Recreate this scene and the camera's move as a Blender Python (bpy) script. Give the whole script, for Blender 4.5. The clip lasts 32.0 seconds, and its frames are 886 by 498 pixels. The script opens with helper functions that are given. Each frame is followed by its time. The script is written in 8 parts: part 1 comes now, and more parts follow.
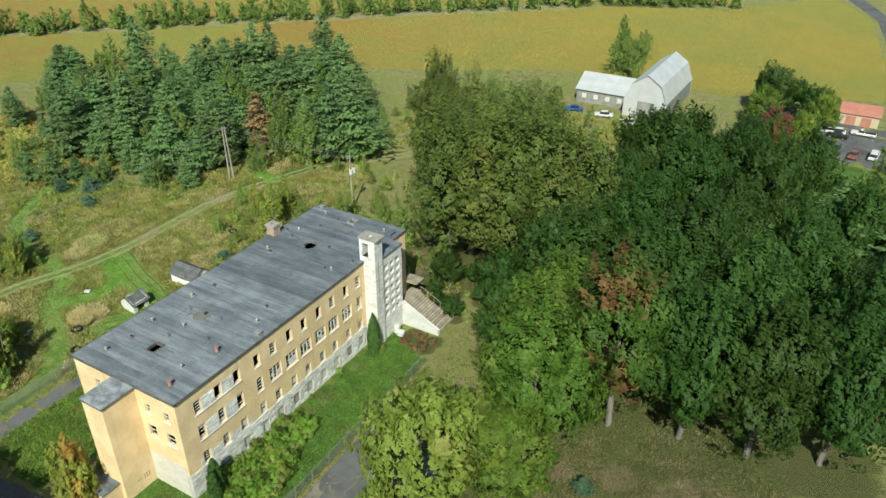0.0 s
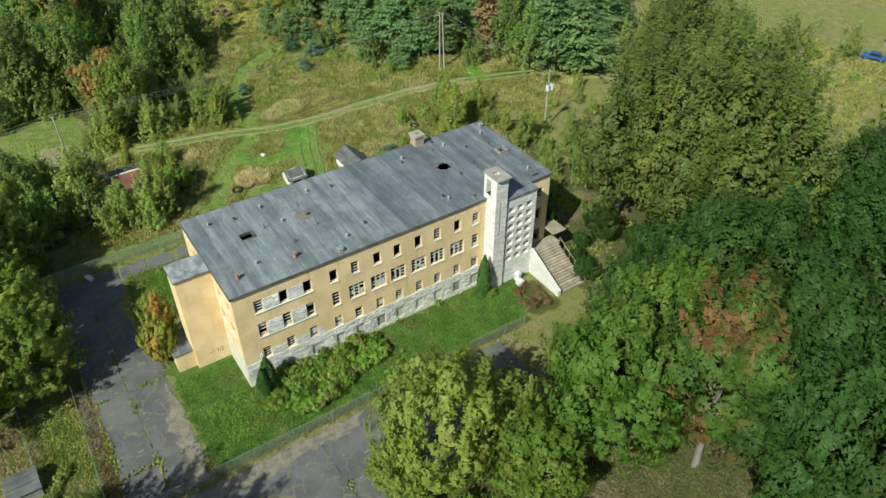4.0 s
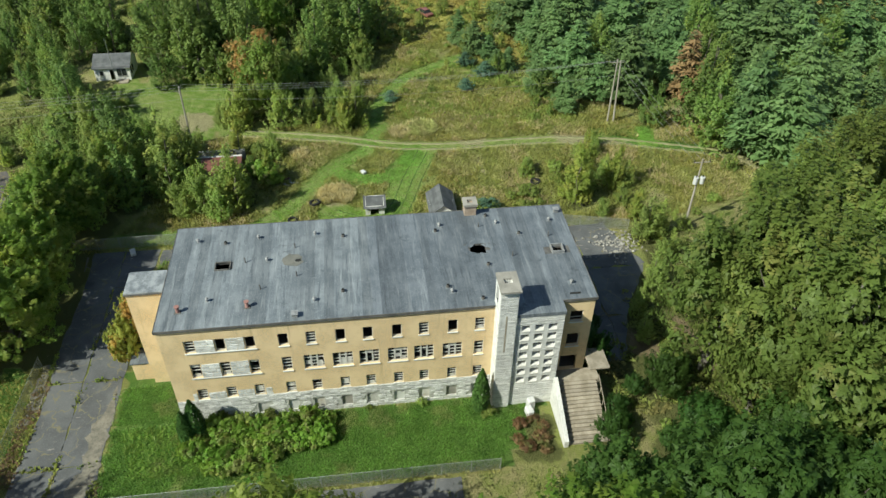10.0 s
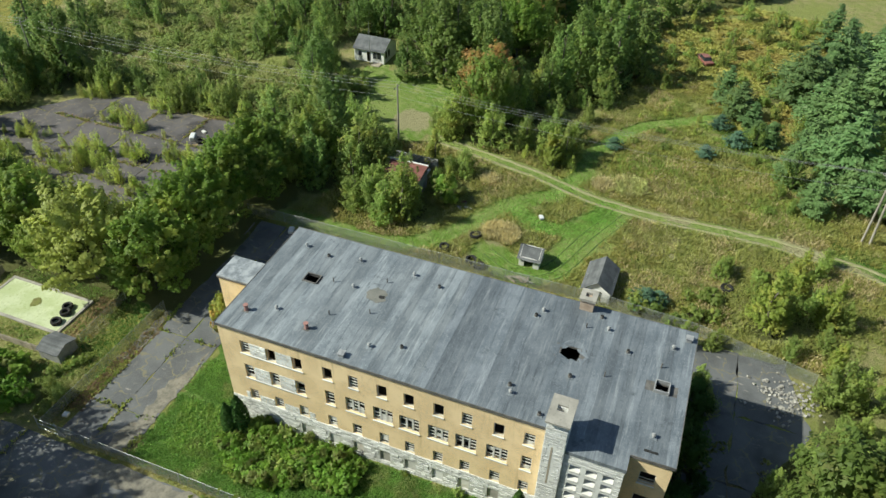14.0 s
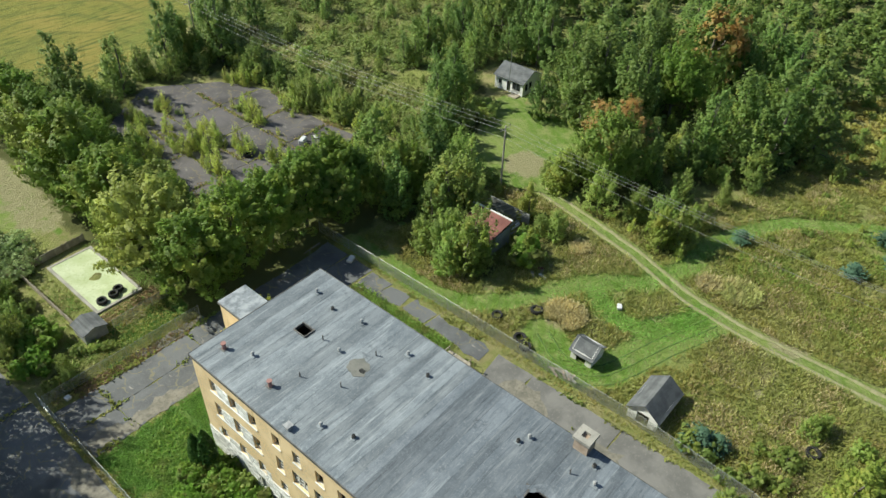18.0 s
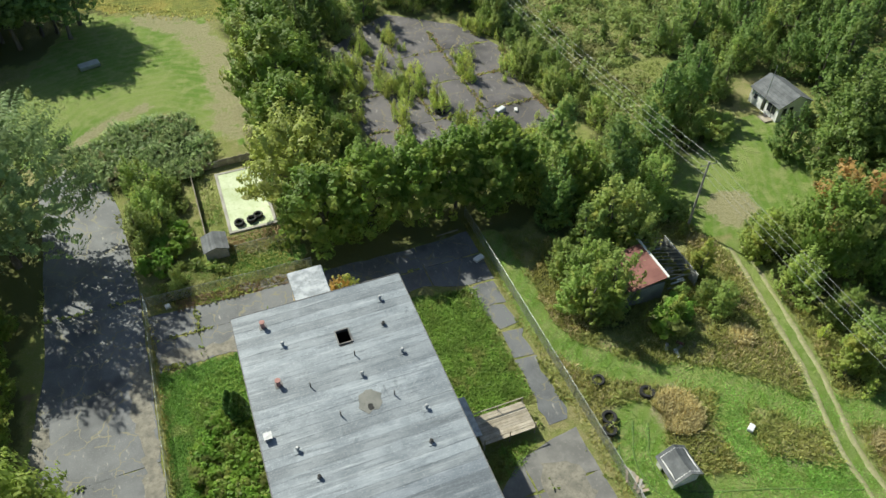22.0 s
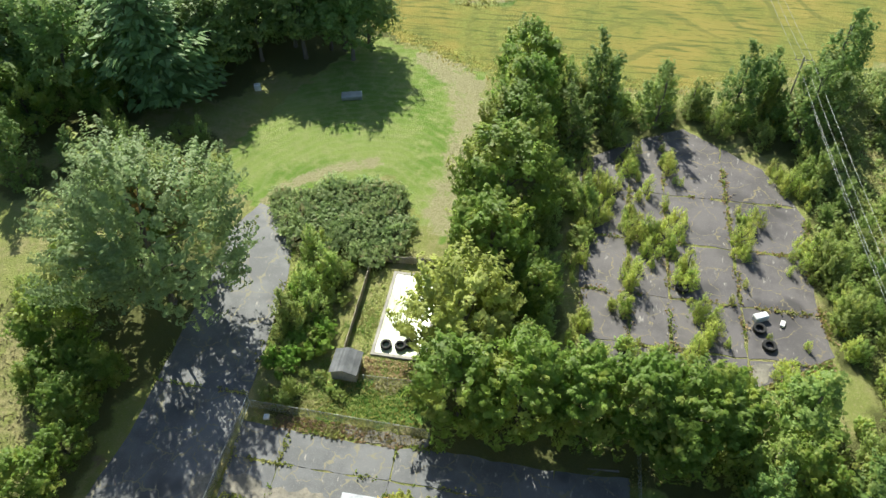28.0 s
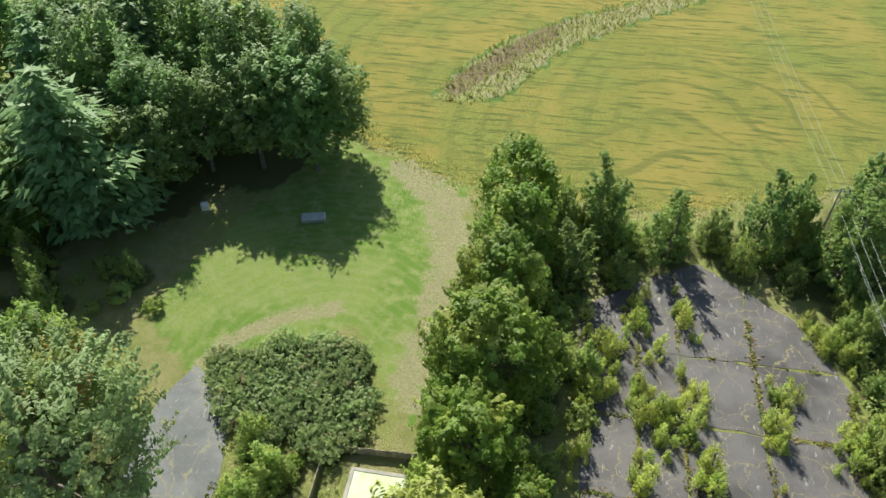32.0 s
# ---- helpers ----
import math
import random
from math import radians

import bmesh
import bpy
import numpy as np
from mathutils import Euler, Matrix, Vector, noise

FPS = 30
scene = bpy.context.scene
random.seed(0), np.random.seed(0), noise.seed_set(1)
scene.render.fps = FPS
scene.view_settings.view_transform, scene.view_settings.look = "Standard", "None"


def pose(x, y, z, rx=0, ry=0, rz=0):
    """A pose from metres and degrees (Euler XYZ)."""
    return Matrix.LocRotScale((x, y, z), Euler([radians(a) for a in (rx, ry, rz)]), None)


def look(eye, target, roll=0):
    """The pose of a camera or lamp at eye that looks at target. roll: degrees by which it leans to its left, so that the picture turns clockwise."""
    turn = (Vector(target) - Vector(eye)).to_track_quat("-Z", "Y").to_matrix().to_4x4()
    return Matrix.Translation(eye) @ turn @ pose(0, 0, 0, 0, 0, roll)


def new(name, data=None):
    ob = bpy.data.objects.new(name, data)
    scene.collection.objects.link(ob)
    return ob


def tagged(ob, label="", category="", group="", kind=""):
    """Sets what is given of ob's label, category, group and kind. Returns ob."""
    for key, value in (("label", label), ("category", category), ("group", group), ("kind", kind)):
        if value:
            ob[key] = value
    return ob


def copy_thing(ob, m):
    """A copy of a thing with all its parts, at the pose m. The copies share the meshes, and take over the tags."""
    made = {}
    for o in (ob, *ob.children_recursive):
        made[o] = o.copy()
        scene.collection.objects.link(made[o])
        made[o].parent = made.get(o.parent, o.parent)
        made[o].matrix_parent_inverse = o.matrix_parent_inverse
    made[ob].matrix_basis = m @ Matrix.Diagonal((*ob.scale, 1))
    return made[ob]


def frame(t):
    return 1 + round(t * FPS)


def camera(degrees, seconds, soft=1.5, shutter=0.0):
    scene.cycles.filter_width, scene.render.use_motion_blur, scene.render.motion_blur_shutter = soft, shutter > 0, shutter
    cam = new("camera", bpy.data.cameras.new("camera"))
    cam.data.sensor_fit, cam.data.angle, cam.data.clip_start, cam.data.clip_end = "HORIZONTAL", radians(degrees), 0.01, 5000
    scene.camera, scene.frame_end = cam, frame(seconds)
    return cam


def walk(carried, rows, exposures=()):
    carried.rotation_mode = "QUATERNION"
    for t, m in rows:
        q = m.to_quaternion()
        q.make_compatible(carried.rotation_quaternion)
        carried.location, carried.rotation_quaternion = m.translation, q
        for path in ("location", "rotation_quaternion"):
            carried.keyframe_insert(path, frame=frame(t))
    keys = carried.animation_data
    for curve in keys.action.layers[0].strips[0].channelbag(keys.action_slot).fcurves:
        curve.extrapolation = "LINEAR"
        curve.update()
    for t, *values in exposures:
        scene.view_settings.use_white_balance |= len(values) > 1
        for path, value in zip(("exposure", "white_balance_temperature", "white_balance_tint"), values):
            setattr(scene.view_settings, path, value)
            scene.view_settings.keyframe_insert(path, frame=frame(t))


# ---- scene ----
cam = camera(62.4, 32.0, soft=1.5)
METRES, EYE, TILT, LEAN, TURN = 175.42, 63.0, 0.0, 0.0, 30.1
ROWS = [
    (0.0, 0.0, 0.0, 0.0, 0.12, -29.88, -0.21),
    (0.5, 0.0135, 0.0088, 0.001, 2.92, -31.12, -0.19),
    (1.0, 0.0263, 0.0182, 0.002, 5.7, -33.23, -0.2),
    (1.5, 0.0388, 0.0287, 0.003, 8.44, -35.52, -0.21),
    (2.0, 0.0508, 0.04, 0.0036, 11.29, -37.69, -0.23),
    (2.5, 0.0627, 0.0521, 0.0043, 14.66, -38.79, -0.18),
    (3.0, 0.0739, 0.0645, 0.0051, 18.31, -38.89, -0.16),
    (3.5, 0.0845, 0.0771, 0.0054, 22.24, -38.91, -0.16),
    (4.0, 0.0944, 0.0901, 0.0054, 26.19, -38.95, -0.15),
    (4.5, 0.1036, 0.1034, 0.0046, 30.06, -38.98, -0.2),
    (6.5, 0.1343, 0.1637, 0.0024, 42.87, -39.08, -0.08),
    (7.0, 0.1392, 0.1791, 0.0024, 43.29, -39.07, -0.21),
    (7.5, 0.1431, 0.1943, 0.0022, 43.84, -39.07, -0.35),
    (8.0, 0.1465, 0.209, 0.0013, 44.68, -39.08, -0.47),
    (8.5, 0.1494, 0.2237, 0.0004, 45.89, -39.1, -0.52),
    (9.0, 0.1516, 0.2388, -0.0007, 47.5, -39.12, -0.61),
    (9.5, 0.1532, 0.2534, -0.0015, 49.56, -39.17, -0.7),
    (10.0, 0.1546, 0.268, -0.0023, 52.65, -39.22, -0.7),
    (10.5, 0.1554, 0.2825, -0.0031, 56.05, -39.25, -0.7),
    (11.0, 0.1554, 0.2972, -0.0035, 59.6, -39.26, -0.72),
    (11.5, 0.1547, 0.312, -0.0036, 63.19, -39.28, -0.75),
    (12.0, 0.1531, 0.3271, -0.003, 67.19, -39.33, -0.76),
    (12.5, 0.1512, 0.3422, -0.0024, 71.35, -39.36, -0.76),
    (13.0, 0.1486, 0.3574, -0.0023, 75.48, -39.35, -0.74),
    (13.5, 0.1449, 0.3726, -0.0025, 78.84, -39.39, -0.81),
    (15.5, 0.1214, 0.4286, 0.0003, 86.37, -39.42, -1.12),
    (16.0, 0.1136, 0.4402, 0.0003, 88.59, -39.44, -1.22),
    (16.5, 0.1047, 0.4507, -0.0003, 90.94, -39.47, -1.33),
    (17.0, 0.0958, 0.4618, -0.0, 94.13, -39.52, -1.31),
    (17.5, 0.086, 0.4726, 0.001, 97.46, -39.57, -1.32),
    (18.0, 0.0755, 0.4828, 0.0013, 100.77, -39.62, -1.33),
    (18.5, 0.0642, 0.4933, 0.0016, 104.12, -39.66, -1.31),
    (19.0, 0.0518, 0.5039, 0.0025, 107.45, -39.78, -1.27),
    (19.5, 0.0387, 0.5138, 0.0026, 110.91, -39.75, -1.19),
    (20.0, 0.025, 0.5229, 0.004, 114.47, -40.2, -1.01),
    (20.5, 0.0106, 0.5297, 0.005, 118.0, -41.47, -0.86),
    (21.0, -0.0045, 0.5358, 0.0065, 121.56, -42.87, -0.63),
    (21.5, -0.0195, 0.5402, 0.0071, 125.11, -44.26, -0.45),
    (22.0, -0.0347, 0.5432, 0.0075, 128.7, -45.39, -0.29),
    (22.5, -0.05, 0.5445, 0.0073, 132.69, -46.01, -0.13),
    (23.0, -0.0655, 0.5441, 0.0062, 136.92, -46.34, 0.07),
    (23.5, -0.0805, 0.5419, 0.0048, 141.12, -46.45, 0.25),
    (24.0, -0.095, 0.5378, 0.0039, 145.32, -46.4, 0.4),
    (24.5, -0.1087, 0.5325, 0.0028, 148.8, -46.28, 0.44),
    (26.5, -0.1568, 0.4972, 0.0058, 152.36, -46.31, 0.53),
    (27.0, -0.1664, 0.486, 0.0096, 154.27, -46.24, 0.48),
    (27.5, -0.1763, 0.4746, 0.0135, 158.63, -46.11, 0.57),
    (28.0, -0.1859, 0.4623, 0.0171, 159.76, -46.04, 0.57),
    (28.5, -0.1942, 0.4491, 0.0179, 159.73, -45.98, 0.52),
    (29.0, -0.2021, 0.4351, 0.0172, 159.71, -45.95, 0.47),
    (29.5, -0.2096, 0.4207, 0.0155, 159.68, -45.91, 0.43),
    (30.0, -0.2172, 0.4063, 0.0143, 159.69, -45.92, 0.41),
    (30.5, -0.2244, 0.3917, 0.0134, 159.67, -45.88, 0.35),
    (31.0, -0.2316, 0.3774, 0.0131, 159.69, -45.81, 0.35),
    (31.5, -0.2382, 0.3625, 0.0138, 159.66, -45.7, 0.29),
    (32.0, -0.2447, 0.3471, 0.0152, 159.64, -43.82, 0.24),
]
walk(cam, [(t, pose(0, 0, EYE, TILT, LEAN, TURN) @ pose(METRES * x, METRES * y, METRES * z, 90 + pitch, roll, yaw)) for t, x, y, z, yaw, pitch, roll in ROWS],
     [(t, e, 6380, g) for t, e, g in ((0.0, 0.25, -4), (9.0, 0.28, -4), (16.0, 0.45, -2), (23.0, 0.63, 0), (28.0, 1.0, 2), (32.0, 0.84, 0))])

# ---- sky and sun ----
SUN_DIR = Vector((0.46, -0.98, 1.0)).normalized()
world = bpy.data.worlds.new("sky")
scene.world = world
world.use_nodes = True
wt = world.node_tree
sky = wt.nodes.new("ShaderNodeTexSky")
sky.sky_type = "NISHITA"
sky.sun_disc = False
sky.sun_elevation = math.asin(SUN_DIR.z)
sky.sun_rotation = math.atan2(SUN_DIR.x, SUN_DIR.y)
wt.links.new(sky.outputs[0], wt.nodes["Background"].inputs[0])
wt.nodes["Background"].inputs[1].default_value = 0.08
sun = new("sun", bpy.data.lights.new("sun", "SUN"))
sun.data.energy, sun.data.angle, sun.data.color = 5.0, radians(0.55), (1.0, 0.94, 0.84)
sun.matrix_world = look(SUN_DIR * 200, (0, 0, 0))


# ---- material helpers ----
def nd(nt, kind, props=None, **ins):
    n = nt.nodes.new("ShaderNode" + kind)
    p = props or {}
    if "operation" in p:
        n.operation = p["operation"]
    if "interpolation_type" in p:
        n.interpolation_type = p["interpolation_type"]
    if "attribute_name" in p:
        n.attribute_name = p["attribute_name"]
    if "feature" in p:
        n.feature = p["feature"]
    if "wave_type" in p:
        n.wave_type = p["wave_type"]
    if "bands_direction" in p:
        n.bands_direction = p["bands_direction"]
    if "rings_direction" in p:
        n.rings_direction = p["rings_direction"]
    for k, v in ins.items():
        key = int(k[1:]) if k[0] == "i" and k[1:].isdigit() else k.replace("_", " ")
        if isinstance(v, bpy.types.NodeSocket):
            nt.links.new(v, n.inputs[key])
        else:
            n.inputs[key].default_value = v
    return n


def rgb(c):
    return (c[0], c[1], c[2], 1.0)


def start(name):
    m = bpy.data.materials.new(name)
    m.use_nodes = True
    nt = m.node_tree
    return m, nt, nt.nodes["Principled BSDF"]


def mixc(nt, fac, a, b, blend="MIX"):
    n = nt.nodes.new("ShaderNodeMix")
    n.data_type, n.blend_type = "RGBA", blend
    for sock, v in ((n.inputs[0], fac), (n.inputs[6], a), (n.inputs[7], b)):
        if isinstance(v, bpy.types.NodeSocket):
            nt.links.new(v, sock)
        else:
            sock.default_value = v if not isinstance(v, (tuple, list)) else rgb(v)
    return n.outputs[2]


def ramp(nt, val, lo, hi):
    return nd(nt, "MapRange", {"interpolation_type": "SMOOTHSTEP"}, Value=val, From_Min=lo, From_Max=hi).outputs[0]


def noise_at(nt, co, scale, detail=4.0, rough=0.6):
    return nd(nt, "TexNoise", Vector=co, Scale=scale, Detail=detail, Roughness=rough).outputs[0]


def stretch(nt, co, sx, sy, sz):
    return nd(nt, "Mapping", Vector=co, Scale=(sx, sy, sz)).outputs[0]


def place(nt):
    return nd(nt, "NewGeometry").outputs["Position"]


def relief(nt, bsdf, height, strength, distance):
    nt.links.new(nd(nt, "Bump", Height=height, Strength=strength, Distance=distance).outputs[0], bsdf.inputs["Normal"])


def surface(name, a, b, scale=0.6, c=None, fine=6.0, fleck=0.3, rough=0.85, gloss=0.3, bump=0.4, dist=0.03, piece=0.0, isle=0.0, metal=0.0, warp=(1, 1, 1)):
    """Two tones at a large scale, a third in fine flecks, relief, and a shift of tone from piece to piece."""
    m, nt, bs = start(name)
    co = stretch(nt, place(nt), *warp)
    big = noise_at(nt, co, scale, 5.0)
    small = noise_at(nt, co, fine, 6.0, 0.7)
    col = mixc(nt, ramp(nt, big, 0.36, 0.64), a, b)
    col = mixc(nt, ramp(nt, small, 0.62 - fleck * 0.3, 0.78), col, c or [v * 0.6 for v in a])
    if piece:
        r = nd(nt, "ObjectInfo").outputs["Random"]
        v = nd(nt, "MapRange", Value=r, To_Min=1 - piece, To_Max=1 + piece).outputs[0]
        col = nd(nt, "HueSaturation", Color=col, Value=v).outputs[0]
    if isle:
        r = nd(nt, "NewGeometry").outputs["Random Per Island"]
        v = nd(nt, "MapRange", Value=r, To_Min=1 - isle, To_Max=1 + isle).outputs[0]
        col = nd(nt, "HueSaturation", Color=col, Value=v).outputs[0]
    nt.links.new(col, bs.inputs["Base Color"])
    nt.links.new(nd(nt, "MapRange", Value=small, To_Min=max(0.05, rough - 0.12), To_Max=min(1.0, rough + 0.1)).outputs[0], bs.inputs["Roughness"])
    bs.inputs["Metallic"].default_value = metal
    bs.inputs["Specular IOR Level"].default_value = gloss
    if bump:
        relief(nt, bs, small, bump, dist)
    return m


def foliage(name, a, b, c=None, share=0.3, patch=0.35, shine=0.42, through_light=1.9, vary=1.0):
    """Leaves: tone from leaf to leaf and from tree to tree, a third colour in patches of the crown, light shining through."""
    m, nt, bs = start(name)
    co = nd(nt, "TexCoord").outputs["Object"]
    isle = nd(nt, "NewGeometry").outputs["Random Per Island"]
    whole = nd(nt, "ObjectInfo").outputs["Random"]
    col = mixc(nt, isle, a, b)
    if c:
        moved = nd(nt, "VectorMath", {"operation": "ADD"}, i0=co, i1=nd(nt, "VectorMath", {"operation": "SCALE"}, i0=(37.0, 11.0, 23.0), Scale=whole).outputs[0]).outputs[0]
        n = noise_at(nt, moved, patch, 3.0)
        col = mixc(nt, ramp(nt, n, 0.66 - share * 0.5, 0.74 - share * 0.4), col, c)
    big = noise_at(nt, co, 0.5, 2.0)
    col = nd(nt, "HueSaturation", Color=col, Hue=nd(nt, "MapRange", Value=whole, To_Min=0.5 - 0.011 * vary, To_Max=0.5 + 0.012 * vary).outputs[0],
             Value=nd(nt, "MapRange", Value=big, From_Min=0.3, From_Max=0.7, To_Min=0.78, To_Max=1.25).outputs[0]).outputs[0]
    shade = nd(nt, "Math", {"operation": "FRACT"}, i0=nd(nt, "Math", {"operation": "MULTIPLY"}, i0=whole, i1=7.31).outputs[0]).outputs[0]
    col = nd(nt, "HueSaturation", Color=col, Value=nd(nt, "MapRange", Value=shade, To_Min=1 - 0.22 * vary, To_Max=1 + 0.14 * vary).outputs[0]).outputs[0]
    nt.links.new(col, bs.inputs["Base Color"])
    bs.inputs["Roughness"].default_value = 0.5
    bs.inputs["Specular IOR Level"].default_value = 0.18
    tr = nd(nt, "BsdfTranslucent", Color=nd(nt, "HueSaturation", Color=col, Saturation=0.92, Value=through_light).outputs[0])
    mx = nd(nt, "MixShader", Fac=shine, i1=bs.outputs[0], i2=tr.outputs[0])
    nt.links.new(mx.outputs[0], nt.nodes["Material Output"].inputs[0])
    return m


# ---- materials ----
def ground_material():
    m, nt, bs = start("meadow_ground")
    p = place(nt)
    za = nd(nt, "SeparateColor", Color=nd(nt, "Attribute", {"attribute_name": "zone_a"}).outputs["Color"])
    zb = nd(nt, "SeparateColor", Color=nd(nt, "Attribute", {"attribute_name": "zone_b"}).outputs["Color"])
    n1, n2, n3, n4 = noise_at(nt, p, 0.09, 4.0), noise_at(nt, p, 0.5, 5.0, 0.65), noise_at(nt, p, 3.0, 6.0, 0.7), noise_at(nt, p, 12.0, 3.0, 0.7)

    def weight(sock, rag=0.5):
        s = nd(nt, "Math", {"operation": "MULTIPLY_ADD"}, i0=nd(nt, "Math", {"operation": "SUBTRACT"}, i0=n2, i1=0.5).outputs[0], i1=rag * 2, i2=sock).outputs[0]
        s = nd(nt, "Math", {"operation": "MULTIPLY_ADD"}, i0=nd(nt, "Math", {"operation": "SUBTRACT"}, i0=n3, i1=0.5).outputs[0], i1=rag, i2=s).outputs[0]
        return ramp(nt, s, 0.36, 0.64)

    col = mixc(nt, ramp(nt, n2, 0.38, 0.62), (0.235, 0.26, 0.08), (0.33, 0.3, 0.14))
    col = mixc(nt, ramp(nt, n1, 0.45, 0.62), col, (0.26, 0.29, 0.085))
    col = mixc(nt, ramp(nt, n3, 0.5, 0.75), col, (0.36, 0.32, 0.17))
    # a darker ground tone, used round the trees
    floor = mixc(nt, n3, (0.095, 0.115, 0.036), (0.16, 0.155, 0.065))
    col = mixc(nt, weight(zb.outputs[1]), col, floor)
    lawn = mixc(nt, ramp(nt, n2, 0.3, 0.7), (0.09, 0.18, 0.035), (0.15, 0.23, 0.058))
    lawn = mixc(nt, ramp(nt, n3, 0.55, 0.8), lawn, (0.17, 0.2, 0.08))
    col = mixc(nt, weight(za.outputs[0]), col, lawn)
    mown = mixc(nt, ramp(nt, n1, 0.4, 0.6), (0.17, 0.27, 0.05), (0.26, 0.33, 0.09))
    mown = mixc(nt, ramp(nt, n2, 0.45, 0.65), mown, (0.3, 0.34, 0.12))
    swath = nd(nt, "TexWave", {"wave_type": "RINGS", "rings_direction": "Z"}, Vector=nd(nt, "Mapping", Vector=p, Location=(45.0, 14.0, 0.0)).outputs[0], Scale=0.22, Distortion=9.0, Detail=4.0, Detail_Scale=0.5).outputs[1]
    mown = mixc(nt, nd(nt, "Math", {"operation": "MULTIPLY"}, i0=ramp(nt, swath, 0.45, 0.95), i1=0.24).outputs[0], mown, (0.33, 0.35, 0.16))
    mown = mixc(nt, ramp(nt, n3, 0.5, 0.8), mown, (0.132, 0.202, 0.044))
    col = mixc(nt, weight(zb.outputs[2], 0.3), col, mown)
    dry = mixc(nt, ramp(nt, n3, 0.3, 0.7), (0.28, 0.26, 0.125), (0.41, 0.38, 0.225))
    col = mixc(nt, weight(za.outputs[1], 0.6), col, dry)
    crop = mixc(nt, ramp(nt, n1, 0.4, 0.6), (0.215, 0.265, 0.058), (0.28, 0.26, 0.066))
    crop = mixc(nt, ramp(nt, n2, 0.42, 0.68), crop, (0.22, 0.265, 0.06))
    arc = nd(nt, "TexWave", {"wave_type": "RINGS", "rings_direction": "Z"}, Vector=nd(nt, "Mapping", Vector=p, Location=(125.0, 70.0, 0.0)).outputs[0], Scale=0.07, Distortion=12.0, Detail=4.0, Detail_Scale=0.3).outputs[1]
    crop = mixc(nt, nd(nt, "Math", {"operation": "MULTIPLY"}, i0=ramp(nt, arc, 0.72, 0.92), i1=0.7).outputs[0], crop, (0.13, 0.165, 0.045))
    drill = nd(nt, "TexWave", {"wave_type": "RINGS", "rings_direction": "Z"}, Vector=nd(nt, "Mapping", Vector=p, Location=(95.0, 20.0, 0.0)).outputs[0], Scale=0.26, Distortion=16.0, Detail=5.0, Detail_Scale=0.4).outputs[1]
    crop = mixc(nt, nd(nt, "Math", {"operation": "MULTIPLY"}, i0=ramp(nt, drill, 0.6, 0.95), i1=0.4).outputs[0], crop, (0.35, 0.32, 0.1))
    scuff = noise_at(nt, stretch(nt, p, 0.25, 0.9, 1.0), 0.35, 6.0, 0.75)
    crop = mixc(nt, ramp(nt, scuff, 0.57, 0.68), crop, (0.165, 0.18, 0.065))
    crop = mixc(nt, ramp(nt, noise_at(nt, p, 0.03, 3.0), 0.42, 0.6), crop, (0.265, 0.25, 0.058))
    crop = mixc(nt, ramp(nt, n3, 0.46, 0.6), crop, (0.15, 0.185, 0.046))
    crop = mixc(nt, ramp(nt, noise_at(nt, p, 0.06, 5.0, 0.65), 0.44, 0.62), crop, (0.34, 0.275, 0.075))
    crop = mixc(nt, ramp(nt, n4, 0.46, 0.66), crop, (0.32, 0.3, 0.085))
    crop = mixc(nt, ramp(nt, noise_at(nt, stretch(nt, p, 0.18, 1.4, 1.0), 0.8, 5.0, 0.65), 0.52, 0.62), crop, (0.14, 0.165, 0.045))
    bend = nd(nt, "VectorMath", {"operation": "MULTIPLY_ADD"}, i0=nd(nt, "TexNoise", Vector=p, Scale=0.012, Detail=2.0).outputs[1], i1=(90.0, 90.0, 0.0), i2=p).outputs[0]
    pass_line = nd(nt, "TexWave", {"wave_type": "BANDS", "bands_direction": "Y"}, Vector=bend, Scale=0.055, Distortion=0.6, Detail=3.0, Detail_Scale=0.5).outputs[1]
    worn = ramp(nt, noise_at(nt, p, 0.03, 4.0, 0.6), 0.42, 0.62)
    faint = nd(nt, "Math", {"operation": "MULTIPLY"}, i0=ramp(nt, pass_line, 0.9, 0.985), i1=worn).outputs[0]
    crop = mixc(nt, nd(nt, "Math", {"operation": "MULTIPLY"}, i0=faint, i1=0.55).outputs[0], crop, (0.14, 0.165, 0.05))
    axes = nd(nt, "SeparateXYZ", Vector=p)
    ripe = mixc(nt, ramp(nt, axes.outputs[0], -60.0, -220.0), (0.42, 0.335, 0.075), (0.4, 0.25, 0.075))
    ripe = mixc(nt, ramp(nt, noise_at(nt, p, 0.02, 4.0), 0.4, 0.6), ripe, (0.34, 0.32, 0.08))
    far_side = nd(nt, "Math", {"operation": "MULTIPLY"}, i0=ramp(nt, axes.outputs[1], 60.0, 150.0), i1=0.75).outputs[0]
    crop = mixc(nt, far_side, crop, ripe)
    col = mixc(nt, weight(zb.outputs[0], 0.15), col, crop)
    dirt = mixc(nt, n3, (0.176, 0.132, 0.0748), (0.29, 0.238, 0.15))
    col = mixc(nt, weight(za.outputs[2], 0.6), col, dirt)
    fine = nd(nt, "MapRange", Value=n4, From_Min=0.25, From_Max=0.75, To_Min=0.7, To_Max=1.25).outputs[0]
    col = nd(nt, "HueSaturation", Color=col, Value=fine).outputs[0]
    nt.links.new(col, bs.inputs["Base Color"])
    bs.inputs["Roughness"].default_value = 0.95
    bs.inputs["Specular IOR Level"].default_value = 0.1
    h = nd(nt, "Math", {"operation": "ADD"}, i0=n3, i1=n4).outputs[0]
    relief(nt, bs, h, 0.9, 0.25)
    return m


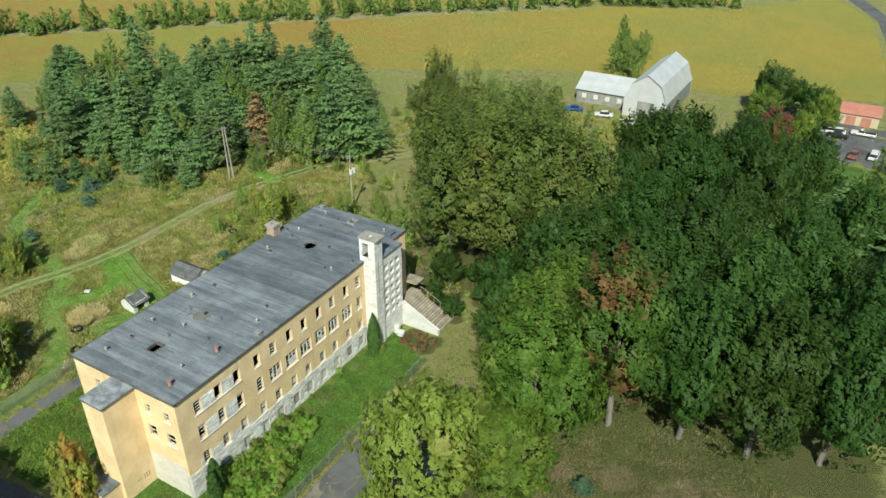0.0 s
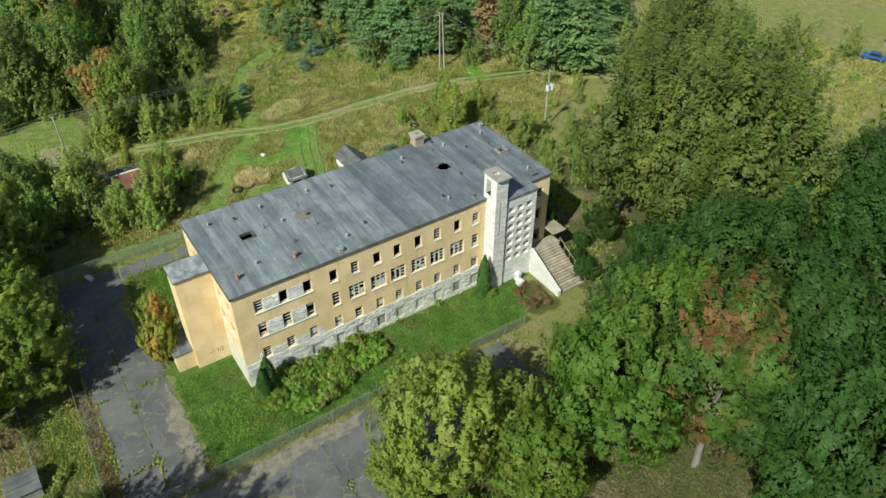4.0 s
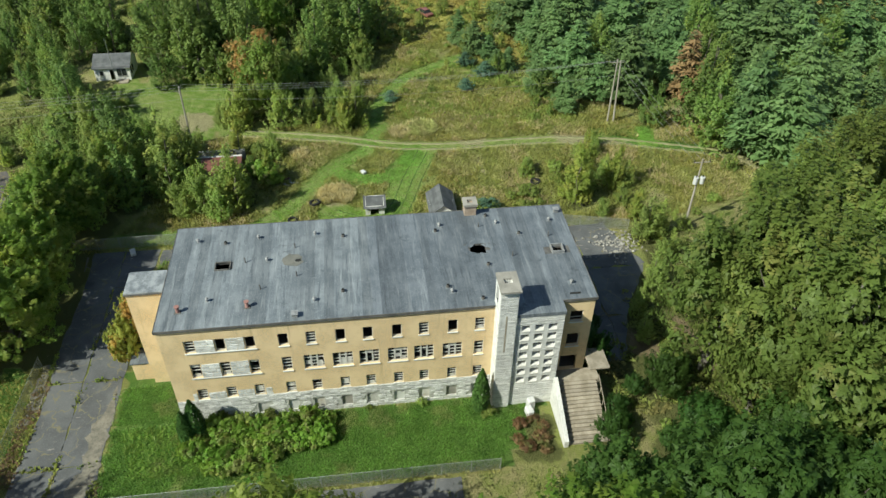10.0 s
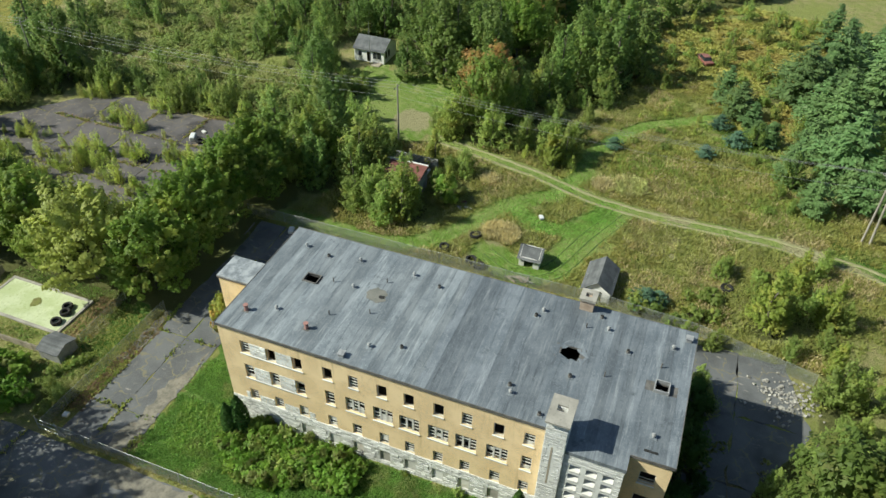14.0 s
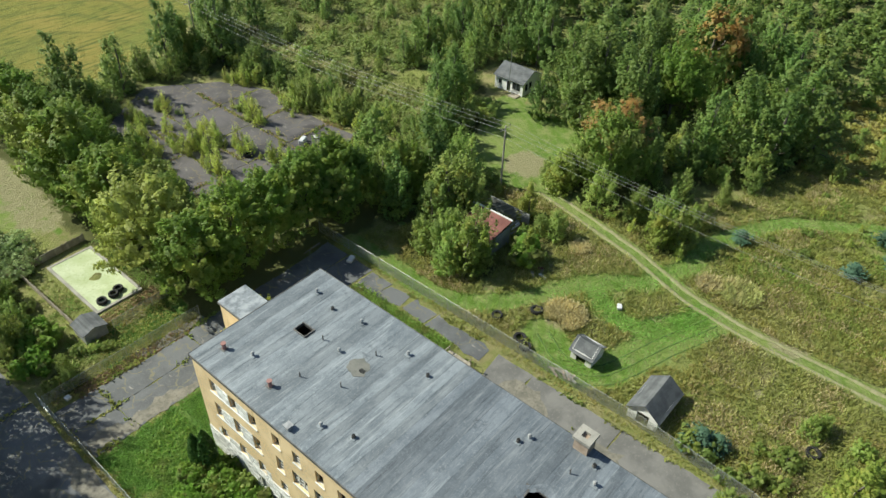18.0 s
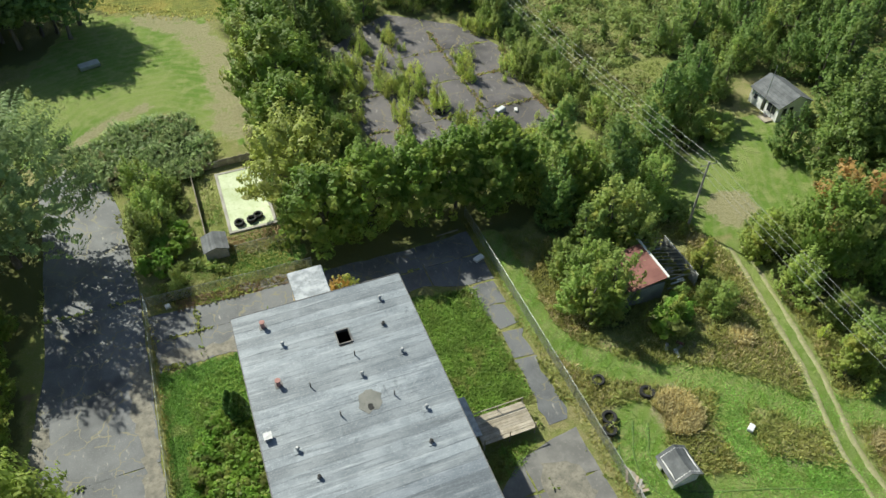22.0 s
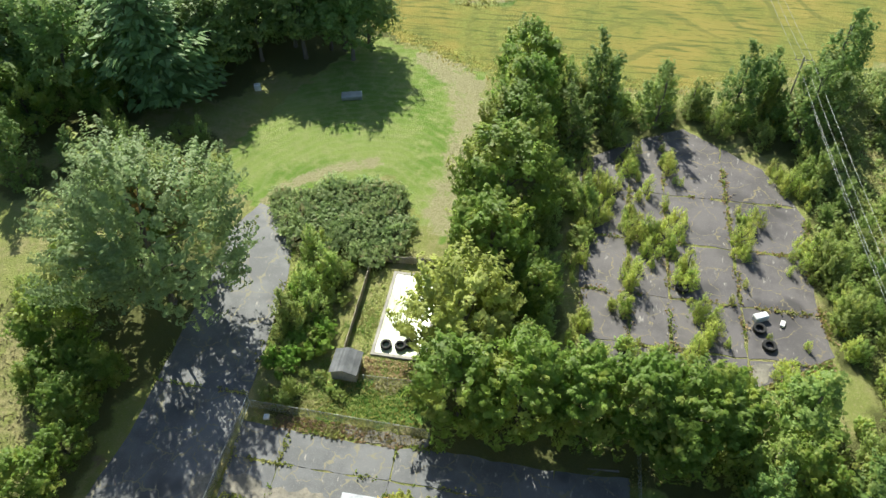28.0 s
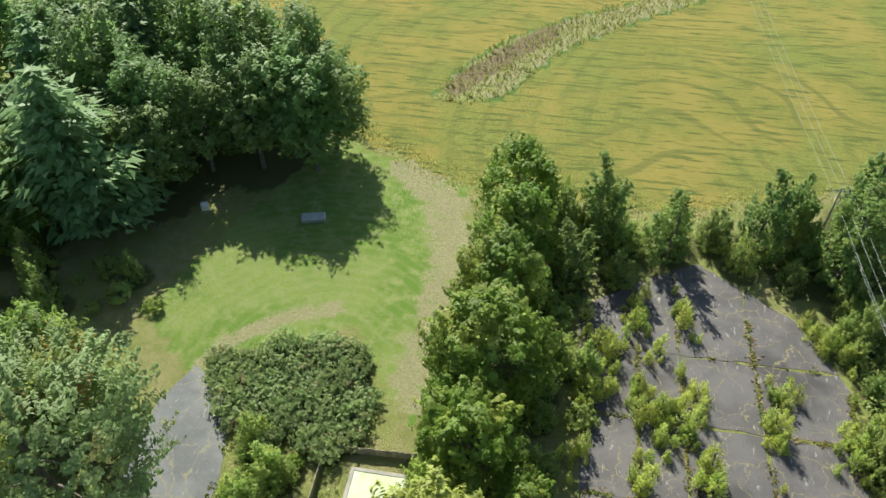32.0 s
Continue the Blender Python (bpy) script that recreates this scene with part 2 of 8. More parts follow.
def asphalt_material(name, a, b, crack, wide=1.0):
    m, nt, bs = start(name)
    p = place(nt)
    wob = noise_at(nt, p, 0.8, 4.0)
    pw = nd(nt, "VectorMath", {"operation": "MULTIPLY_ADD"}, i0=nd(nt, "TexNoise", Vector=p, Scale=0.7, Detail=4.0).outputs[1], i1=(2.2, 2.2, 0.0), i2=p).outputs[0]
    cell = nd(nt, "TexVoronoi", {"feature": "DISTANCE_TO_EDGE"}, Vector=pw, Scale=0.28).outputs[0]
    fine = noise_at(nt, p, 9.0, 6.0, 0.75)
    col = mixc(nt, ramp(nt, noise_at(nt, p, 0.22, 5.0), 0.38, 0.62), a, b)
    col = mixc(nt, ramp(nt, fine, 0.5, 0.8), col, [v * 1.6 for v in b])
    col = mixc(nt, ramp(nt, noise_at(nt, p, 0.55, 6.0, 0.7), 0.6, 0.72), col, (0.211, 0.187, 0.156))
    drip = noise_at(nt, stretch(nt, p, 1.6, 0.5, 1.0), 0.9, 5.0, 0.7)
    col = mixc(nt, ramp(nt, drip, 0.6, 0.7), col, (0.28, 0.26, 0.23))
    col = mixc(nt, ramp(nt, noise_at(nt, p, 0.12, 3.0), 0.55, 0.7), col, [v * 0.7 for v in a])
    line = nd(nt, "Math", {"operation": "MULTIPLY"}, i0=ramp(nt, cell, 0.034 * wide, 0.012 * wide), i1=ramp(nt, wob, 0.4, 0.5)).outputs[0]
    col = mixc(nt, line, col, crack)
    nt.links.new(col, bs.inputs["Base Color"])
    bs.inputs["Roughness"].default_value = 0.7
    bs.inputs["Specular IOR Level"].default_value = 0.4
    relief(nt, bs, fine, 0.35, 0.02)
    return m


def brick_material():
    m, nt, bs = start("yellow_brick")
    p = place(nt)
    s = nd(nt, "SeparateXYZ", Vector=p)
    along = nd(nt, "Math", {"operation": "ADD"}, i0=s.outputs[0], i1=s.outputs[1]).outputs[0]
    uv = nd(nt, "CombineXYZ", X=along, Y=s.outputs[2]).outputs[0]
    br = nd(nt, "TexBrick", Vector=uv, Scale=1.0, Brick_Width=0.215, Row_Height=0.075, Mortar_Size=0.006, Color1=rgb((0.79, 0.585, 0.33)), Color2=rgb((0.72, 0.52, 0.285)), Mortar=rgb((0.47, 0.41, 0.3)))
    big = noise_at(nt, p, 0.35, 5.0)
    streak = noise_at(nt, stretch(nt, p, 1.3, 1.3, 0.12), 1.0, 5.0)
    col = mixc(nt, ramp(nt, big, 0.4, 0.65), br.outputs[0], (0.81, 0.625, 0.38))
    col = mixc(nt, ramp(nt, streak, 0.58, 0.78), col, (0.52, 0.39, 0.22))
    nt.links.new(col, bs.inputs["Base Color"])
    bs.inputs["Roughness"].default_value = 0.85
    bs.inputs["Specular IOR Level"].default_value = 0.2
    relief(nt, bs, br.outputs[1], 0.3, -0.004)
    return m


def felt_material(name, lo, mid, hi):
    """Roofing felt: cloudy tones, long streaks along the sheets, dark stains and worn pale grit."""
    m, nt, bs = start(name)
    p = place(nt)
    cloud = noise_at(nt, p, 0.35, 6.0, 0.65)
    streak = noise_at(nt, stretch(nt, p, 0.22, 3.2, 1.0), 1.0, 6.0, 0.7)
    grit = noise_at(nt, p, 7.0, 6.0, 0.8)
    stain = noise_at(nt, stretch(nt, p, 1.0, 0.6, 1.0), 0.5, 5.0, 0.7)
    col = mixc(nt, ramp(nt, cloud, 0.36, 0.64), lo, mid)
    col = mixc(nt, ramp(nt, streak, 0.5, 0.78), col, hi)
    col = mixc(nt, ramp(nt, streak, 0.46, 0.36), col, [v * 0.8 for v in lo])
    col = mixc(nt, ramp(nt, stain, 0.6, 0.72), col, [v * 0.72 for v in lo])
    col = mixc(nt, ramp(nt, grit, 0.5, 0.75), col, hi)
    r = nd(nt, "ObjectInfo").outputs["Random"]
    col = nd(nt, "HueSaturation", Color=col, Value=nd(nt, "MapRange", Value=r, To_Min=0.8, To_Max=1.18).outputs[0]).outputs[0]
    nt.links.new(col, bs.inputs["Base Color"])
    nt.links.new(nd(nt, "MapRange", Value=grit, To_Min=0.48, To_Max=0.72).outputs[0], bs.inputs["Roughness"])
    bs.inputs["Specular IOR Level"].default_value = 0.5
    relief(nt, bs, grit, 0.4, 0.02)
    return m


M = dict(
    ground=ground_material(),
    asphalt=asphalt_material("worn_asphalt", (0.082, 0.084, 0.087), (0.125, 0.127, 0.13), (0.17, 0.155, 0.1), 0.6),
    lot=asphalt_material("old_lot_asphalt", (0.072, 0.065, 0.065), (0.108, 0.097, 0.096), (0.182, 0.152, 0.0836), 0.4),
    yardconcrete=surface("dark_yard_concrete", (0.129, 0.125, 0.118), (0.19, 0.182, 0.171), 0.35, (0.243, 0.228, 0.205), 3.0, 0.3),
    concrete=surface("weathered_concrete", (0.258, 0.243, 0.213), (0.35, 0.327, 0.289), 0.5, (0.152, 0.144, 0.129), 5.0),
    rubble=surface("pale_rubble", (0.274, 0.258, 0.228), (0.35, 0.334, 0.304), 1.0, (0.19, 0.167, 0.137), 6.0, isle=0.25),
    brick=brick_material(),
    stone=surface("grey_limestone", (0.58, 0.575, 0.555), (0.7, 0.695, 0.675), 1.2, (0.228, 0.213, 0.182), 5.0, 0.35, piece=0.22, isle=0.22, bump=0.6, dist=0.05),
    stonewall=surface("limestone_backing", (0.46, 0.45, 0.42), (0.55, 0.54, 0.51), 0.8, (0.228, 0.213, 0.182), 4.0, 0.4),
    tower=surface("pale_tower_stone", (0.6, 0.595, 0.575), (0.69, 0.685, 0.665), 0.7, (0.33, 0.32, 0.3), 3.0, 0.3, piece=0.15, isle=0.15),
    whitewash=surface("whitewashed_brick", (0.547, 0.517, 0.456), (0.608, 0.578, 0.532), 0.7, (0.418, 0.319, 0.19), 2.5, 0.35),
    trim=surface("white_window_paint", (0.57, 0.555, 0.517), (0.623, 0.608, 0.578), 1.5, (0.38, 0.35, 0.304), 8.0, 0.3, rough=0.6),
    # inner plaster with the shade of the closed rooms put into its colour
    inside=surface("darkened_room_plaster", (0.09, 0.078, 0.066), (0.12, 0.105, 0.09), 0.5, (0.05, 0.045, 0.04), 3.0),
    membrane=felt_material("grey_roof_felt", (0.122, 0.14, 0.16), (0.195, 0.215, 0.235), (0.33, 0.35, 0.362)),
    pale_felt=surface("pale_annexe_felt", (0.16, 0.175, 0.19), (0.34, 0.355, 0.37), 0.9, (0.11, 0.115, 0.12), 3.0, 0.4, rough=0.45, gloss=0.6),
    membrane_dark=felt_material("dark_roof_felt", (0.092, 0.107, 0.126), (0.145, 0.162, 0.184), (0.26, 0.278, 0.294)),
    patch=surface("sandy_roof_patch", (0.135, 0.135, 0.122), (0.185, 0.18, 0.16), 0.8, (0.106, 0.0988, 0.0836), 5.0),
    edge=surface("roof_edge_metal", (0.0912, 0.0874, 0.0836), (0.152, 0.144, 0.137), 1.2, (0.228, 0.167, 0.106), 6.0, rough=0.6),
    vent=surface("pale_sheet_metal", (0.28, 0.28, 0.285), (0.4, 0.4, 0.4), 2.0, (0.17, 0.15, 0.13), 10.0, rough=0.5, metal=0.3),
    red=surface("red_clay_pipe", (0.3, 0.16, 0.14), (0.37, 0.21, 0.185), 2.0, (0.19, 0.0608, 0.0456), 8.0),
    black=surface("black_rubber", (0.0137, 0.0137, 0.0137), (0.0266, 0.0258, 0.0251), 2.0, (0.0532, 0.0494, 0.0456), 9.0, rough=0.8),
    wood=surface("grey_weathered_wood", (0.228, 0.198, 0.152), (0.319, 0.281, 0.228), 1.0, (0.129, 0.106, 0.076), 6.0, piece=0.2, isle=0.2),
    pole=surface("utility_pole_wood", (0.304, 0.274, 0.228), (0.38, 0.35, 0.304), 1.0, (0.19, 0.152, 0.122), 6.0, warp=(3, 3, 0.3)),
    steel=surface("galvanised_steel", (0.34, 0.36, 0.36), (0.42, 0.44, 0.43), 2.0, (0.228, 0.228, 0.22), 9.0, rough=0.5, metal=0.5, bump=0.1),
    wire=surface("bare_cable", (0.3, 0.3, 0.29), (0.36, 0.36, 0.35), 2.0, (0.304, 0.304, 0.304), 9.0, rough=0.5, metal=0.4, bump=0.0),
    shingle=surface("grey_asphalt_shingle", (0.085, 0.089, 0.093), (0.13, 0.134, 0.138), 0.8, (0.15, 0.15, 0.15), 8.0, piece=0.18, isle=0.18),
    paint=surface("peeling_white_boards", (0.6, 0.59, 0.57), (0.68, 0.67, 0.65), 1.0, (0.36, 0.281, 0.243), 4.0, 0.4, piece=0.06),
    boards=surface("white_cottage_boards", (0.76, 0.75, 0.73), (0.82, 0.81, 0.79), 1.0, (0.6, 0.57, 0.52), 4.0, 0.3, piece=0.04),
    rust=surface("rusty_red_sheet", (0.152, 0.0608, 0.0502), (0.213, 0.0912, 0.076), 0.6, (0.0988, 0.0456, 0.038), 3.0, 0.35, rough=0.6, piece=0.12),
    tarp=surface("pale_green_pool_cover", (0.4, 0.45, 0.25), (0.5, 0.54, 0.35), 0.35, (0.28, 0.32, 0.14), 1.6, 0.3, rough=0.3, gloss=0.6, bump=0.1),
    barnroof=surface("bright_barn_metal", (0.502, 0.517, 0.532), (0.562, 0.578, 0.593), 0.5, (0.38, 0.38, 0.38), 3.0, 0.2, rough=0.45, metal=0.2, piece=0.05),
    barnwall=surface("grey_barn_boards", (0.228, 0.228, 0.22), (0.304, 0.304, 0.289), 0.7, (0.152, 0.144, 0.137), 4.0, piece=0.1),
    rooftile=surface("salmon_metal_roof", (0.38, 0.16, 0.122), (0.441, 0.198, 0.152), 0.6, (0.304, 0.122, 0.0912), 4.0, rough=0.6),
    cream=surface("cream_siding", (0.471, 0.395, 0.274), (0.532, 0.456, 0.334), 0.7, (0.38, 0.319, 0.228), 4.0),
    carwhite=surface("white_car_paint", (0.57, 0.57, 0.57), (0.608, 0.608, 0.608), 1.0, (0.456, 0.456, 0.456), 9.0, 0.05, rough=0.3, bump=0.0),
    carred=surface("dark_red_car_paint", (0.2, 0.08, 0.065), (0.25, 0.11, 0.09), 1.0, (0.0912, 0.0152, 0.0152), 9.0, 0.05, rough=0.3, bump=0.0),
    cardark=surface("black_car_paint", (0.0152, 0.0167, 0.0198), (0.0228, 0.0243, 0.0274), 1.0, (0.038, 0.038, 0.038), 9.0, 0.05, rough=0.3, bump=0.0),
    carblue=surface("blue_car_paint", (0.0228, 0.076, 0.243), (0.0304, 0.0988, 0.289), 1.0, (0.0228, 0.0456, 0.152), 9.0, 0.05, rough=0.3, bump=0.0),
    glass=surface("dark_window_glass", (0.0228, 0.0266, 0.0304), (0.038, 0.0418, 0.0456), 1.0, (0.0152, 0.0152, 0.0152), 4.0, 0.1, rough=0.12, bump=0.0),
    bark=surface("grey_bark", (0.122, 0.103, 0.0836), (0.198, 0.175, 0.152), 1.5, (0.0684, 0.057, 0.0456), 7.0, warp=(2, 2, 0.4), bump=0.8, dist=0.05),
    palebark=surface("pale_bark", (0.13, 0.115, 0.1), (0.19, 0.175, 0.155), 1.5, (0.152, 0.129, 0.106), 7.0, warp=(2, 2, 0.4), bump=0.8, dist=0.05),
    dirt=surface("dry_track_dirt", (0.24, 0.22, 0.12), (0.32, 0.29, 0.18), 0.6, (0.17, 0.2, 0.065), 3.0, 1.0, bump=0.6, dist=0.06),
    floorrut=surface("pressed_grass", (0.07, 0.12, 0.028), (0.1, 0.15, 0.035), 0.8, (0.06, 0.09, 0.025), 4.0, 0.4),
    oldbrick=surface("weathered_chimney_brick", (0.32, 0.24, 0.18), (0.42, 0.33, 0.26), 1.5, (0.2, 0.16, 0.13), 6.0, 0.4),
    sand=surface("pale_gravel_sand", (0.15, 0.14, 0.115), (0.23, 0.21, 0.17), 0.9, (0.1, 0.095, 0.08), 3.0, 0.6),
    straw=foliage("straw_blades", (0.4, 0.335, 0.18), (0.5, 0.425, 0.245), (0.38, 0.38, 0.15), 0.35, 0.1, 0.25),
    weed=foliage("weed_leaves", (0.275, 0.295, 0.078), (0.365, 0.35, 0.105), (0.32, 0.285, 0.085), 0.4, 0.12, 0.3),
    herb=foliage("olive_weed_leaves", (0.26, 0.275, 0.08), (0.36, 0.34, 0.115), (0.36, 0.29, 0.13), 0.35, 0.12, 0.35),
    rank=foliage("rank_grass", (0.19, 0.25, 0.06), (0.28, 0.33, 0.095), (0.25, 0.24, 0.09), 0.3, 0.12, 0.3),
    # olive grass, darkened further for the cloud shade lying on the glade
    glade=foliage("cloud_darkened_olive_grass", (0.08, 0.1, 0.034), (0.115, 0.13, 0.045), (0.15, 0.13, 0.065), 0.4, 0.15, 0.2),
    turf=foliage("short_turf", (0.11, 0.2, 0.04), (0.16, 0.245, 0.058), (0.195, 0.22, 0.08), 0.28, 0.22, 0.5, 2.4),
    wayturf=foliage("mown_way_grass", (0.13, 0.27, 0.045), (0.2, 0.335, 0.07), (0.24, 0.32, 0.09), 0.2, 0.15, 0.35),
    rankherb=foliage("rank_herb_leaves", (0.235, 0.3, 0.08), (0.32, 0.36, 0.11), (0.33, 0.3, 0.12), 0.3, 0.12, 0.35),
    goldenrod=foliage("goldenrod_tops", (0.25, 0.29, 0.07), (0.32, 0.32, 0.1), (0.2, 0.27, 0.06), 0.4, 0.12, 0.3),
    rustleaf=foliage("rust_brown_leaves", (0.27, 0.195, 0.11), (0.35, 0.255, 0.14), (0.22, 0.21, 0.09), 0.3, 0.4),
    rustbush=foliage("withered_bush_leaves", (0.18, 0.115, 0.06), (0.25, 0.16, 0.085), (0.15, 0.16, 0.055), 0.35, 0.4),
    # maple green taken darker: cloud shade over these trees is in the colour
    maple=foliage("cloud_darkened_maple_leaves", (0.044, 0.093, 0.02), (0.067, 0.124, 0.028), through_light=2.2),
    woods=foliage("mixed_wood_leaves", (0.125, 0.195, 0.05), (0.19, 0.26, 0.07), (0.24, 0.285, 0.07), 0.2, 0.3),
    lime=foliage("light_green_leaves", (0.175, 0.25, 0.045), (0.245, 0.315, 0.068), (0.29, 0.32, 0.09), 0.25, 0.25),
    redmaple=foliage("turning_maple_leaves", (0.06, 0.118, 0.022), (0.09, 0.155, 0.032), (0.21, 0.125, 0.052), 0.38, 0.22, through_light=2.0, vary=0.3),
    orange=foliage("orange_turning_leaves", (0.12, 0.19, 0.042), (0.17, 0.24, 0.055), (0.37, 0.235, 0.085), 0.36, 0.2, vary=0.2),
    paleleaf=foliage("pale_leaves", (0.25, 0.285, 0.07), (0.345, 0.365, 0.105), (0.2, 0.23, 0.055), 0.2, 0.25, through_light=2.2, vary=0.1),
    grove=foliage("grove_leaves", (0.135, 0.21, 0.065), (0.195, 0.27, 0.09), (0.22, 0.28, 0.095), 0.25, 0.25, through_light=2.6),
    rowleaf=foliage("yellowing_row_leaves", (0.102, 0.158, 0.028), (0.142, 0.198, 0.04), (0.205, 0.235, 0.055), 0.34, 0.25, through_light=3.4, vary=0.6),
    autumn=foliage("autumn_bush_leaves", (0.22, 0.26, 0.052), (0.3, 0.31, 0.07), (0.38, 0.25, 0.07), 0.24, 0.45, vary=0.3),
    burgundy=foliage("burgundy_leaves", (0.13, 0.05, 0.045), (0.19, 0.075, 0.06), (0.07, 0.09, 0.03), 0.35, 0.3),
    poplar=foliage("poplar_leaves", (0.118, 0.162, 0.038), (0.165, 0.215, 0.054), (0.2, 0.215, 0.062), 0.25, 0.4),
    silver=foliage("silver_maple_leaves", (0.165, 0.225, 0.09), (0.24, 0.3, 0.135), (0.28, 0.3, 0.09), 0.2, 0.25, through_light=2.1, vary=0.1),
    willow=foliage("row_tree_leaves", (0.1, 0.178, 0.028), (0.15, 0.235, 0.042), (0.19, 0.25, 0.05), 0.25, 0.22, through_light=2.2),
    alder=foliage("alder_leaves", (0.19, 0.26, 0.066), (0.265, 0.325, 0.09), (0.32, 0.345, 0.09), 0.22, 0.4, through_light=2.1),
    birch=foliage("yellow_green_leaves", (0.32, 0.37, 0.085), (0.43, 0.455, 0.125), (0.24, 0.32, 0.07), 0.25, 0.4, through_light=2.3),
    youngpoplar=foliage("yellowing_poplar_leaves", (0.18, 0.24, 0.048), (0.25, 0.295, 0.068), (0.3, 0.31, 0.075), 0.3, 0.4, through_light=2.0, vary=0.6),
    ferny=foliage("rank_fern_leaves", (0.17, 0.28, 0.055), (0.24, 0.34, 0.08), (0.24, 0.27, 0.085), 0.25, 0.4, 0.5),
    pine=foliage("pine_needles", (0.12, 0.198, 0.073), (0.175, 0.258, 0.1), shine=0.3),
    deadpine=foliage("dying_pine_needles", (0.24, 0.17, 0.08), (0.31, 0.22, 0.1), (0.1, 0.14, 0.06), 0.3, 0.4, 0.15),
    spruce=foliage("blue_spruce_needles", (0.075, 0.14, 0.085), (0.115, 0.19, 0.12), shine=0.2),
    cedar=foliage("cedar_sprays", (0.06, 0.125, 0.03), (0.09, 0.17, 0.042), shine=0.2),
    knotweed=foliage("broad_weed_leaves", (0.15, 0.26, 0.038), (0.225, 0.335, 0.058), (0.2, 0.225, 0.07), 0.25, 0.5),
    bramble=foliage("bramble_leaves", (0.18, 0.24, 0.1), (0.26, 0.31, 0.135), (0.28, 0.24, 0.14), 0.15, 0.5, through_light=2.4, vary=0.6),
)


# ---- building helpers ----
def world_of(ob):
    m = ob.matrix_basis
    return world_of(ob.parent) @ ob.matrix_parent_inverse @ m if ob.parent else m.copy()


def put(name, me, material, parent=None, label=""):
    ob = new(name, me)
    if material:
        me.materials.append(material)
    if parent:
        ob.parent = parent
        ob.matrix_parent_inverse = world_of(parent).inverted()
    return tagged(ob, label)


def part(name, bm, material, parent=None, label=""):
    """Links a bmesh, drawn in world places, as one mesh under its thing."""
    me = bpy.data.meshes.new(name)
    bm.normal_update()
    bm.to_mesh(me)
    bm.free()
    return put(name, me, material, parent, label)


def raw(name, verts, faces, material, parent=None, label="", smooth=False):
    me = bpy.data.meshes.new(name)
    me.from_pydata([tuple(v) for v in verts], [], faces)
    if smooth:
        me.polygons.foreach_set("use_smooth", [True] * len(me.polygons))
    return put(name, me, material, parent, label)


def base(name, x, y, z, label, category, group="", kind=""):
    e = new(name)
    e.location = (x, y, z)
    e.empty_display_size = 0.5
    return tagged(e, label, category, group, kind)


def box(bm, x0, x1, y0, y1, z0, z1, bevel=0.0):
    ret = bmesh.ops.create_cube(bm, size=1.0, matrix=Matrix.Translation(((x0 + x1) / 2, (y0 + y1) / 2, (z0 + z1) / 2)) @ Matrix.Diagonal((abs(x1 - x0), abs(y1 - y0), abs(z1 - z0), 1)))
    if bevel:
        vs = set(ret["verts"])
        bmesh.ops.bevel(bm, geom=[e for e in bm.edges if e.verts[0] in vs and e.verts[1] in vs], offset=bevel, segments=1, affect="EDGES")


def boxed(name, dims, material, parent=None, label="", bevel=0.0):
    bm = bmesh.new()
    box(bm, *dims, bevel=bevel)
    return part(name, bm, material, parent, label)


def rod(bm, a, b, r0, r1=None, n=8):
    a, b = Vector(a), Vector(b)
    d = b - a
    m = Matrix.Translation((a + b) / 2) @ d.to_track_quat("Z", "Y").to_matrix().to_4x4()
    bmesh.ops.create_cone(bm, cap_ends=True, segments=n, radius1=r0, radius2=r0 if r1 is None else r1, depth=d.length, matrix=m)


def rodded(name, a, b, r0, material, parent=None, r1=None, n=8, label=""):
    bm = bmesh.new()
    rod(bm, a, b, r0, r1, n)
    return part(name, bm, material, parent, label)


def slab(name, poly, z0, z1, material, parent=None, label="", rag=0.0, step=1.2, seed=1, kind=""):
    """A flat piece of ground cover with an uneven outline."""
    rnd = random.Random(seed)
    pts = []
    for i, a in enumerate(poly):
        b = poly[(i + 1) % len(poly)]
        n = max(1, int(math.dist(a, b) / step)) if rag else 1
        for k in range(n):
            f = k / n
            pts.append((a[0] + (b[0] - a[0]) * f + rnd.uniform(-rag, rag), a[1] + (b[1] - a[1]) * f + rnd.uniform(-rag, rag)))
    bm = bmesh.new()
    top = [bm.verts.new((x, y, z1)) for x, y in pts]
    face = bm.faces.new(top)
    face.normal_update()
    if face.normal.z < 0:
        face.normal_flip()
    ext = bmesh.ops.extrude_face_region(bm, geom=[face])
    for v in ext["geom"]:
        if isinstance(v, bmesh.types.BMVert):
            v.co.z = z1
    for v in top:
        v.co.z = z0
    bmesh.ops.triangulate(bm, faces=[f for f in bm.faces if len(f.verts) > 4])
    bmesh.ops.recalc_face_normals(bm, faces=bm.faces)
    ob = part(name, bm, material, parent, label)
    if kind:
        tagged(ob, kind=kind)
    return ob


def clip(poly, x0, x1, y0, y1):
    for ax, lim, sign in ((0, x0, 1), (0, x1, -1), (1, y0, 1), (1, y1, -1)):
        out = []
        for i, a in enumerate(poly):
            b = poly[(i + 1) % len(poly)]
            da, db = (a[ax] - lim) * sign, (b[ax] - lim) * sign
            if da >= 0:
                out.append(a)
            if da * db < 0:
                f = da / (da - db)
                out.append((a[0] + (b[0] - a[0]) * f, a[1] + (b[1] - a[1]) * f))
        poly = out
        if len(poly) < 3:
            return []
    return poly


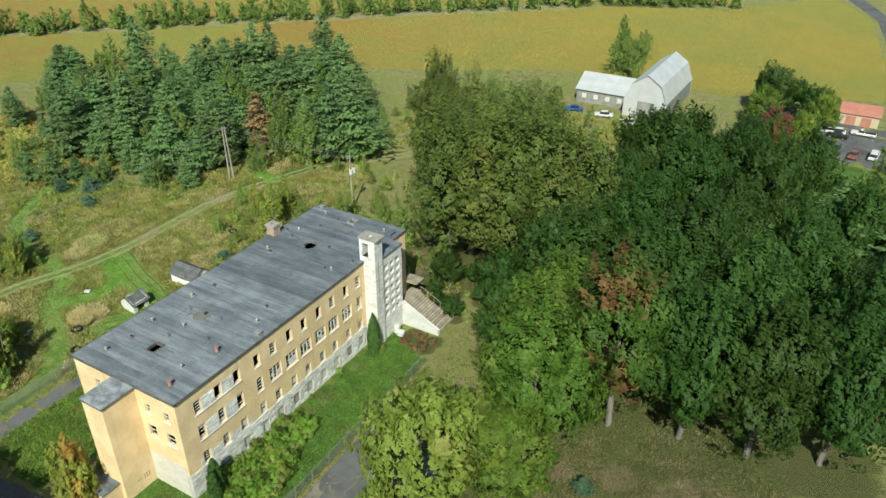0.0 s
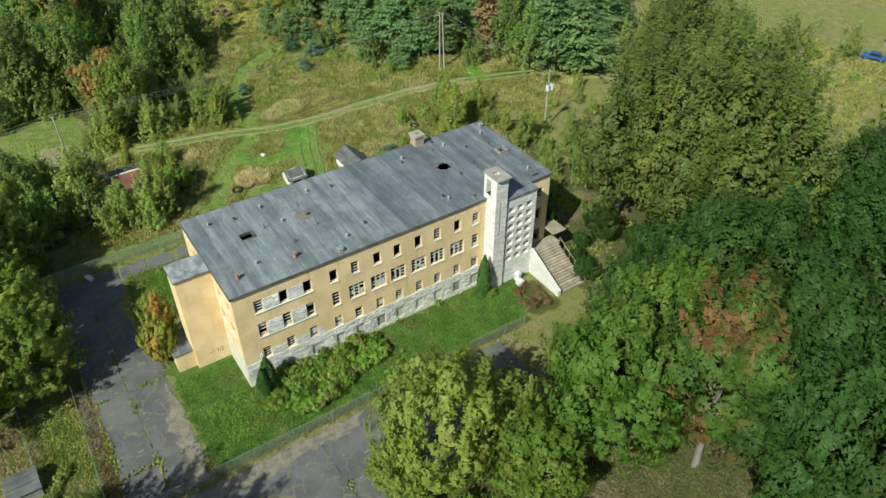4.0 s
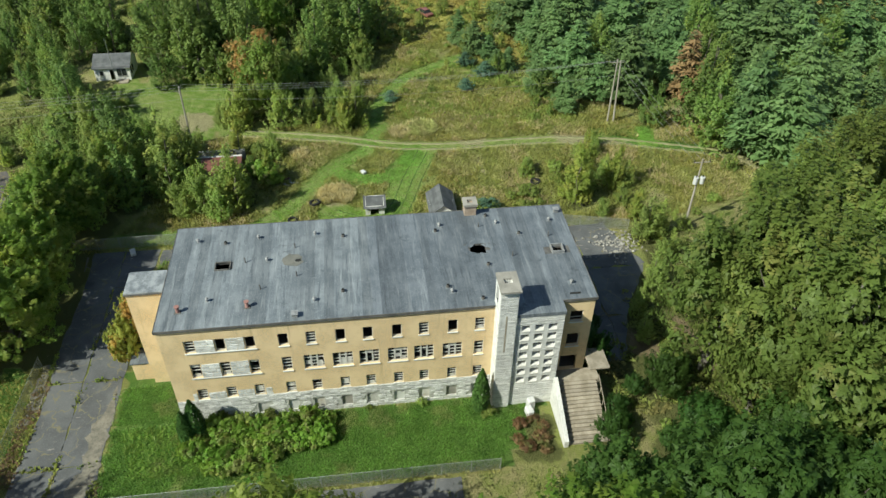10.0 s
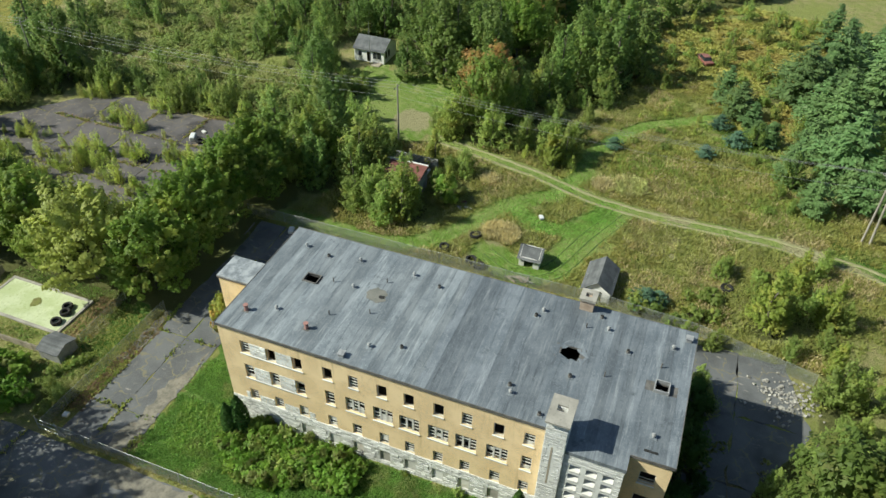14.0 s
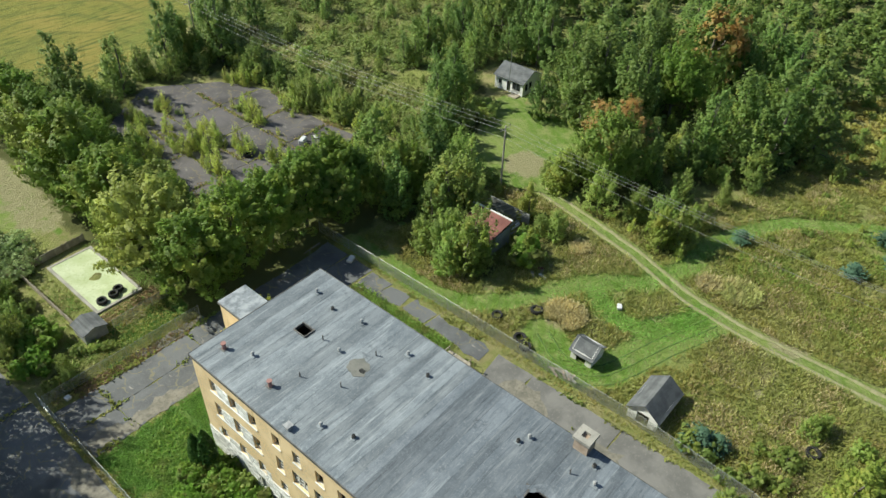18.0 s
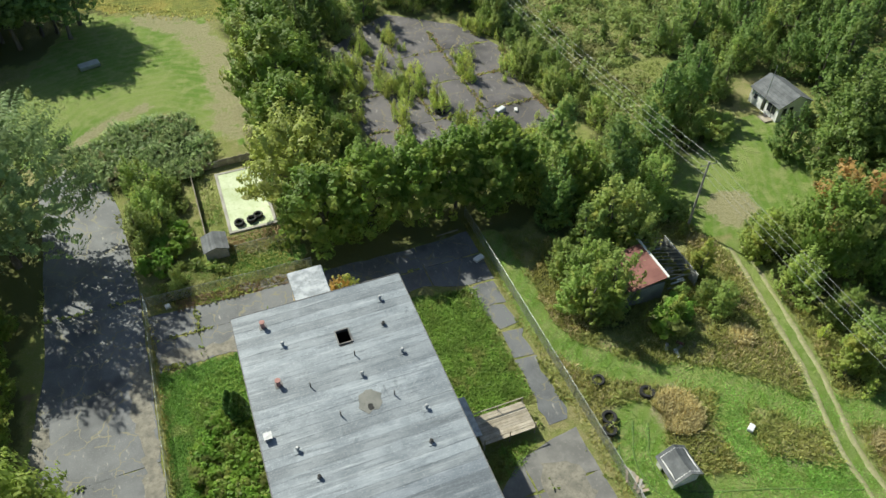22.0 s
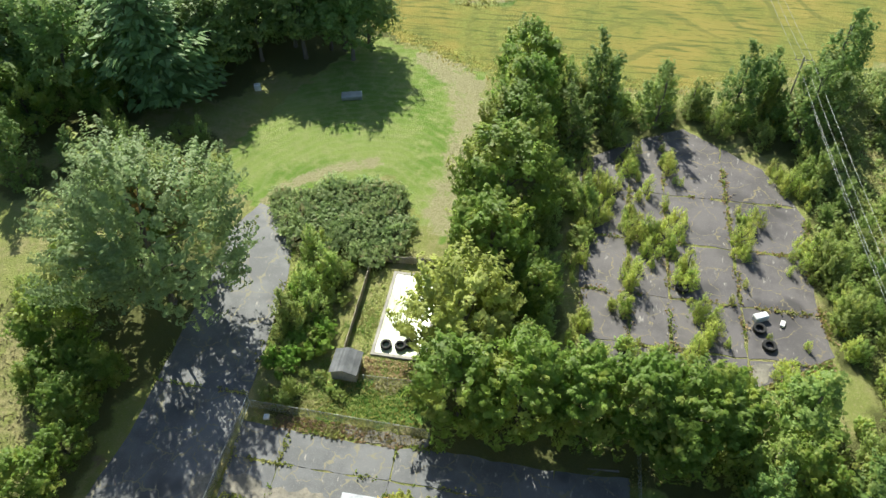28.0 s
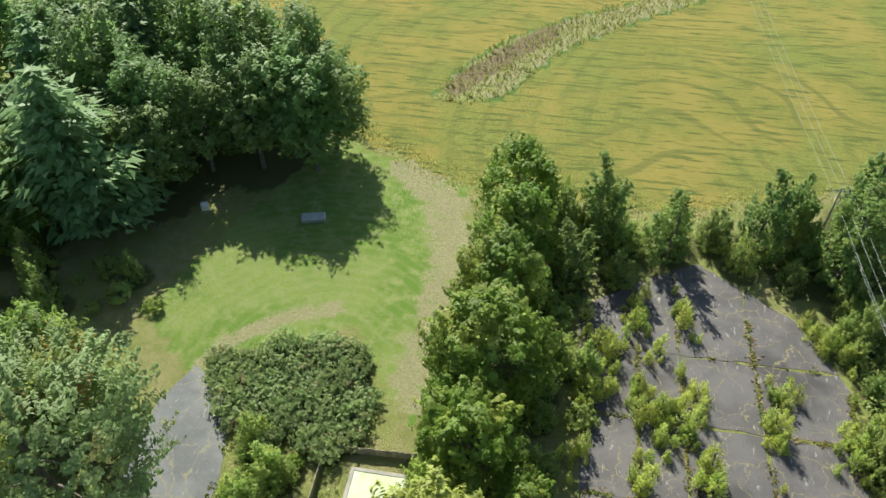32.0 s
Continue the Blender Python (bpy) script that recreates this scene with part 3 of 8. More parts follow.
def plates(name, poly, xs, ys, gap, z, material, parent, rag=0.15, seed=1):
    """Paving cut into plates with open joints."""
    k = 0
    for x0, x1 in zip(xs, xs[1:]):
        for y0, y1 in zip(ys, ys[1:]):
            p = clip(poly, x0 + gap / 2, x1 - gap / 2, y0 + gap / 2, y1 - gap / 2)
            area = abs(sum(a[0] * b[1] - a[1] * b[0] for a, b in zip(p, p[1:] + p[:1]))) / 2 if p else 0
            if area > 1.5:
                k += 1
                slab(name, p, -0.2, z, material, parent, rag=rag, seed=seed * 100 + k)


def inside(poly, xs, ys):
    """Which of the points lie in the polygon."""
    hit = np.zeros(xs.shape, bool)
    for (ax, ay), (bx, by) in zip(poly, poly[1:] + poly[:1]):
        cross = ((ay > ys) != (by > ys)) & (xs < (bx - ax) * (ys - ay) / (by - ay + 1e-9) + ax)
        hit ^= cross
    return hit


def near_line(line, xs, ys):
    d = np.full(xs.shape, 1e9)
    for (ax, ay), (bx, by) in zip(line, line[1:]):
        ux, uy = bx - ax, by - ay
        f = np.clip(((xs - ax) * ux + (ys - ay) * uy) / (ux * ux + uy * uy), 0, 1)
        d = np.minimum(d, np.hypot(xs - ax - f * ux, ys - ay - f * uy))
    return d


def panel(name, us, vs, holes, at, depth, material, parent, label=""):
    """A wall or slab with openings right through it. at(u, v, d) gives the place of a point d behind the face."""
    us = sorted({*us, *(h[0] for h in holes), *(h[1] for h in holes)})
    vs = sorted({*vs, *(h[2] for h in holes), *(h[3] for h in holes)})
    solid = [[not any(h[0] <= (a + b) / 2 <= h[1] and h[2] <= (c + d) / 2 <= h[3] for h in holes) for c, d in zip(vs, vs[1:])] for a, b in zip(us, us[1:])]
    verts, faces, seen = [], [], {}

    def vert(i, j, back):
        key = (i, j, back)
        if key not in seen:
            seen[key] = len(verts)
            verts.append(at(us[i], vs[j], depth if back else 0.0))
        return seen[key]

    nu, nv = len(us) - 1, len(vs) - 1
    for i in range(nu):
        for j in range(nv):
            if not solid[i][j]:
                continue
            faces.append([vert(i, j, 0), vert(i + 1, j, 0), vert(i + 1, j + 1, 0), vert(i, j + 1, 0)])
            faces.append([vert(i, j, 1), vert(i, j + 1, 1), vert(i + 1, j + 1, 1), vert(i + 1, j, 1)])
            for di, dj, a, b in ((-1, 0, (i, j), (i, j + 1)), (1, 0, (i + 1, j + 1), (i + 1, j)), (0, -1, (i + 1, j), (i, j)), (0, 1, (i, j + 1), (i + 1, j + 1))):
                p, q = i + di, j + dj
                if not (0 <= p < nu and 0 <= q < nv and solid[p][q]):
                    faces.append([vert(*a, 0), vert(*b, 0), vert(*b, 1), vert(*a, 1)][::-1])
    bm = bmesh.new()
    vv = [bm.verts.new(v) for v in verts]
    for f in faces:
        bm.faces.new([vv[k] for k in f])
    bmesh.ops.recalc_face_normals(bm, faces=bm.faces)
    return part(name, bm, material, parent, label)


# ---- trees ----
def leaf_mesh(name, pts, nrm, length, width, rng, way=None):
    """Pointed leaves or sprays, each a small blade."""
    n = len(pts)
    nrm = nrm / (np.linalg.norm(nrm, axis=1, keepdims=True) + 1e-9)
    ref = rng.normal(size=(n, 3)) if way is None else way + rng.normal(scale=0.3, size=(n, 3))
    u = ref - (ref * nrm).sum(1, keepdims=True) * nrm
    u /= np.linalg.norm(u, axis=1, keepdims=True) + 1e-9
    v = np.cross(nrm, u)
    size = rng.uniform(0.65, 1.35, (n, 1))
    a, b = u * length * size / 2, v * width * size / 2
    lift = nrm * width * size * 0.22
    co = np.stack([pts - a * 0.7 - b, pts + a + lift, pts - a * 0.7 + b], axis=1).reshape(-1, 3)
    me = bpy.data.meshes.new(name)
    me.vertices.add(3 * n)
    me.vertices.foreach_set("co", co.astype(np.float32).ravel())
    me.loops.add(3 * n)
    me.loops.foreach_set("vertex_index", np.arange(3 * n, dtype=np.int32))
    me.polygons.add(n)
    me.polygons.foreach_set("loop_start", np.arange(0, 3 * n, 3, dtype=np.int32))
    me.update(calc_edges=True)
    return me


def limb_mesh(name, limbs, sides=6):
    """Tapered limbs: each a list of (place, radius)."""
    verts, faces = [], []
    for line in limbs:
        first = len(verts)
        for k, (p, r) in enumerate(line):
            d = (Vector(line[min(k + 1, len(line) - 1)][0]) - Vector(line[max(k - 1, 0)][0])).normalized()
            q = d.to_track_quat("Z", "Y")
            for s in range(sides):
                w = 2 * math.pi * s / sides
                verts.append(tuple(Vector(p) + q @ Vector((r * math.cos(w), r * math.sin(w), 0))))
        for k in range(len(line) - 1):
            for s in range(sides):
                a, b = first + k * sides + s, first + k * sides + (s + 1) % sides
                faces.append((a, b, b + sides, a + sides))
    me = bpy.data.meshes.new(name)
    me.from_pydata(verts, [], faces)
    me.polygons.foreach_set("use_smooth", [True] * len(me.polygons))
    return me


def sprays(rng, clumps, per, centre, radii, lump, length, width, up, taper, flat=0.8):
    """Leafy shoots over a lumpy crown: places, facings and the shoots' directions, and the middles of the main lumps."""
    d = rng.normal(size=(int(clumps * 1.35), 3))
    d /= np.linalg.norm(d, axis=1, keepdims=True)
    d = d[d[:, 2] > rng.uniform(-0.95, -0.35, len(d))][:clumps]
    n = len(d)
    bump = rng.normal(size=(26, 3))
    bump /= np.linalg.norm(bump, axis=1, keepdims=True)
    near = np.exp((d @ bump.T - 1) / 0.07).max(axis=1)
    depth = rng.uniform(0.2, 1.0, n) ** 0.25
    r = (1 - lump + lump * 1.35 * near) * depth
    low = np.where(d[:, 2:] < 0, np.array([[1, 1, 0.85]]), np.array([[1, 1, 1.0]]))
    c = d * np.array(radii) * low * r[:, None]
    c[:, :2] *= (1 - taper * np.clip(c[:, 2:] / radii[2], -1, 1))
    c += np.array(centre)
    axis = d * np.array([1, 1, 0.7]) + np.array([0, 0, up]) + rng.normal(scale=0.24, size=(n, 3))
    axis /= np.linalg.norm(axis, axis=1, keepdims=True)
    k = np.repeat(np.arange(n), per)
    s = rng.uniform(-0.55, 0.55, len(k))
    side = rng.normal(size=(len(k), 3))
    side -= (side * axis[k]).sum(1, keepdims=True) * axis[k]
    side /= np.linalg.norm(side, axis=1, keepdims=True)
    size = rng.uniform(0.7, 1.3, n)[k]
    pts = c[k] + axis[k] * (s * length * size)[:, None] + side * (width * size * (0.75 - np.abs(s + 0.25) * 0.85))[:, None]
    lobe = np.array(centre) + bump[(d @ bump.T).argmax(axis=1)] * np.array(radii) * 0.62
    out = c - lobe
    out /= np.linalg.norm(out, axis=1, keepdims=True) + 1e-9
    nrm = out[k] * 0.75 + d[k] * 0.35 + side * 0.4 + np.array([0, 0, 0.25 + 0.35 * flat]) + rng.normal(scale=0.18, size=(len(k), 3))
    mids = np.array(centre) + bump * np.array(radii) * 0.72
    return pts, nrm, axis[k] + side * 0.6, mids


def leaders(rng, clumps, per, height, rad, length, width, up, count):
    """Several pointed leafy stems side by side, leafy down to the ground."""
    out = []
    for k in range(count):
        w = 2 * math.pi * (k + rng.uniform(0, 0.8)) / count
        off = rad * (rng.uniform(0.25, 0.6) if k else 0.08)
        hk = height * (1.0 if k == 0 else rng.uniform(0.55, 0.92))
        rk = rad * rng.uniform(0.5, 0.72)
        n = max(8, clumps // count)
        u = rng.uniform(0.02, 1.0, n) ** 0.9
        a = rng.uniform(0, 2 * math.pi, n)
        r = rk * (1 - u) ** 0.62 * np.minimum(1.0, 0.55 + u * 2.5) * rng.uniform(0.35, 1.12, n) ** 0.6
        c = np.stack([off * math.cos(w) + r * np.cos(a), off * math.sin(w) + r * np.sin(a), u * (hk - 0.3 * length)], 1)
        d = np.stack([np.cos(a) + 0.6 * math.cos(w), np.sin(a) + 0.6 * math.sin(w), 0.25 + 0.6 * u], 1)
        out.append((c, d / np.linalg.norm(d, axis=1, keepdims=True)))
    c, d = np.concatenate([o[0] for o in out]), np.concatenate([o[1] for o in out])
    n = len(c)
    axis = d * np.array([1, 1, 0.5]) + np.array([0, 0, up]) + rng.normal(scale=0.22, size=(n, 3))
    axis /= np.linalg.norm(axis, axis=1, keepdims=True)
    k = np.repeat(np.arange(n), per)
    s = rng.uniform(-0.55, 0.55, len(k))
    side = rng.normal(size=(len(k), 3))
    side -= (side * axis[k]).sum(1, keepdims=True) * axis[k]
    side /= np.linalg.norm(side, axis=1, keepdims=True)
    size = rng.uniform(0.7, 1.3, n)[k]
    pts = c[k] + axis[k] * (s * length * size)[:, None] + side * (width * size * (0.75 - np.abs(s + 0.25) * 0.85))[:, None]
    nrm = side * 0.45 + d[k] * 0.45 + np.array([0, 0, 0.65]) + rng.normal(scale=0.2, size=(len(k), 3))
    return pts, nrm, axis[k] + side * 0.6, c[rng.permutation(n)[:22]]


STEMS = {"alder": 5, "wood": 4, "far": 3, "birch": 4, "yellow": 4}


def spread_limbs(rng, height, bare, r0, mids, n=9, lean=0.3):
    trunk = [((0, 0, -0.4), r0 * 1.35), ((0, 0, 0.5), r0)]
    x = y = 0.0
    for k in range(1, 5):
        x, y = x + rng.uniform(-lean, lean), y + rng.uniform(-lean, lean)
        trunk.append(((x, y, 0.5 + (height * 0.82 - 0.5) * k / 4), r0 * (1 - 0.2 * k)))
    limbs = [trunk]
    for m in mids[rng.permutation(len(mids))[:n]]:
        z = max(bare, m[2] * rng.uniform(0.45, 0.65))
        f = z / (height * 0.82)
        s = np.array([x * f, y * f, z])
        half = s + (m - s) * 0.5 + np.array([0, 0, 0.3])
        limbs.append([(tuple(s), r0 * 0.42), (tuple(half), r0 * 0.26), (tuple(m), r0 * 0.08)])
    return limbs


SHAPES = {
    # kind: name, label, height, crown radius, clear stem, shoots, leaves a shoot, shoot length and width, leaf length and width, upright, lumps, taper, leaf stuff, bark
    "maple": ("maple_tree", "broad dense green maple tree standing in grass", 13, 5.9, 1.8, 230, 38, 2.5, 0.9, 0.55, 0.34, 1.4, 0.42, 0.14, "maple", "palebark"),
    "highmaple": ("maple_tree", "tall dense green maple tree in a grove", 22, 6.8, 1.9, 560, 34, 2.4, 0.85, 0.58, 0.33, 1.4, 0.36, 0.16, "maple", "palebark"),
    "highbright": ("maple_tree", "tall bright green maple tree beside a glade", 21, 7.0, 2.0, 600, 34, 2.2, 0.8, 0.54, 0.31, 1.4, 0.36, 0.16, "willow", "palebark"),
    "bright": ("maple_tree", "broad yellow green maple tree below the building", 13, 5.9, 0.8, 240, 38, 2.3, 0.85, 0.52, 0.32, 1.4, 0.42, 0.14, "willow", "palebark"),
    "redmaple": ("maple_tree", "maple tree turning rust red among green maples", 23.5, 6.0, 3.0, 480, 36, 2.2, 0.8, 0.52, 0.31, 1.4, 0.38, 0.16, "redmaple", "palebark"),
    "orange": ("maple_tree", "maple tree with an orange turning crown in rough meadow", 10, 4.2, 1.2, 260, 20, 1.4, 0.55, 0.5, 0.32, 0.9, 0.3, 0.1, "orange", "bark"),
    "autumn": ("bush", "yellow and orange autumn bush beside a brick wall", 4.4, 1.7, 0.0, 110, 20, 0.8, 0.34, 0.34, 0.22, 0.9, 0.3, 0.1, "autumn", "bark"),
    "burgundy": ("ornamental_tree", "burgundy leaved tree among green trees", 10, 4.4, 1.5, 200, 18, 1.5, 0.6, 0.62, 0.4, 0.6, 0.35, 0.1, "burgundy", "bark"),
    "lime": ("ash_tree", "light green leafy tree with feathery shoots", 10, 4.6, 0.5, 420, 30, 1.5, 0.55, 0.36, 0.22, 1.3, 0.32, 0.14, "lime", "bark"),
    "pale": ("ash_tree", "pale yellow green leafy tree beside the pool", 10, 4.6, 0.4, 260, 38, 1.6, 0.58, 0.42, 0.26, 1.2, 0.36, 0.12, "paleleaf", "bark"),
    "poplar": ("poplar_tree", "tall grey green poplar with open crown and bare limbs", 27, 6.4, 0.8, 700, 24, 1.9, 0.85, 0.52, 0.36, 0.9, 0.5, 0.2, "poplar", "palebark"),
    "silver": ("silver_maple_tree", "large silvery green maple beside the driveway", 20, 8.2, 0.8, 1000, 40, 1.9, 0.5, 0.34, 0.2, 1.0, 0.36, 0.12, "silver", "bark"),
    "dark": ("shade_tree", "dense green tree in a row", 12.5, 4.5, 0.2, 320, 42, 1.6, 0.66, 0.38, 0.27, 1.1, 0.24, 0.3, "rowleaf", "bark"),
    "tall": ("row_tree", "tall dark green tree in the lawn's edge row", 20, 5.6, 1.2, 440, 18, 1.9, 0.7, 0.6, 0.38, 0.4, 0.36, 0.14, "grove", "bark"),
    "alder": ("alder_tree", "small light green alder in a thicket", 7, 2.5, 0.0, 150, 24, 1.25, 0.42, 0.34, 0.17, 1.6, 0.36, 0.3, "alder", "bark"),
    "wood": ("broadleaf_tree", "green broadleaf tree in mixed woods", 11.5, 3.6, 0.6, 160, 22, 1.7, 0.55, 0.5, 0.27, 1.2, 0.38, 0.26, "woods", "bark"),
    "far": ("broadleaf_tree", "green broadleaf tree in distant woods", 10.5, 3.7, 0.4, 72, 10, 1.7, 0.75, 0.9, 0.58, 1.1, 0.38, 0.26, "woods", "bark"),
    "birch": ("birch_sapling", "feathery yellow green sapling", 5.2, 1.75, 0.0, 150, 13, 0.9, 0.24, 0.27, 0.12, 1.4, 0.55, 0.5, "birch", "bark"),
    "yellow": ("young_poplar_tree", "yellow green young poplar behind the building", 8, 1.75, 0.1, 200, 24, 1.1, 0.34, 0.3, 0.15, 1.6, 0.36, 0.3, "youngpoplar", "bark"),
    "bush": ("bush", "rounded green bush in rough grass", 2.2, 1.6, 0.0, 60, 14, 0.8, 0.34, 0.4, 0.26, 0.8, 0.34, 0.1, "alder", "bark"),
    "rustbush": ("bush", "rust brown withered bush beside stone stairs", 1.8, 1.6, 0.0, 70, 16, 0.7, 0.3, 0.34, 0.2, 0.6, 0.3, 0.1, "rustbush", "bark"),
    "sumac": ("bush", "bright green broad leaved weed clump by a wall", 2.3, 1.7, 0.0, 90, 16, 0.7, 0.36, 0.38, 0.28, 0.8, 0.3, 0.1, "knotweed", "bark"),
    "bramble": ("bramble_bush", "dense grey green bramble mound", 2.0, 1.9, 0.0, 100, 14, 0.7, 0.34, 0.32, 0.22, 0.6, 0.25, 0.1, "bramble", "bark"),
}
PROTO, FLOOR, FAR = {}, [], {}


def build_tree(kind, seed):
    rng = np.random.default_rng(seed * 77 + sum(map(ord, kind)))
    if kind in ("pine", "deadpine", "spruce", "cedar"):
        return build_conifer(kind, rng)
    name, label, h, rad, bare, clumps, per, ln, wd, leaf_l, leaf_w, up, lump, taper, leaf, bark = SHAPES[kind]
    e = base(name, 0, 0, 0, label, "bush" if "bush" in name else "tree")
    half = (h - bare) * 0.5
    if kind in STEMS:
        pts, nrm, way, mid = leaders(rng, clumps, per, h, rad * 1.15, ln, wd, up * 0.8, STEMS[kind])
    else:
        pts, nrm, way, mid = sprays(rng, clumps, per, (0, 0, bare + half * 0.95), (rad, rad, half), lump, ln, wd, up, taper, 0.4 if kind in ("maple", "bright", "redmaple", "lime", "highmaple", "highbright") else 0.8)
    pts[:, 2] = np.maximum(pts[:, 2], 0.12)
    r0 = 0.016 * h + 0.04
    put("trunk", limb_mesh("trunk", spread_limbs(rng, h, bare + 0.1 * h, r0, mid, 16 if kind == "poplar" else 6), 5 if h < 8 else 6), M[bark], e)
    put("crown", leaf_mesh("crown", pts, nrm, leaf_l, leaf_w, rng, way), M[leaf], e)
    return e


def build_conifer(kind, rng):
    h, reach, name, label = {"pine": (14.5, 5.3, "pine_tree", "tall full dark green white pine in a stand"), "deadpine": (13.0, 3.0, "pine_tree", "dying orange brown pine among green pines"),
                             "spruce": (4.0, 1.7, "spruce_tree", "small blue green spruce in the meadow"), "cedar": (4.4, 1.0, "cedar_shrub", "upright dark green cedar against the wall")}[kind]
    e = base(name, 0, 0, 0, label, "tree")
    P, Nn, Ww = [], [], []
    if kind == "cedar":
        m = 1500
        z = rng.uniform(0, 1, m) ** 0.8
        w = rng.uniform(0, 2 * math.pi, m)
        r = reach * np.sin(np.clip(z * 0.9 + 0.12, 0, 1) * math.pi) ** 0.6 * rng.uniform(0.75, 1.08, m) * (1.1 - 0.45 * z)
        P = np.stack([r * np.cos(w), r * np.sin(w), 0.1 + z * h], 1)
        Nn = np.stack([np.cos(w), np.sin(w), 0.2 * np.ones(m)], 1) + rng.normal(scale=0.4, size=(m, 3))
        ln, wd = 0.4, 0.2
    else:
        levels = 17 if kind != "spruce" else 12
        lop = rng.uniform(0.7, 1.2, 8)
        for k in range(levels):
            f = (k + rng.uniform(-0.35, 0.35)) / levels
            f = min(max(f, 0.0), 0.99)
            z = h * (0.08 + 0.9 * f)
            length = reach * (1 - f ** 1.75) * rng.uniform(0.7, 1.15) * (0.75 + f if f < 0.25 else 1.0) + 0.3
            arms = 8
            turn = rng.uniform(0, 6.28)
            for a in range(arms):
                w = turn + a * 2 * math.pi / arms + rng.uniform(-0.3, 0.3)
                reach_a = length * rng.uniform(0.55, 1.15) * lop[int(w / 6.2832 * 8) % 8]
                m = max(8, int(reach_a * 9))
                s = rng.uniform(0.12, 1.0, m) ** 0.8
                side = rng.normal(scale=0.2, size=m) * reach_a * (0.25 + 0.75 * s)
                up = 0.3 * s * reach_a - 0.025 * (s * reach_a) ** 2 + rng.normal(scale=0.14, size=m)
                P.append(np.stack([math.cos(w) * s * reach_a - math.sin(w) * side, math.sin(w) * s * reach_a + math.cos(w) * side, z + up], 1))
                Nn.append(np.stack([0.45 * math.cos(w) * np.ones(m), 0.45 * math.sin(w) * np.ones(m), np.ones(m)], 1) + rng.normal(scale=0.25, size=(m, 3)))
                Ww.append(np.tile([math.cos(w), math.sin(w), 0.25], (m, 1)))
        P, Nn, Ww = np.concatenate(P), np.concatenate(Nn), np.concatenate(Ww)
        ln, wd = (0.95, 0.46) if kind != "spruce" else (0.42, 0.24)
    put("trunk", limb_mesh("trunk", [[((0, 0, -0.4), 0.02 * h), ((0, 0, h * 0.5), 0.012 * h), ((0, 0, h * 0.97), 0.02)]]), M["bark"], e)
    put("crown", leaf_mesh("crown", P, Nn, ln, wd, rng, Ww if len(Ww) else None), M[kind], e)
    return e


VARIANTS = {"far": 4, "lime": 3, "highmaple": 4, "highbright": 2, "yellow": 2, "maple": 4, "pine": 4, "wood": 4, "alder": 4, "poplar": 4, "dark": 3, "tall": 3, "birch": 3, "bright": 3, "bush": 3, "sumac": 3, "bramble": 3}
tree_rng = random.Random(5)


def tree(kind, x, y, scale=1.0, tall=1.0, group="", z=0.0):
    """Plants one tree; those of one kind share a few shapes."""
    if kind == "far":
        FAR.setdefault(group, []).append((x, y, scale, tall, tree_rng.uniform(0, 6.28), tree_rng.randrange(4)))
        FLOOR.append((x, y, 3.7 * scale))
        return None
    key = (kind, tree_rng.randrange(VARIANTS.get(kind, 1)))
    turn = tree_rng.uniform(0, 360)
    if key not in PROTO:
        PROTO[key] = build_tree(*key)
        PROTO[key].matrix_basis = pose(x, y, z, 0, 0, turn) @ Matrix.Diagonal((scale, scale, scale * tall, 1))
        e = PROTO[key]
    else:
        e = copy_thing(PROTO[key], pose(x, y, z, 0, 0, turn) @ Matrix.Diagonal((scale, scale, scale * tall, 1)))
    if group:
        tagged(e, group=group)
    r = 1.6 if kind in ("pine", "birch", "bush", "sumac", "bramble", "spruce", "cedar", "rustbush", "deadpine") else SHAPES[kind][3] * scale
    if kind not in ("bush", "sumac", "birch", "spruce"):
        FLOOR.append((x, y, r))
    return e


def thicket(kinds, poly, gap, group, scales=(0.75, 1.2), seed=1, avoid=()):
    """Fills a stretch of the plan with trees of several kinds, no two closer than the gap."""
    rnd = random.Random(seed)
    xs, ys = [p[0] for p in poly], [p[1] for p in poly]
    done = []
    area = (max(xs) - min(xs)) * (max(ys) - min(ys))
    for _ in range(int(area / gap ** 2 * 6)):
        x, y = rnd.uniform(min(xs), max(xs)), rnd.uniform(min(ys), max(ys))
        if not inside(poly, np.array([x]), np.array([y]))[0]:
            continue
        if any((x - a) ** 2 + (y - b) ** 2 < gap ** 2 for a, b in done) or any((x - a) ** 2 + (y - b) ** 2 < r ** 2 for a, b, r in avoid):
            continue
        done.append((x, y))
        tree(rnd.choice(kinds), x, y, rnd.uniform(*scales), rnd.uniform(0.85, 1.15), group)


# maples and other trees south of the building, round the glade
for x, y, s in ((-8, 70, 0.98), (-0.5, 71, 0.98), (-14.5, 80, 1.04), (-28, 80.5, 0.95), (-5, 82, 1.05), (-26.5, 89, 0.85), (-24, 103, 0.82), (-20.5, 117, 0.92), (-14, 92, 0.98), (-33.5, 90, 0.72), (-11, 105, 0.88), (0, 95, 0.9), (7, 74, 0.95), (8, 86, 0.95), (-31, 112, 0.8), (-33, 100, 0.78), (-1, 108, 0.8), (6, 118, 0.8), (-9, 126, 0.85), (-16, 136, 0.85), (-4, 140, 0.75)):
    tree("highmaple", x, y, s, 1.0, "maples round the glade")
tree("highbright", -22.5, 60.5, 1.0, 1.0, "maples round the glade")
tree("highbright", -25, 70.5, 0.97, 1.0, "maples round the glade")
tree("highmaple", -33, 73.5, 0.62, 1.0, "maples round the glade")
tree("highbright", -21.5, 51, 0.72, 0.9, "maples round the glade")
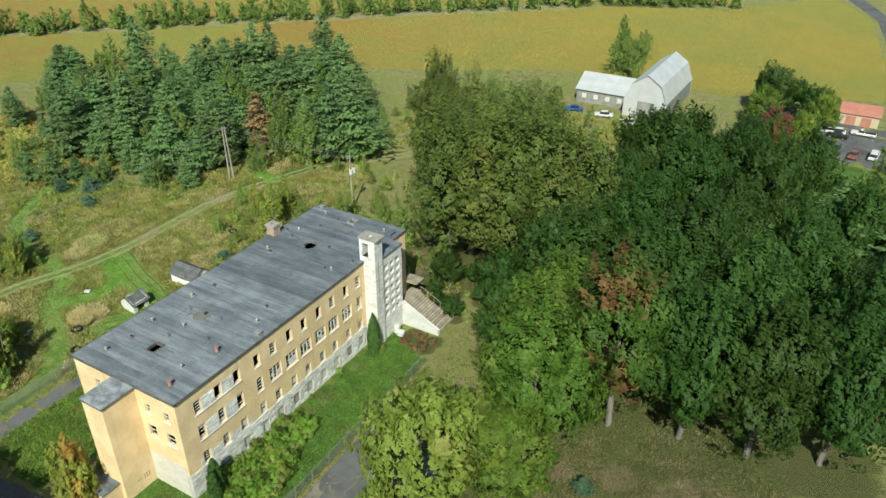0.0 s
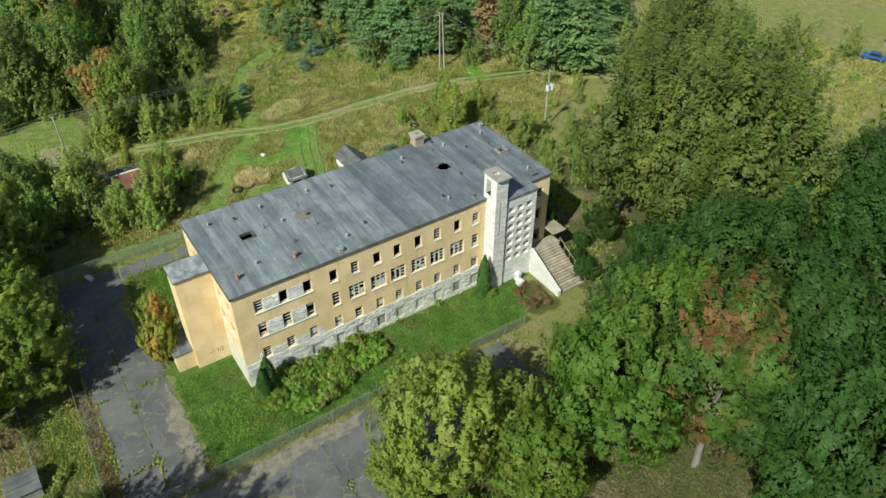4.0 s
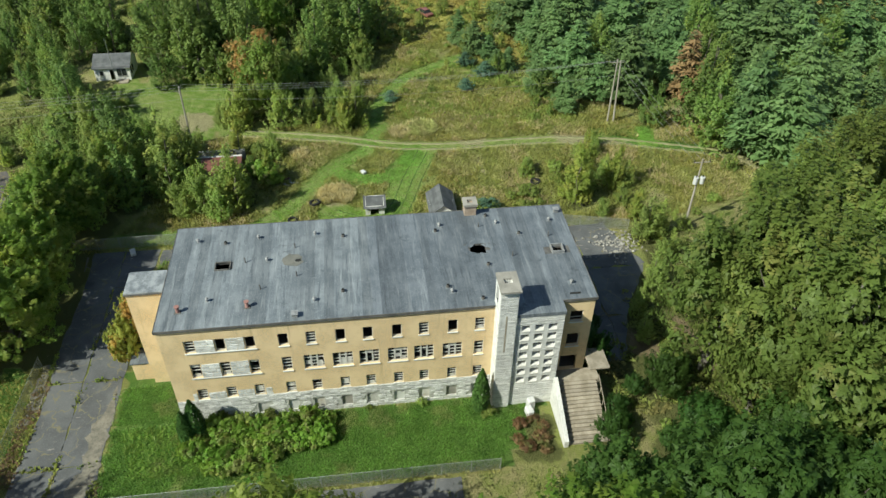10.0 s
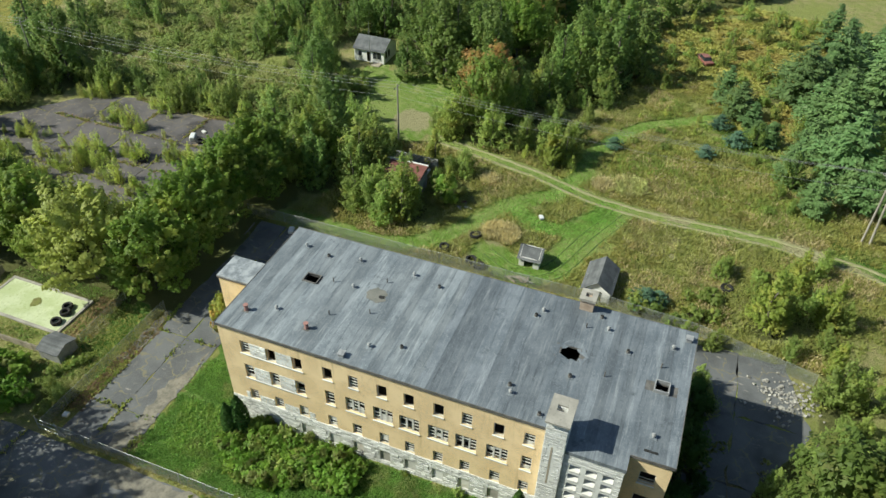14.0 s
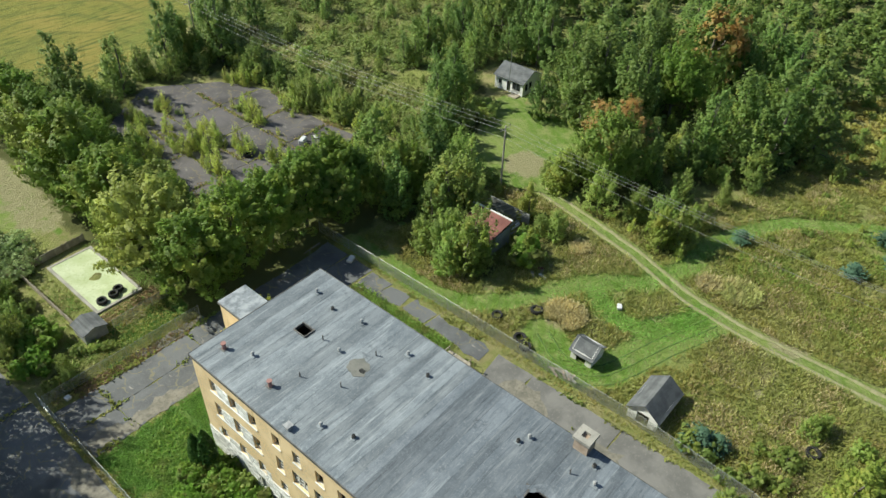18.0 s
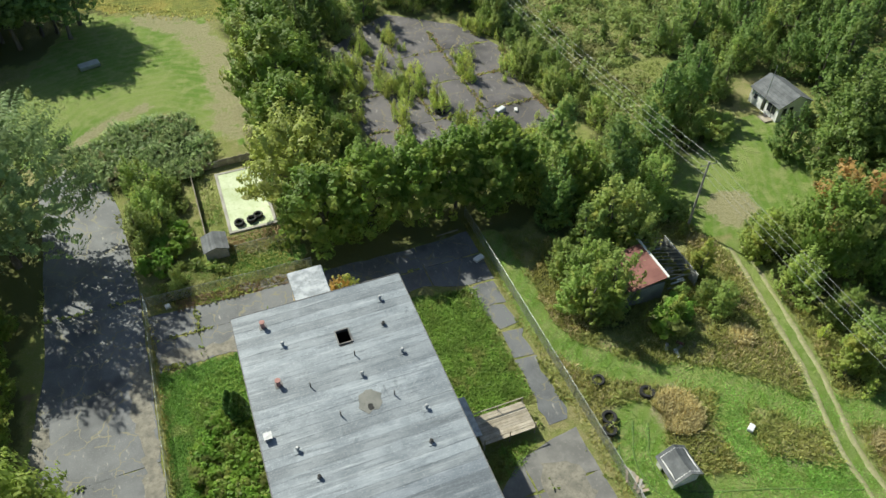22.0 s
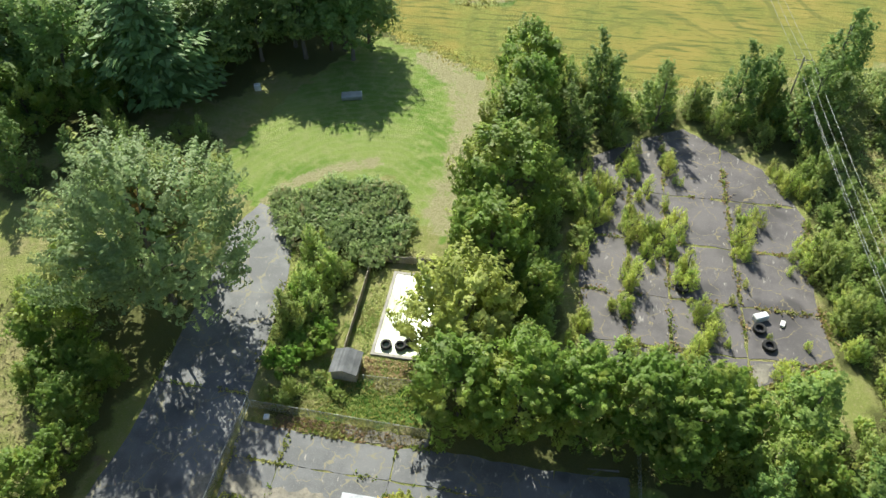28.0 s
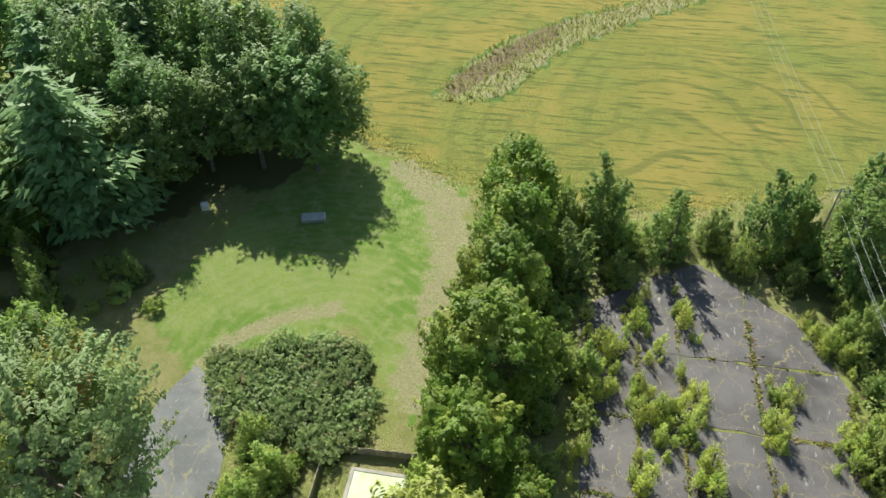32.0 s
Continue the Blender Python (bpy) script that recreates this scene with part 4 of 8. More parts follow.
for x, y, s in ((-28.5, 63.5, 0.7), (-20, 66.5, 0.5), (-24, 45, 0.55), (-20.5, 56, 0.5)):
    tree("bright", x, y, s, 1.0, "maples round the glade")
tree("redmaple", -16, 67.8, 1.08)
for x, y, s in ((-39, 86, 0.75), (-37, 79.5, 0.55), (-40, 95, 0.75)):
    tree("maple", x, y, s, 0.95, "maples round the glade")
tree("redmaple", -13, 160, 0.5)
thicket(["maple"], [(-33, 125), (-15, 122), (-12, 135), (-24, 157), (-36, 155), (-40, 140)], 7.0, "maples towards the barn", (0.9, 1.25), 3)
thicket(["bush", "alder", "bush"], [(-72, 148), (-38, 138), (-32, 160), (-40, 168), (-66, 172)], 6.0, "bushes before the barn", (0.6, 1.1), 38)
tree("burgundy", -14, 172)
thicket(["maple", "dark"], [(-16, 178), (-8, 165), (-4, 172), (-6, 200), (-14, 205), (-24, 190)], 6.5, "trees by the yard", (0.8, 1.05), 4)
thicket(["pine", "wood"], [(6, 98), (16, 92), (24, 140), (8, 152), (2, 128), (4, 112)], 5.5, "dark trees beside the maples", (0.9, 1.25), 5)
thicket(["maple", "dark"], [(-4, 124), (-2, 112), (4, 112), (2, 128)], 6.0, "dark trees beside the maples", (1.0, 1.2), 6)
tree("lime", -29.3, 46, 1.5, 1.14)
tree("lime", -31.5, 41.5, 0.6, 0.8)
tree("lime", -27.5, 52.5, 0.7, 1.0)
tree("spruce", -15, 56.4, 0.7, 0.8)
for x, y, s in ((-51.5, 91, 0.98), (-45, 93.5, 1.03), (-38.5, 93.5, 1.1), (-54.5, 99, 0.92), (-47, 102, 1.05), (-40, 102, 1.05), (-60, 103, 0.85), (-34, 100, 0.95), (-55, 110, 0.95), (-47, 111, 1.0), (-65, 112, 0.85), (-72, 121, 0.8), (-60, 120, 0.9), (-50, 121, 0.95), (-78, 131, 0.8), (-68, 131, 0.8)):
    tree("poplar", x, y, s, 1.0, "poplar grove")
for x, y, k, s in ((-84, 79.5, "bush", 0.7), (-86.9, 76.2, "bush", 0.8), (-88.5, 88.5, "alder", 0.75), (-89, 91, "alder", 0.8), (-92.0, 79.4, "alder", 0.55), (-97, 91.5, "alder", 0.8), (-81, 88.5, "alder", 0.8), (-82.7, 71.4, "bush", 1.2), (-83.8, 73, "alder", 0.45), (-75.5, 93, "alder", 1.0), (-71, 93.5, "alder", 0.9), (-66, 90.5, "alder", 0.8), (-61, 87, "alder", 0.7), (-57, 86, "alder", 0.6)):
    tree(k, x, y, s, 1.0, "young trees by the track")
# shrub-sized maples: their darkened leaf colour stands in for bushes lying in shade
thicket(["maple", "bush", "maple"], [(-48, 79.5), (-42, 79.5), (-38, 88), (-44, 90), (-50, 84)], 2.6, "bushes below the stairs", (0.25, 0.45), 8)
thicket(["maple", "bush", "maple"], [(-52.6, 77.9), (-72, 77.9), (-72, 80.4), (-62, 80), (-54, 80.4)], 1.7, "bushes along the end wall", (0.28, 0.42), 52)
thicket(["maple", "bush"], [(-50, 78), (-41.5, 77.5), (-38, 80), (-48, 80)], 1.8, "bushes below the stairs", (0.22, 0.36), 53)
thicket(["alder", "bush", "wood", "bush"], [(-54, 88), (-50, 86), (-56, 94), (-66, 97), (-74, 104), (-72, 92), (-62, 90)], 3.0, "young growth before the poplars", (0.4, 0.75), 41)
thicket(["alder", "bush", "alder", "birch"], [(-64, 100), (-80, 98), (-99, 116), (-93, 128), (-80, 118), (-70, 112)], 4.2, "young growth before the poplars", (0.35, 0.7), 42)
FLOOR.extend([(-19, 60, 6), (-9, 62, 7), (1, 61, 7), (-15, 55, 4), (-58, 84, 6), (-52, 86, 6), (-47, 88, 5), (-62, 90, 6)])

# pines and young growth north of the track
thicket(["pine", "wood", "pine", "wood", "pine"], [(-186, 112), (-190, 124), (-160, 139), (-139, 166), (-112, 152), (-98, 137), (-91, 118), (-96, 108), (-112, 103), (-118, 98), (-140, 98)], 5.0, "pine stand", (0.6, 1.1), 9, [(-112.5, 112.5, 4), (-110, 109, 4)])
thicket(["pine", "spruce", "alder", "bush", "pine", "birch"], [(-118, 95), (-140, 99), (-186, 111), (-186, 98), (-160, 84), (-140, 80), (-128, 86)], 4.6, "young pines", (0.35, 0.6), 35)
thicket(["pine", "wood", "alder"], [(-118, 97), (-140, 101), (-186, 113), (-186, 106), (-140, 94), (-124, 91)], 4.6, "young pines", (0.5, 0.8), 51)
for x, y, s in ((-146, 88, 0.8), (-151, 93, 0.85), (-138, 91, 0.62), (-133, 93, 0.65), (-121, 93.5, 0.55), (-127, 90, 0.5), (-116, 97.5, 0.6), (-158, 97, 0.85)):
    tree("pine", x, y, s, 1.0, "young pines")
thicket(["alder", "bush", "alder", "birch", "wood", "bush"], [(-109, 85), (-112.5, 95), (-126, 95), (-142, 89), (-154, 91), (-158, 84), (-139, 81), (-134.5, 77), (-121, 83)], 2.7, "young growth by the pines", (0.3, 0.62), 54)
tree("deadpine", -112.5, 112.5, 1.1)
thicket(["alder", "birch", "alder", "pine", "alder"], [(-110, 90), (-112, 99), (-125, 88), (-134, 80), (-130, 77), (-116, 85)], 4.2, "young growth by the pines", (0.3, 0.6), 10)
for x, y, s in ((-118.5, 60.5, 0.95), (-121.7, 74.5, 1.0), (-127, 79, 1.3), (-132, 76, 1.2), (-129, 84, 0.9), (-83.2, 71.6, 1.2), (-84.3, 73.0, 0.9)):
    tree("spruce", x, y, s * 1.25, 0.85, "small spruces")
thicket(["alder", "alder", "wood"], [(-100, 128), (-90, 124), (-86, 140), (-64, 150), (-70, 168), (-100, 160)], 5.0, "trees by the field", (0.6, 0.95), 11)
# row beyond the field
thicket(["far"], [(-300, 108), (-258, 146), (-192, 215), (-96, 305), (-50, 325), (-54, 334), (-100, 314), (-198, 224), (-266, 154), (-305, 118)], 5.2, "hedgerow beyond the field", (0.7, 1.05), 12)
thicket(["alder", "wood"], [(-62, 208), (-55, 206), (-62, 235), (-70, 236)], 4.5, "trees behind the barn", (0.7, 1.0), 13)
# woods west of the track
thicket(["wood", "alder", "wood", "alder", "birch", "wood", "alder"], [(-126, 0), (-141, -2), (-143, 20), (-133, 22), (-130, 30), (-128, 52), (-142, 62), (-165, 58), (-165, 0), (-150, -15), (-128, -12)], 3.5, "woods west of the house", (0.6, 1.25), 14, [(-134, 11, 8)])
thicket(["far"], [(-165, 58), (-180, 66), (-240, 110), (-260, 40), (-200, -70), (-172, -55), (-165, -5)], 6.5, "distant woods", (0.75, 1.2), 34)
thicket(["alder", "alder", "bush", "birch", "alder", "wood"], [(-105, -40), (-104, 0), (-108, 12), (-122, 6), (-126, -10), (-150, -15), (-165, -5), (-170, -50), (-120, -60)], 4.8, "scrub beside the lot", (0.35, 0.85), 15)
thicket(["alder"], [(-103.5, -38), (-103, 0), (-106, 6), (-110, 0), (-109, -38)], 2.9, "alders beside the lot", (0.7, 1.0), 36)
for x, y, k, s in ((-121.5, 38, "orange", 1.3), (-117, 40, "lime", 0.8), (-144, 36.5, "bright", 1.05), (-157, 36.5, "orange", 1.3), (-131, 48, "wood", 1.0), (-124, 43, "wood", 0.8), (-145, 60, "wood", 1.0)):
    tree(k, x, y, s)
for x, y, s in ((-137, 78.5, 0.5), (-133.5, 81, 0.45), (-119, 87, 0.42), (-112, 90.5, 0.42), (-129, 84, 0.4), (-141, 76, 0.45), (-140.8, 52.3, 0.5)):
    tree("pine", x, y, s, 0.95, "young pines")
thicket(["wood", "alder", "alder"], [(-111, 42), (-116, 40), (-130, 46), (-132, 58), (-118, 56)], 4.2, "trees beside the track", (0.6, 0.95), 16)
thicket(["birch", "yellow", "alder", "birch"], [(-108.5, 47), (-114, 47), (-115, 56), (-109.5, 56)], 2.1, "yellowing saplings by the track", (0.8, 1.3), 17)
thicket(["bush", "alder", "bush", "birch"], [(-118, 60), (-140, 64), (-165, 62), (-172, 85), (-150, 92), (-132, 74), (-122, 70)], 4.3, "scrub in the meadow", (0.45, 0.85), 18, [(-114, 62, 3)])
for x, y, k, s in ((-106.5, 20, "alder", 1.1), (-104.5, 23.5, "alder", 1.2), (-110, 17.5, "alder", 0.9), (-107.5, 9, "alder", 1.3), (-128.5, 4.5, "alder", 1.1), (-127, 0.5, "wood", 0.9), (-124, 2, "alder", 1.2), (-119, 5, "alder", 1.2), (-114.5, 8.5, "wood", 0.9), (-111, 11.5, "alder", 1.3), (-109, 14, "wood", 0.85), (-117, 9, "alder", 1.0), (-128.5, 20, "wood", 0.75), (-131, 24, "wood", 0.95), (-129, 30, "wood", 1.0), (-113, 33.5, "alder", 0.9), (-115.5, 36, "alder", 1.1)):
    tree(k, x, y, s, 1.0, "trees round the cottage lawn")
for x, y, k, s in ((-119, 11.5, "alder", 1.0), (-121.5, 9.5, "alder", 0.9), (-123.2, 11.8, "bush", 1.3), (-120.5, 13.8, "bush", 1.2), (-117, 13, "alder", 0.8), (-122, 5.5, "wood", 0.8), (-131.5, 26, "wood", 1.15), (-135, 27, "wood", 1.25), (-134.5, 31.5, "wood", 1.1), (-139.5, 24.5, "wood", 1.3), (-139, 18, "wood", 1.2), (-143, 28, "wood", 1.2), (-127.5, 29.5, "birch", 1.1), (-126, 36, "lime", 0.75), (-119, 35, "yellow", 1.0), (-106.5, 25.5, "bush", 1.1), (-105.5, 28.5, "birch", 0.9), (-113.5, 31.6, "alder", 0.8)):
    tree(k, x, y, s, 1.0, "trees round the cottage lawn")
thicket(["bush", "alder", "bush", "birch", "bush"], [(-140, 62), (-168, 58), (-190, 75), (-186, 95), (-150, 78)], 4.0, "scrub behind the meadow", (0.5, 0.95), 37)
# round the red shed
for x, y, k, s in ((-87.6, 36.8, "yellow", 1.2), (-102.1, 41, "alder", 1.0), (-111.5, 42, "alder", 1.2), (-111.5, 35.5, "yellow", 1.2), (-97.5, 28.6, "alder", 1.5), (-88.5, 32, "alder", 1.5), (-87, 34.5, "alder", 1.35), (-90.2, 31, "alder", 1.3), (-90.4, 35.6, "alder", 1.35), (-96.2, 40.5, "yellow", 0.75), (-90, 37.5, "yellow", 1.0), (-88, 29, "alder", 1.3), (-95, 26.5, "alder", 1.6), (-99, 26.5, "alder", 1.35), (-92, 27, "wood", 0.75), (-97, 39.5, "sumac", 1.2), (-99, 37.5, "alder", 0.6), (-95, 41, "sumac", 1.2), (-101, 39, "alder", 0.75), (-103, 35.5, "yellow", 0.7), (-103.5, 38, "bush", 1.2)):
    tree(k, x, y, s)
thicket(["bush", "alder", "bush"], [(-99, 8), (-106, 8), (-108, 18), (-98, 24), (-90, 22), (-92, 14)], 3.2, "bushes behind the row", (0.9, 1.3), 19)
# behind the south end of the building
for x, y, k, s in ((-84.6, 85.4, "yellow", 1.05), (-85.8, 86.3, "yellow", 0.85), (-93.2, 80.4, "alder", 0.65), (-87.3, 78.8, "bush", 0.9), (-90, 84, "alder", 0.45), (-79, 80, "alder", 0.5), (-78, 76.5, "alder", 0.6), (-69.5, 80, "alder", 0.7), (-72.5, 79, "alder", 0.55), (-84, 92, "alder", 0.7), (-80, 93, "yellow", 0.8), (-88, 94, "alder", 0.7), (-92, 88, "bush", 1.0), (-76, 95, "alder", 0.9), (-81.5, 75, "bush", 1.1), (-83, 77, "bush", 1.0)):
    tree(k, x, y, s)
# rows round the pool and the lot
for x, y, s, k in ((-61.8, 6.2, 1.45, "pale"), (-63, 14.5, 1.2, "dark"), (-69, 14.5, 1.25, "dark"), (-75, 13.5, 1.25, "dark"), (-80.5, 14, 1.3, "dark"), (-85.5, 15, 1.25, "dark"), (-63.5, -5, 1.25, "dark"), (-64, -15, 1.5, "dark"), (-64.5, -25, 1.45, "dark"), (-65, -34.5, 1.35, "dark"), (-65, -43, 1.25, "dark"), (-62.5, -11, 1.05, "dark"), (-62, 0, 0.9, "lime"), (-69, 8, 0.8, "dark"), (-69, -1, 0.75, "dark"), (-70, -12, 0.6, "alder"), (-71, -20, 0.6, "alder"), (-88.5, 13, 1.0, "dark"), (-95, 18.5, 0.95, "dark"), (-96, 12, 0.9, "wood"), (-91.5, 21, 0.8, "wood"), (-100.5, 19, 0.9, "wood")):
    tree(k, x, y, s, 1.0, "tree row by the lot")
thicket(["wood", "alder", "alder"], [(-70, -26), (-74, -31), (-88, -40.5), (-97, -34), (-106, -44), (-88, -47.5), (-68, -46)], 4.2, "growth at the lot's end", (0.8, 1.2), 20)
for x, y, k, s in ((-90.6, 88.8, "yellow", 0.7), (-90.5, 87, "alder", 0.6), (-94.2, 80.5, "alder", 0.6), (-93.5, 84.5, "bush", 0.9), (-99.7, 92.6, "alder", 0.8), (-96, 89, "alder", 0.7), (-91.5, 88.3, "yellow", 0.85), (-88.2, 92.4, "yellow", 0.8)):
    tree(k, x, y, s, 1.0, "young trees by the track")
tree("silver", -27.6, 5.0, 1.38, 0.87)
tree("orange", -24.5, -3.5, 0.95, 1.4)
tree("lime", -18, -8, 1.15, 1.2)
tree("lime", -12, 8, 0.8, 1.2)
for x, y, s in ((-19, 13.5, 0.95), (-17.5, 4, 1.0), (-20.5, 19, 0.7)):
    tree("dark", x, y, s, 1.0, "hedge trees beside the driveway")
thicket(["tall"], [(-20, -52), (-36, -49), (-40, -56), (-24, -66)], 4.6, "tall trees at the lawn's edge", (0.95, 1.1), 21)
thicket(["tall", "pine", "dark"], [(-20, -52), (-5, -30), (12, -20), (25, -50), (10, -80), (-22, -68)], 5.0, "tall trees at the lawn's edge", (0.9, 1.15), 22)
for x, y, k, s in ((-9.5, -33, "pine", 1.5), (-5, -37, "pine", 1.4), (-16, -40, "tall", 0.9), (-13, -46, "tall", 1.0), (-20, -47, "tall", 0.95), (-27, -49, "tall", 1.0), (-33, -52, "tall", 0.95), (-1, -28, "dark", 1.1), (6, -22, "dark", 1.2), (-6, -24, "alder", 1.0), (12, -12, "wood", 1.2), (2, -12, "wood", 1.0), (-4, -16, "wood", 0.9)):
    tree(k, x, y, s, 1.0, "tall trees at the lawn's edge")
tree("redmaple", -3, -78, 0.9)
thicket(["alder", "bush"], [(-18, -28), (-24, -20), (-12, -16), (-4, -24)], 3.2, "bushes by the lawn", (0.7, 1.1), 23)
for x, y, s in ((-25.8, 17, 0.6), (-24.8, 21.5, 0.7), (-26, 25.5, 0.55), (-25.2, 29.5, 0.7), (-23, 17, 0.7), (-25.6, 33.5, 0.6), (-24.5, 37.5, 0.65)):
    tree("dark", x, y, s, 1.0, "hedge trees beside the driveway")
tree("lime", -27, 40.5, 0.6)
thicket(["bramble"], [(-34, -14), (-41, -17.5), (-50, -17.5), (-53, -9), (-50, -5), (-43, -5), (-38, -8)], 1.9, "bramble mound", (0.9, 1.15), 24)
thicket(["alder", "sumac", "bush", "alder", "bush", "sumac"], [(-41.8, -5), (-47.5, -4), (-47.5, 6), (-46.2, 12), (-45.4, 16.3), (-42.5, 16.3), (-41.5, 6)], 1.45, "hedge between drive and pool", (0.6, 1.05), 25)
# bushes along the front of the building
thicket(["sumac", "sumac", "bush"], [(-49.7, 36.8), (-49.9, 50), (-46.6, 49), (-44.4, 42), (-44.2, 37), (-47.2, 34.4)], 0.95, "weed thicket along the wall", (0.6, 0.82), 26)
tree("cedar", -48.9, 36.0, 1.0, 1.2)
tree("cedar", -48.2, 35.1, 0.8, 1.1)
tree("cedar", -48.7, 65.2, 0.95, 1.25)
tree("bush", -48.2, 65.9, 0.5)
thicket(["rustbush"], [(-47.5, 68.5), (-43, 68), (-42.5, 71.5), (-46.5, 72)], 1.4, "withered bushes", (0.6, 0.9), 27)
tree("yellow", -60.5, 31, 0.7)
for x, y, s in ((-92.0, 31.6, 1.25), (-90.9, 35.6, 0.9), (-97.4, 28.0, 1.5)):
    tree("alder", x, y, s, 1.0, "alders round the red shed")
for x, y, s in ((-49.4, 13.4, 0.5), (-50.4, 14.3, 0.45), (-47.6, 12.5, 0.5)):
    tree("bush", x, y, s)
tree("autumn", -60.2, 27.3, 1.1, 1.35)
tree("autumn", -59.2, 27.6, 0.85, 1.3)
tree("autumn", -62.0, 28.3, 1.0, 1.4)
tree("alder", -61.5, 29.5, 0.55)
for x, y in ((-50.3, 53.5), (-50.2, 59.2), (-50.1, 47.6)):
    tree("bush", x, y, 0.4)
thicket(["birch", "birch", "alder", "bush"], [(-74.4, -30), (-74.8, 7), (-69.5, 7), (-69.5, -30)], 2.5, "saplings beside the lot", (0.7, 1.2), 39)
thicket(["birch", "birch", "alder"], [(-102.3, -28), (-103, 1), (-104.6, 1), (-104.6, -30)], 2.2, "saplings beside the lot", (0.7, 1.1), 40)
row_rng = random.Random(55)
for k in range(15):
    x = -71.5 - 2.5 * k
    tree(row_rng.choice(("alder", "birch", "yellow", "alder", "wood")), x + row_rng.uniform(-0.6, 0.6), -39.8 - 0.07 * k + row_rng.uniform(-1.2, 0.4) - (1.2 if 80 < -x < 95 else 0), row_rng.uniform(0.85, 1.2), row_rng.uniform(0.95, 1.2), "saplings beside the lot")
for x, y, s in ((-104, -37.5, 1.1), (-106.5, -41, 1.2), (-107.5, -46, 1.2), (-110, -50, 1.2), (-113, -53.5, 1.1), (-100.5, -43.5, 1.0)):
    tree("wood", x, y, s, 1.0, "growth at the lot's end")
# seedlings in the joints of the lot
SEEDLINGS = [(-85.4, -28.0, 1.1), (-79.9, -26.7, 0.95), (-82.6, -23.5, 0.95), (-76.8, -17.2, 1.1), (-74.7, -16.6, 1.0), (-80.3, -14.6, 1.1), (-82.2, -15.2, 1.0), (-85.3, -13.6, 1.15), (-82.3, -11.9, 0.9), (-86.8, -9.5, 1.15), (-93.9, -14.8, 1.3), (-95.3, -19.3, 0.9), (-80.7, -6.6, 1.15), (-79.4, -2.6, 0.8), (-75.1, -0.2, 0.8), (-74.8, -9.9, 0.9), (-88.1, -2.9, 1.0), (-89.9, -0.6, 0.95), (-88.8, 0.4, 0.95), (-79.8, 2.8, 0.8)]
SEEDLINGS += [(-81.0, 6.2, 0.95), (-82.9, 6.2, 0.8), (-86.4, 4.5, 1.1), (-87.3, 2.9, 0.95), (-76.4, 7.9, 1.15), (-100.6, -12.1, 0.95), (-101.1, -27.3, 1.1), (-99.8, -28.5, 1.1), (-99.5, -0.1, 0.6), (-96.2, 6.1, 1.0), (-98.8, 5.7, 1.0), (-85.8, 7.9, 1.0), (-88.4, 7.1, 1.0), (-77.4, -21.9, 1.0), (-91.8, -5.6, 0.45), (-93.6, -8.4, 0.45), (-87.3, -25.9, 0.4), (-95.6, -0.9, 0.4), (-78.0, -2.8, 0.5), (-96.7, -19.5, 0.7)]
SEEDLINGS += [(-76.0, -22.9, 1.1), (-74.3, -18.5, 1.2), (-80.3, -18.2, 1.2), (-83.0, -15.4, 1.1), (-86.3, -18, 1.1), (-86.6, -10.4, 0.9), (-101.8, -14, 1.1), (-80.3, -29.5, 1.2), (-77.2, 5.6, 1.0), (-85.6, -30.6, 0.9)]
for x, y, s in SEEDLINGS:
    tree("birch", x, y, s * 1.18, 1.08, "seedlings in the lot")
    if s > 0.75:
        for _ in range(tree_rng.choice((3, 4, 5, 6))):
            tree("birch", x + tree_rng.uniform(-1.5, 1.5), y + tree_rng.uniform(-3.0, 2.4), s * tree_rng.uniform(0.45, 0.95), 1.05, "seedlings in the lot")
        if tree_rng.random() < 0.45:
            tree("bush", x + tree_rng.uniform(-1, 1), y + tree_rng.uniform(-1, 1), tree_rng.uniform(0.4, 0.65), 1.0, "seedlings in the lot")


def join_far(group, label):
    """Woods too far off to tell the trees apart: one mass of leaves."""
    rng = np.random.default_rng(91)
    h, rad, clumps, per, ln, wd, leaf_l, leaf_w, up = 10.5, 3.7, 72, 10, 1.7, 0.75, 0.9, 0.58, 1.1
    shapes = [leaders(rng, clumps, per, h, rad * 1.15, ln, wd, up * 0.8, 3) for _ in range(4)]
    P, Nn, Ww = [], [], []
    for x, y, s, tall, turn, v in FAR[group]:
        pts, nrm, way, _ = shapes[v]
        c, k = math.cos(turn), math.sin(turn)
        spin = np.array([[c, -k, 0], [k, c, 0], [0, 0, 1]])
        P.append((pts * np.array([s, s, s * tall])) @ spin.T + np.array([x, y, 0.1]))
        Nn.append(nrm @ spin.T)
        Ww.append(way @ spin.T)
    me = leaf_mesh("leaf_mass", np.concatenate(P), np.concatenate(Nn), leaf_l, leaf_w, rng, np.concatenate(Ww))
    tagged(put(group.replace(" ", "_"), me, M["woods"]), label, "woods", kind="stuff")


join_far("distant woods", "dense mixed green woods in the distance")
join_far("hedgerow beyond the field", "green hedgerow of trees between two fields")


# ---- ground ----
FIELD_N = [(-900, -120), (-340, 60), (-262, 142), (-192, 211), (-96, 302), (-55, 318), (-20, 372), (-2, 330), (10, 225), (-30, 207), (-78, 207), (-140, 172), (-190, 145), (-240, 60), (-300, -20), (-900, -300)]
FIELD_FAR = [(-900, 0), (-310, 112), (-264, 156), (-198, 226), (-100, 316), (-54, 336), (-30, 420), (-30, 1500), (-900, 1500)]
FIELD_E = [(10, 330), (10, 225), (60, 220), (300, 260), (300, 900), (40, 900)]
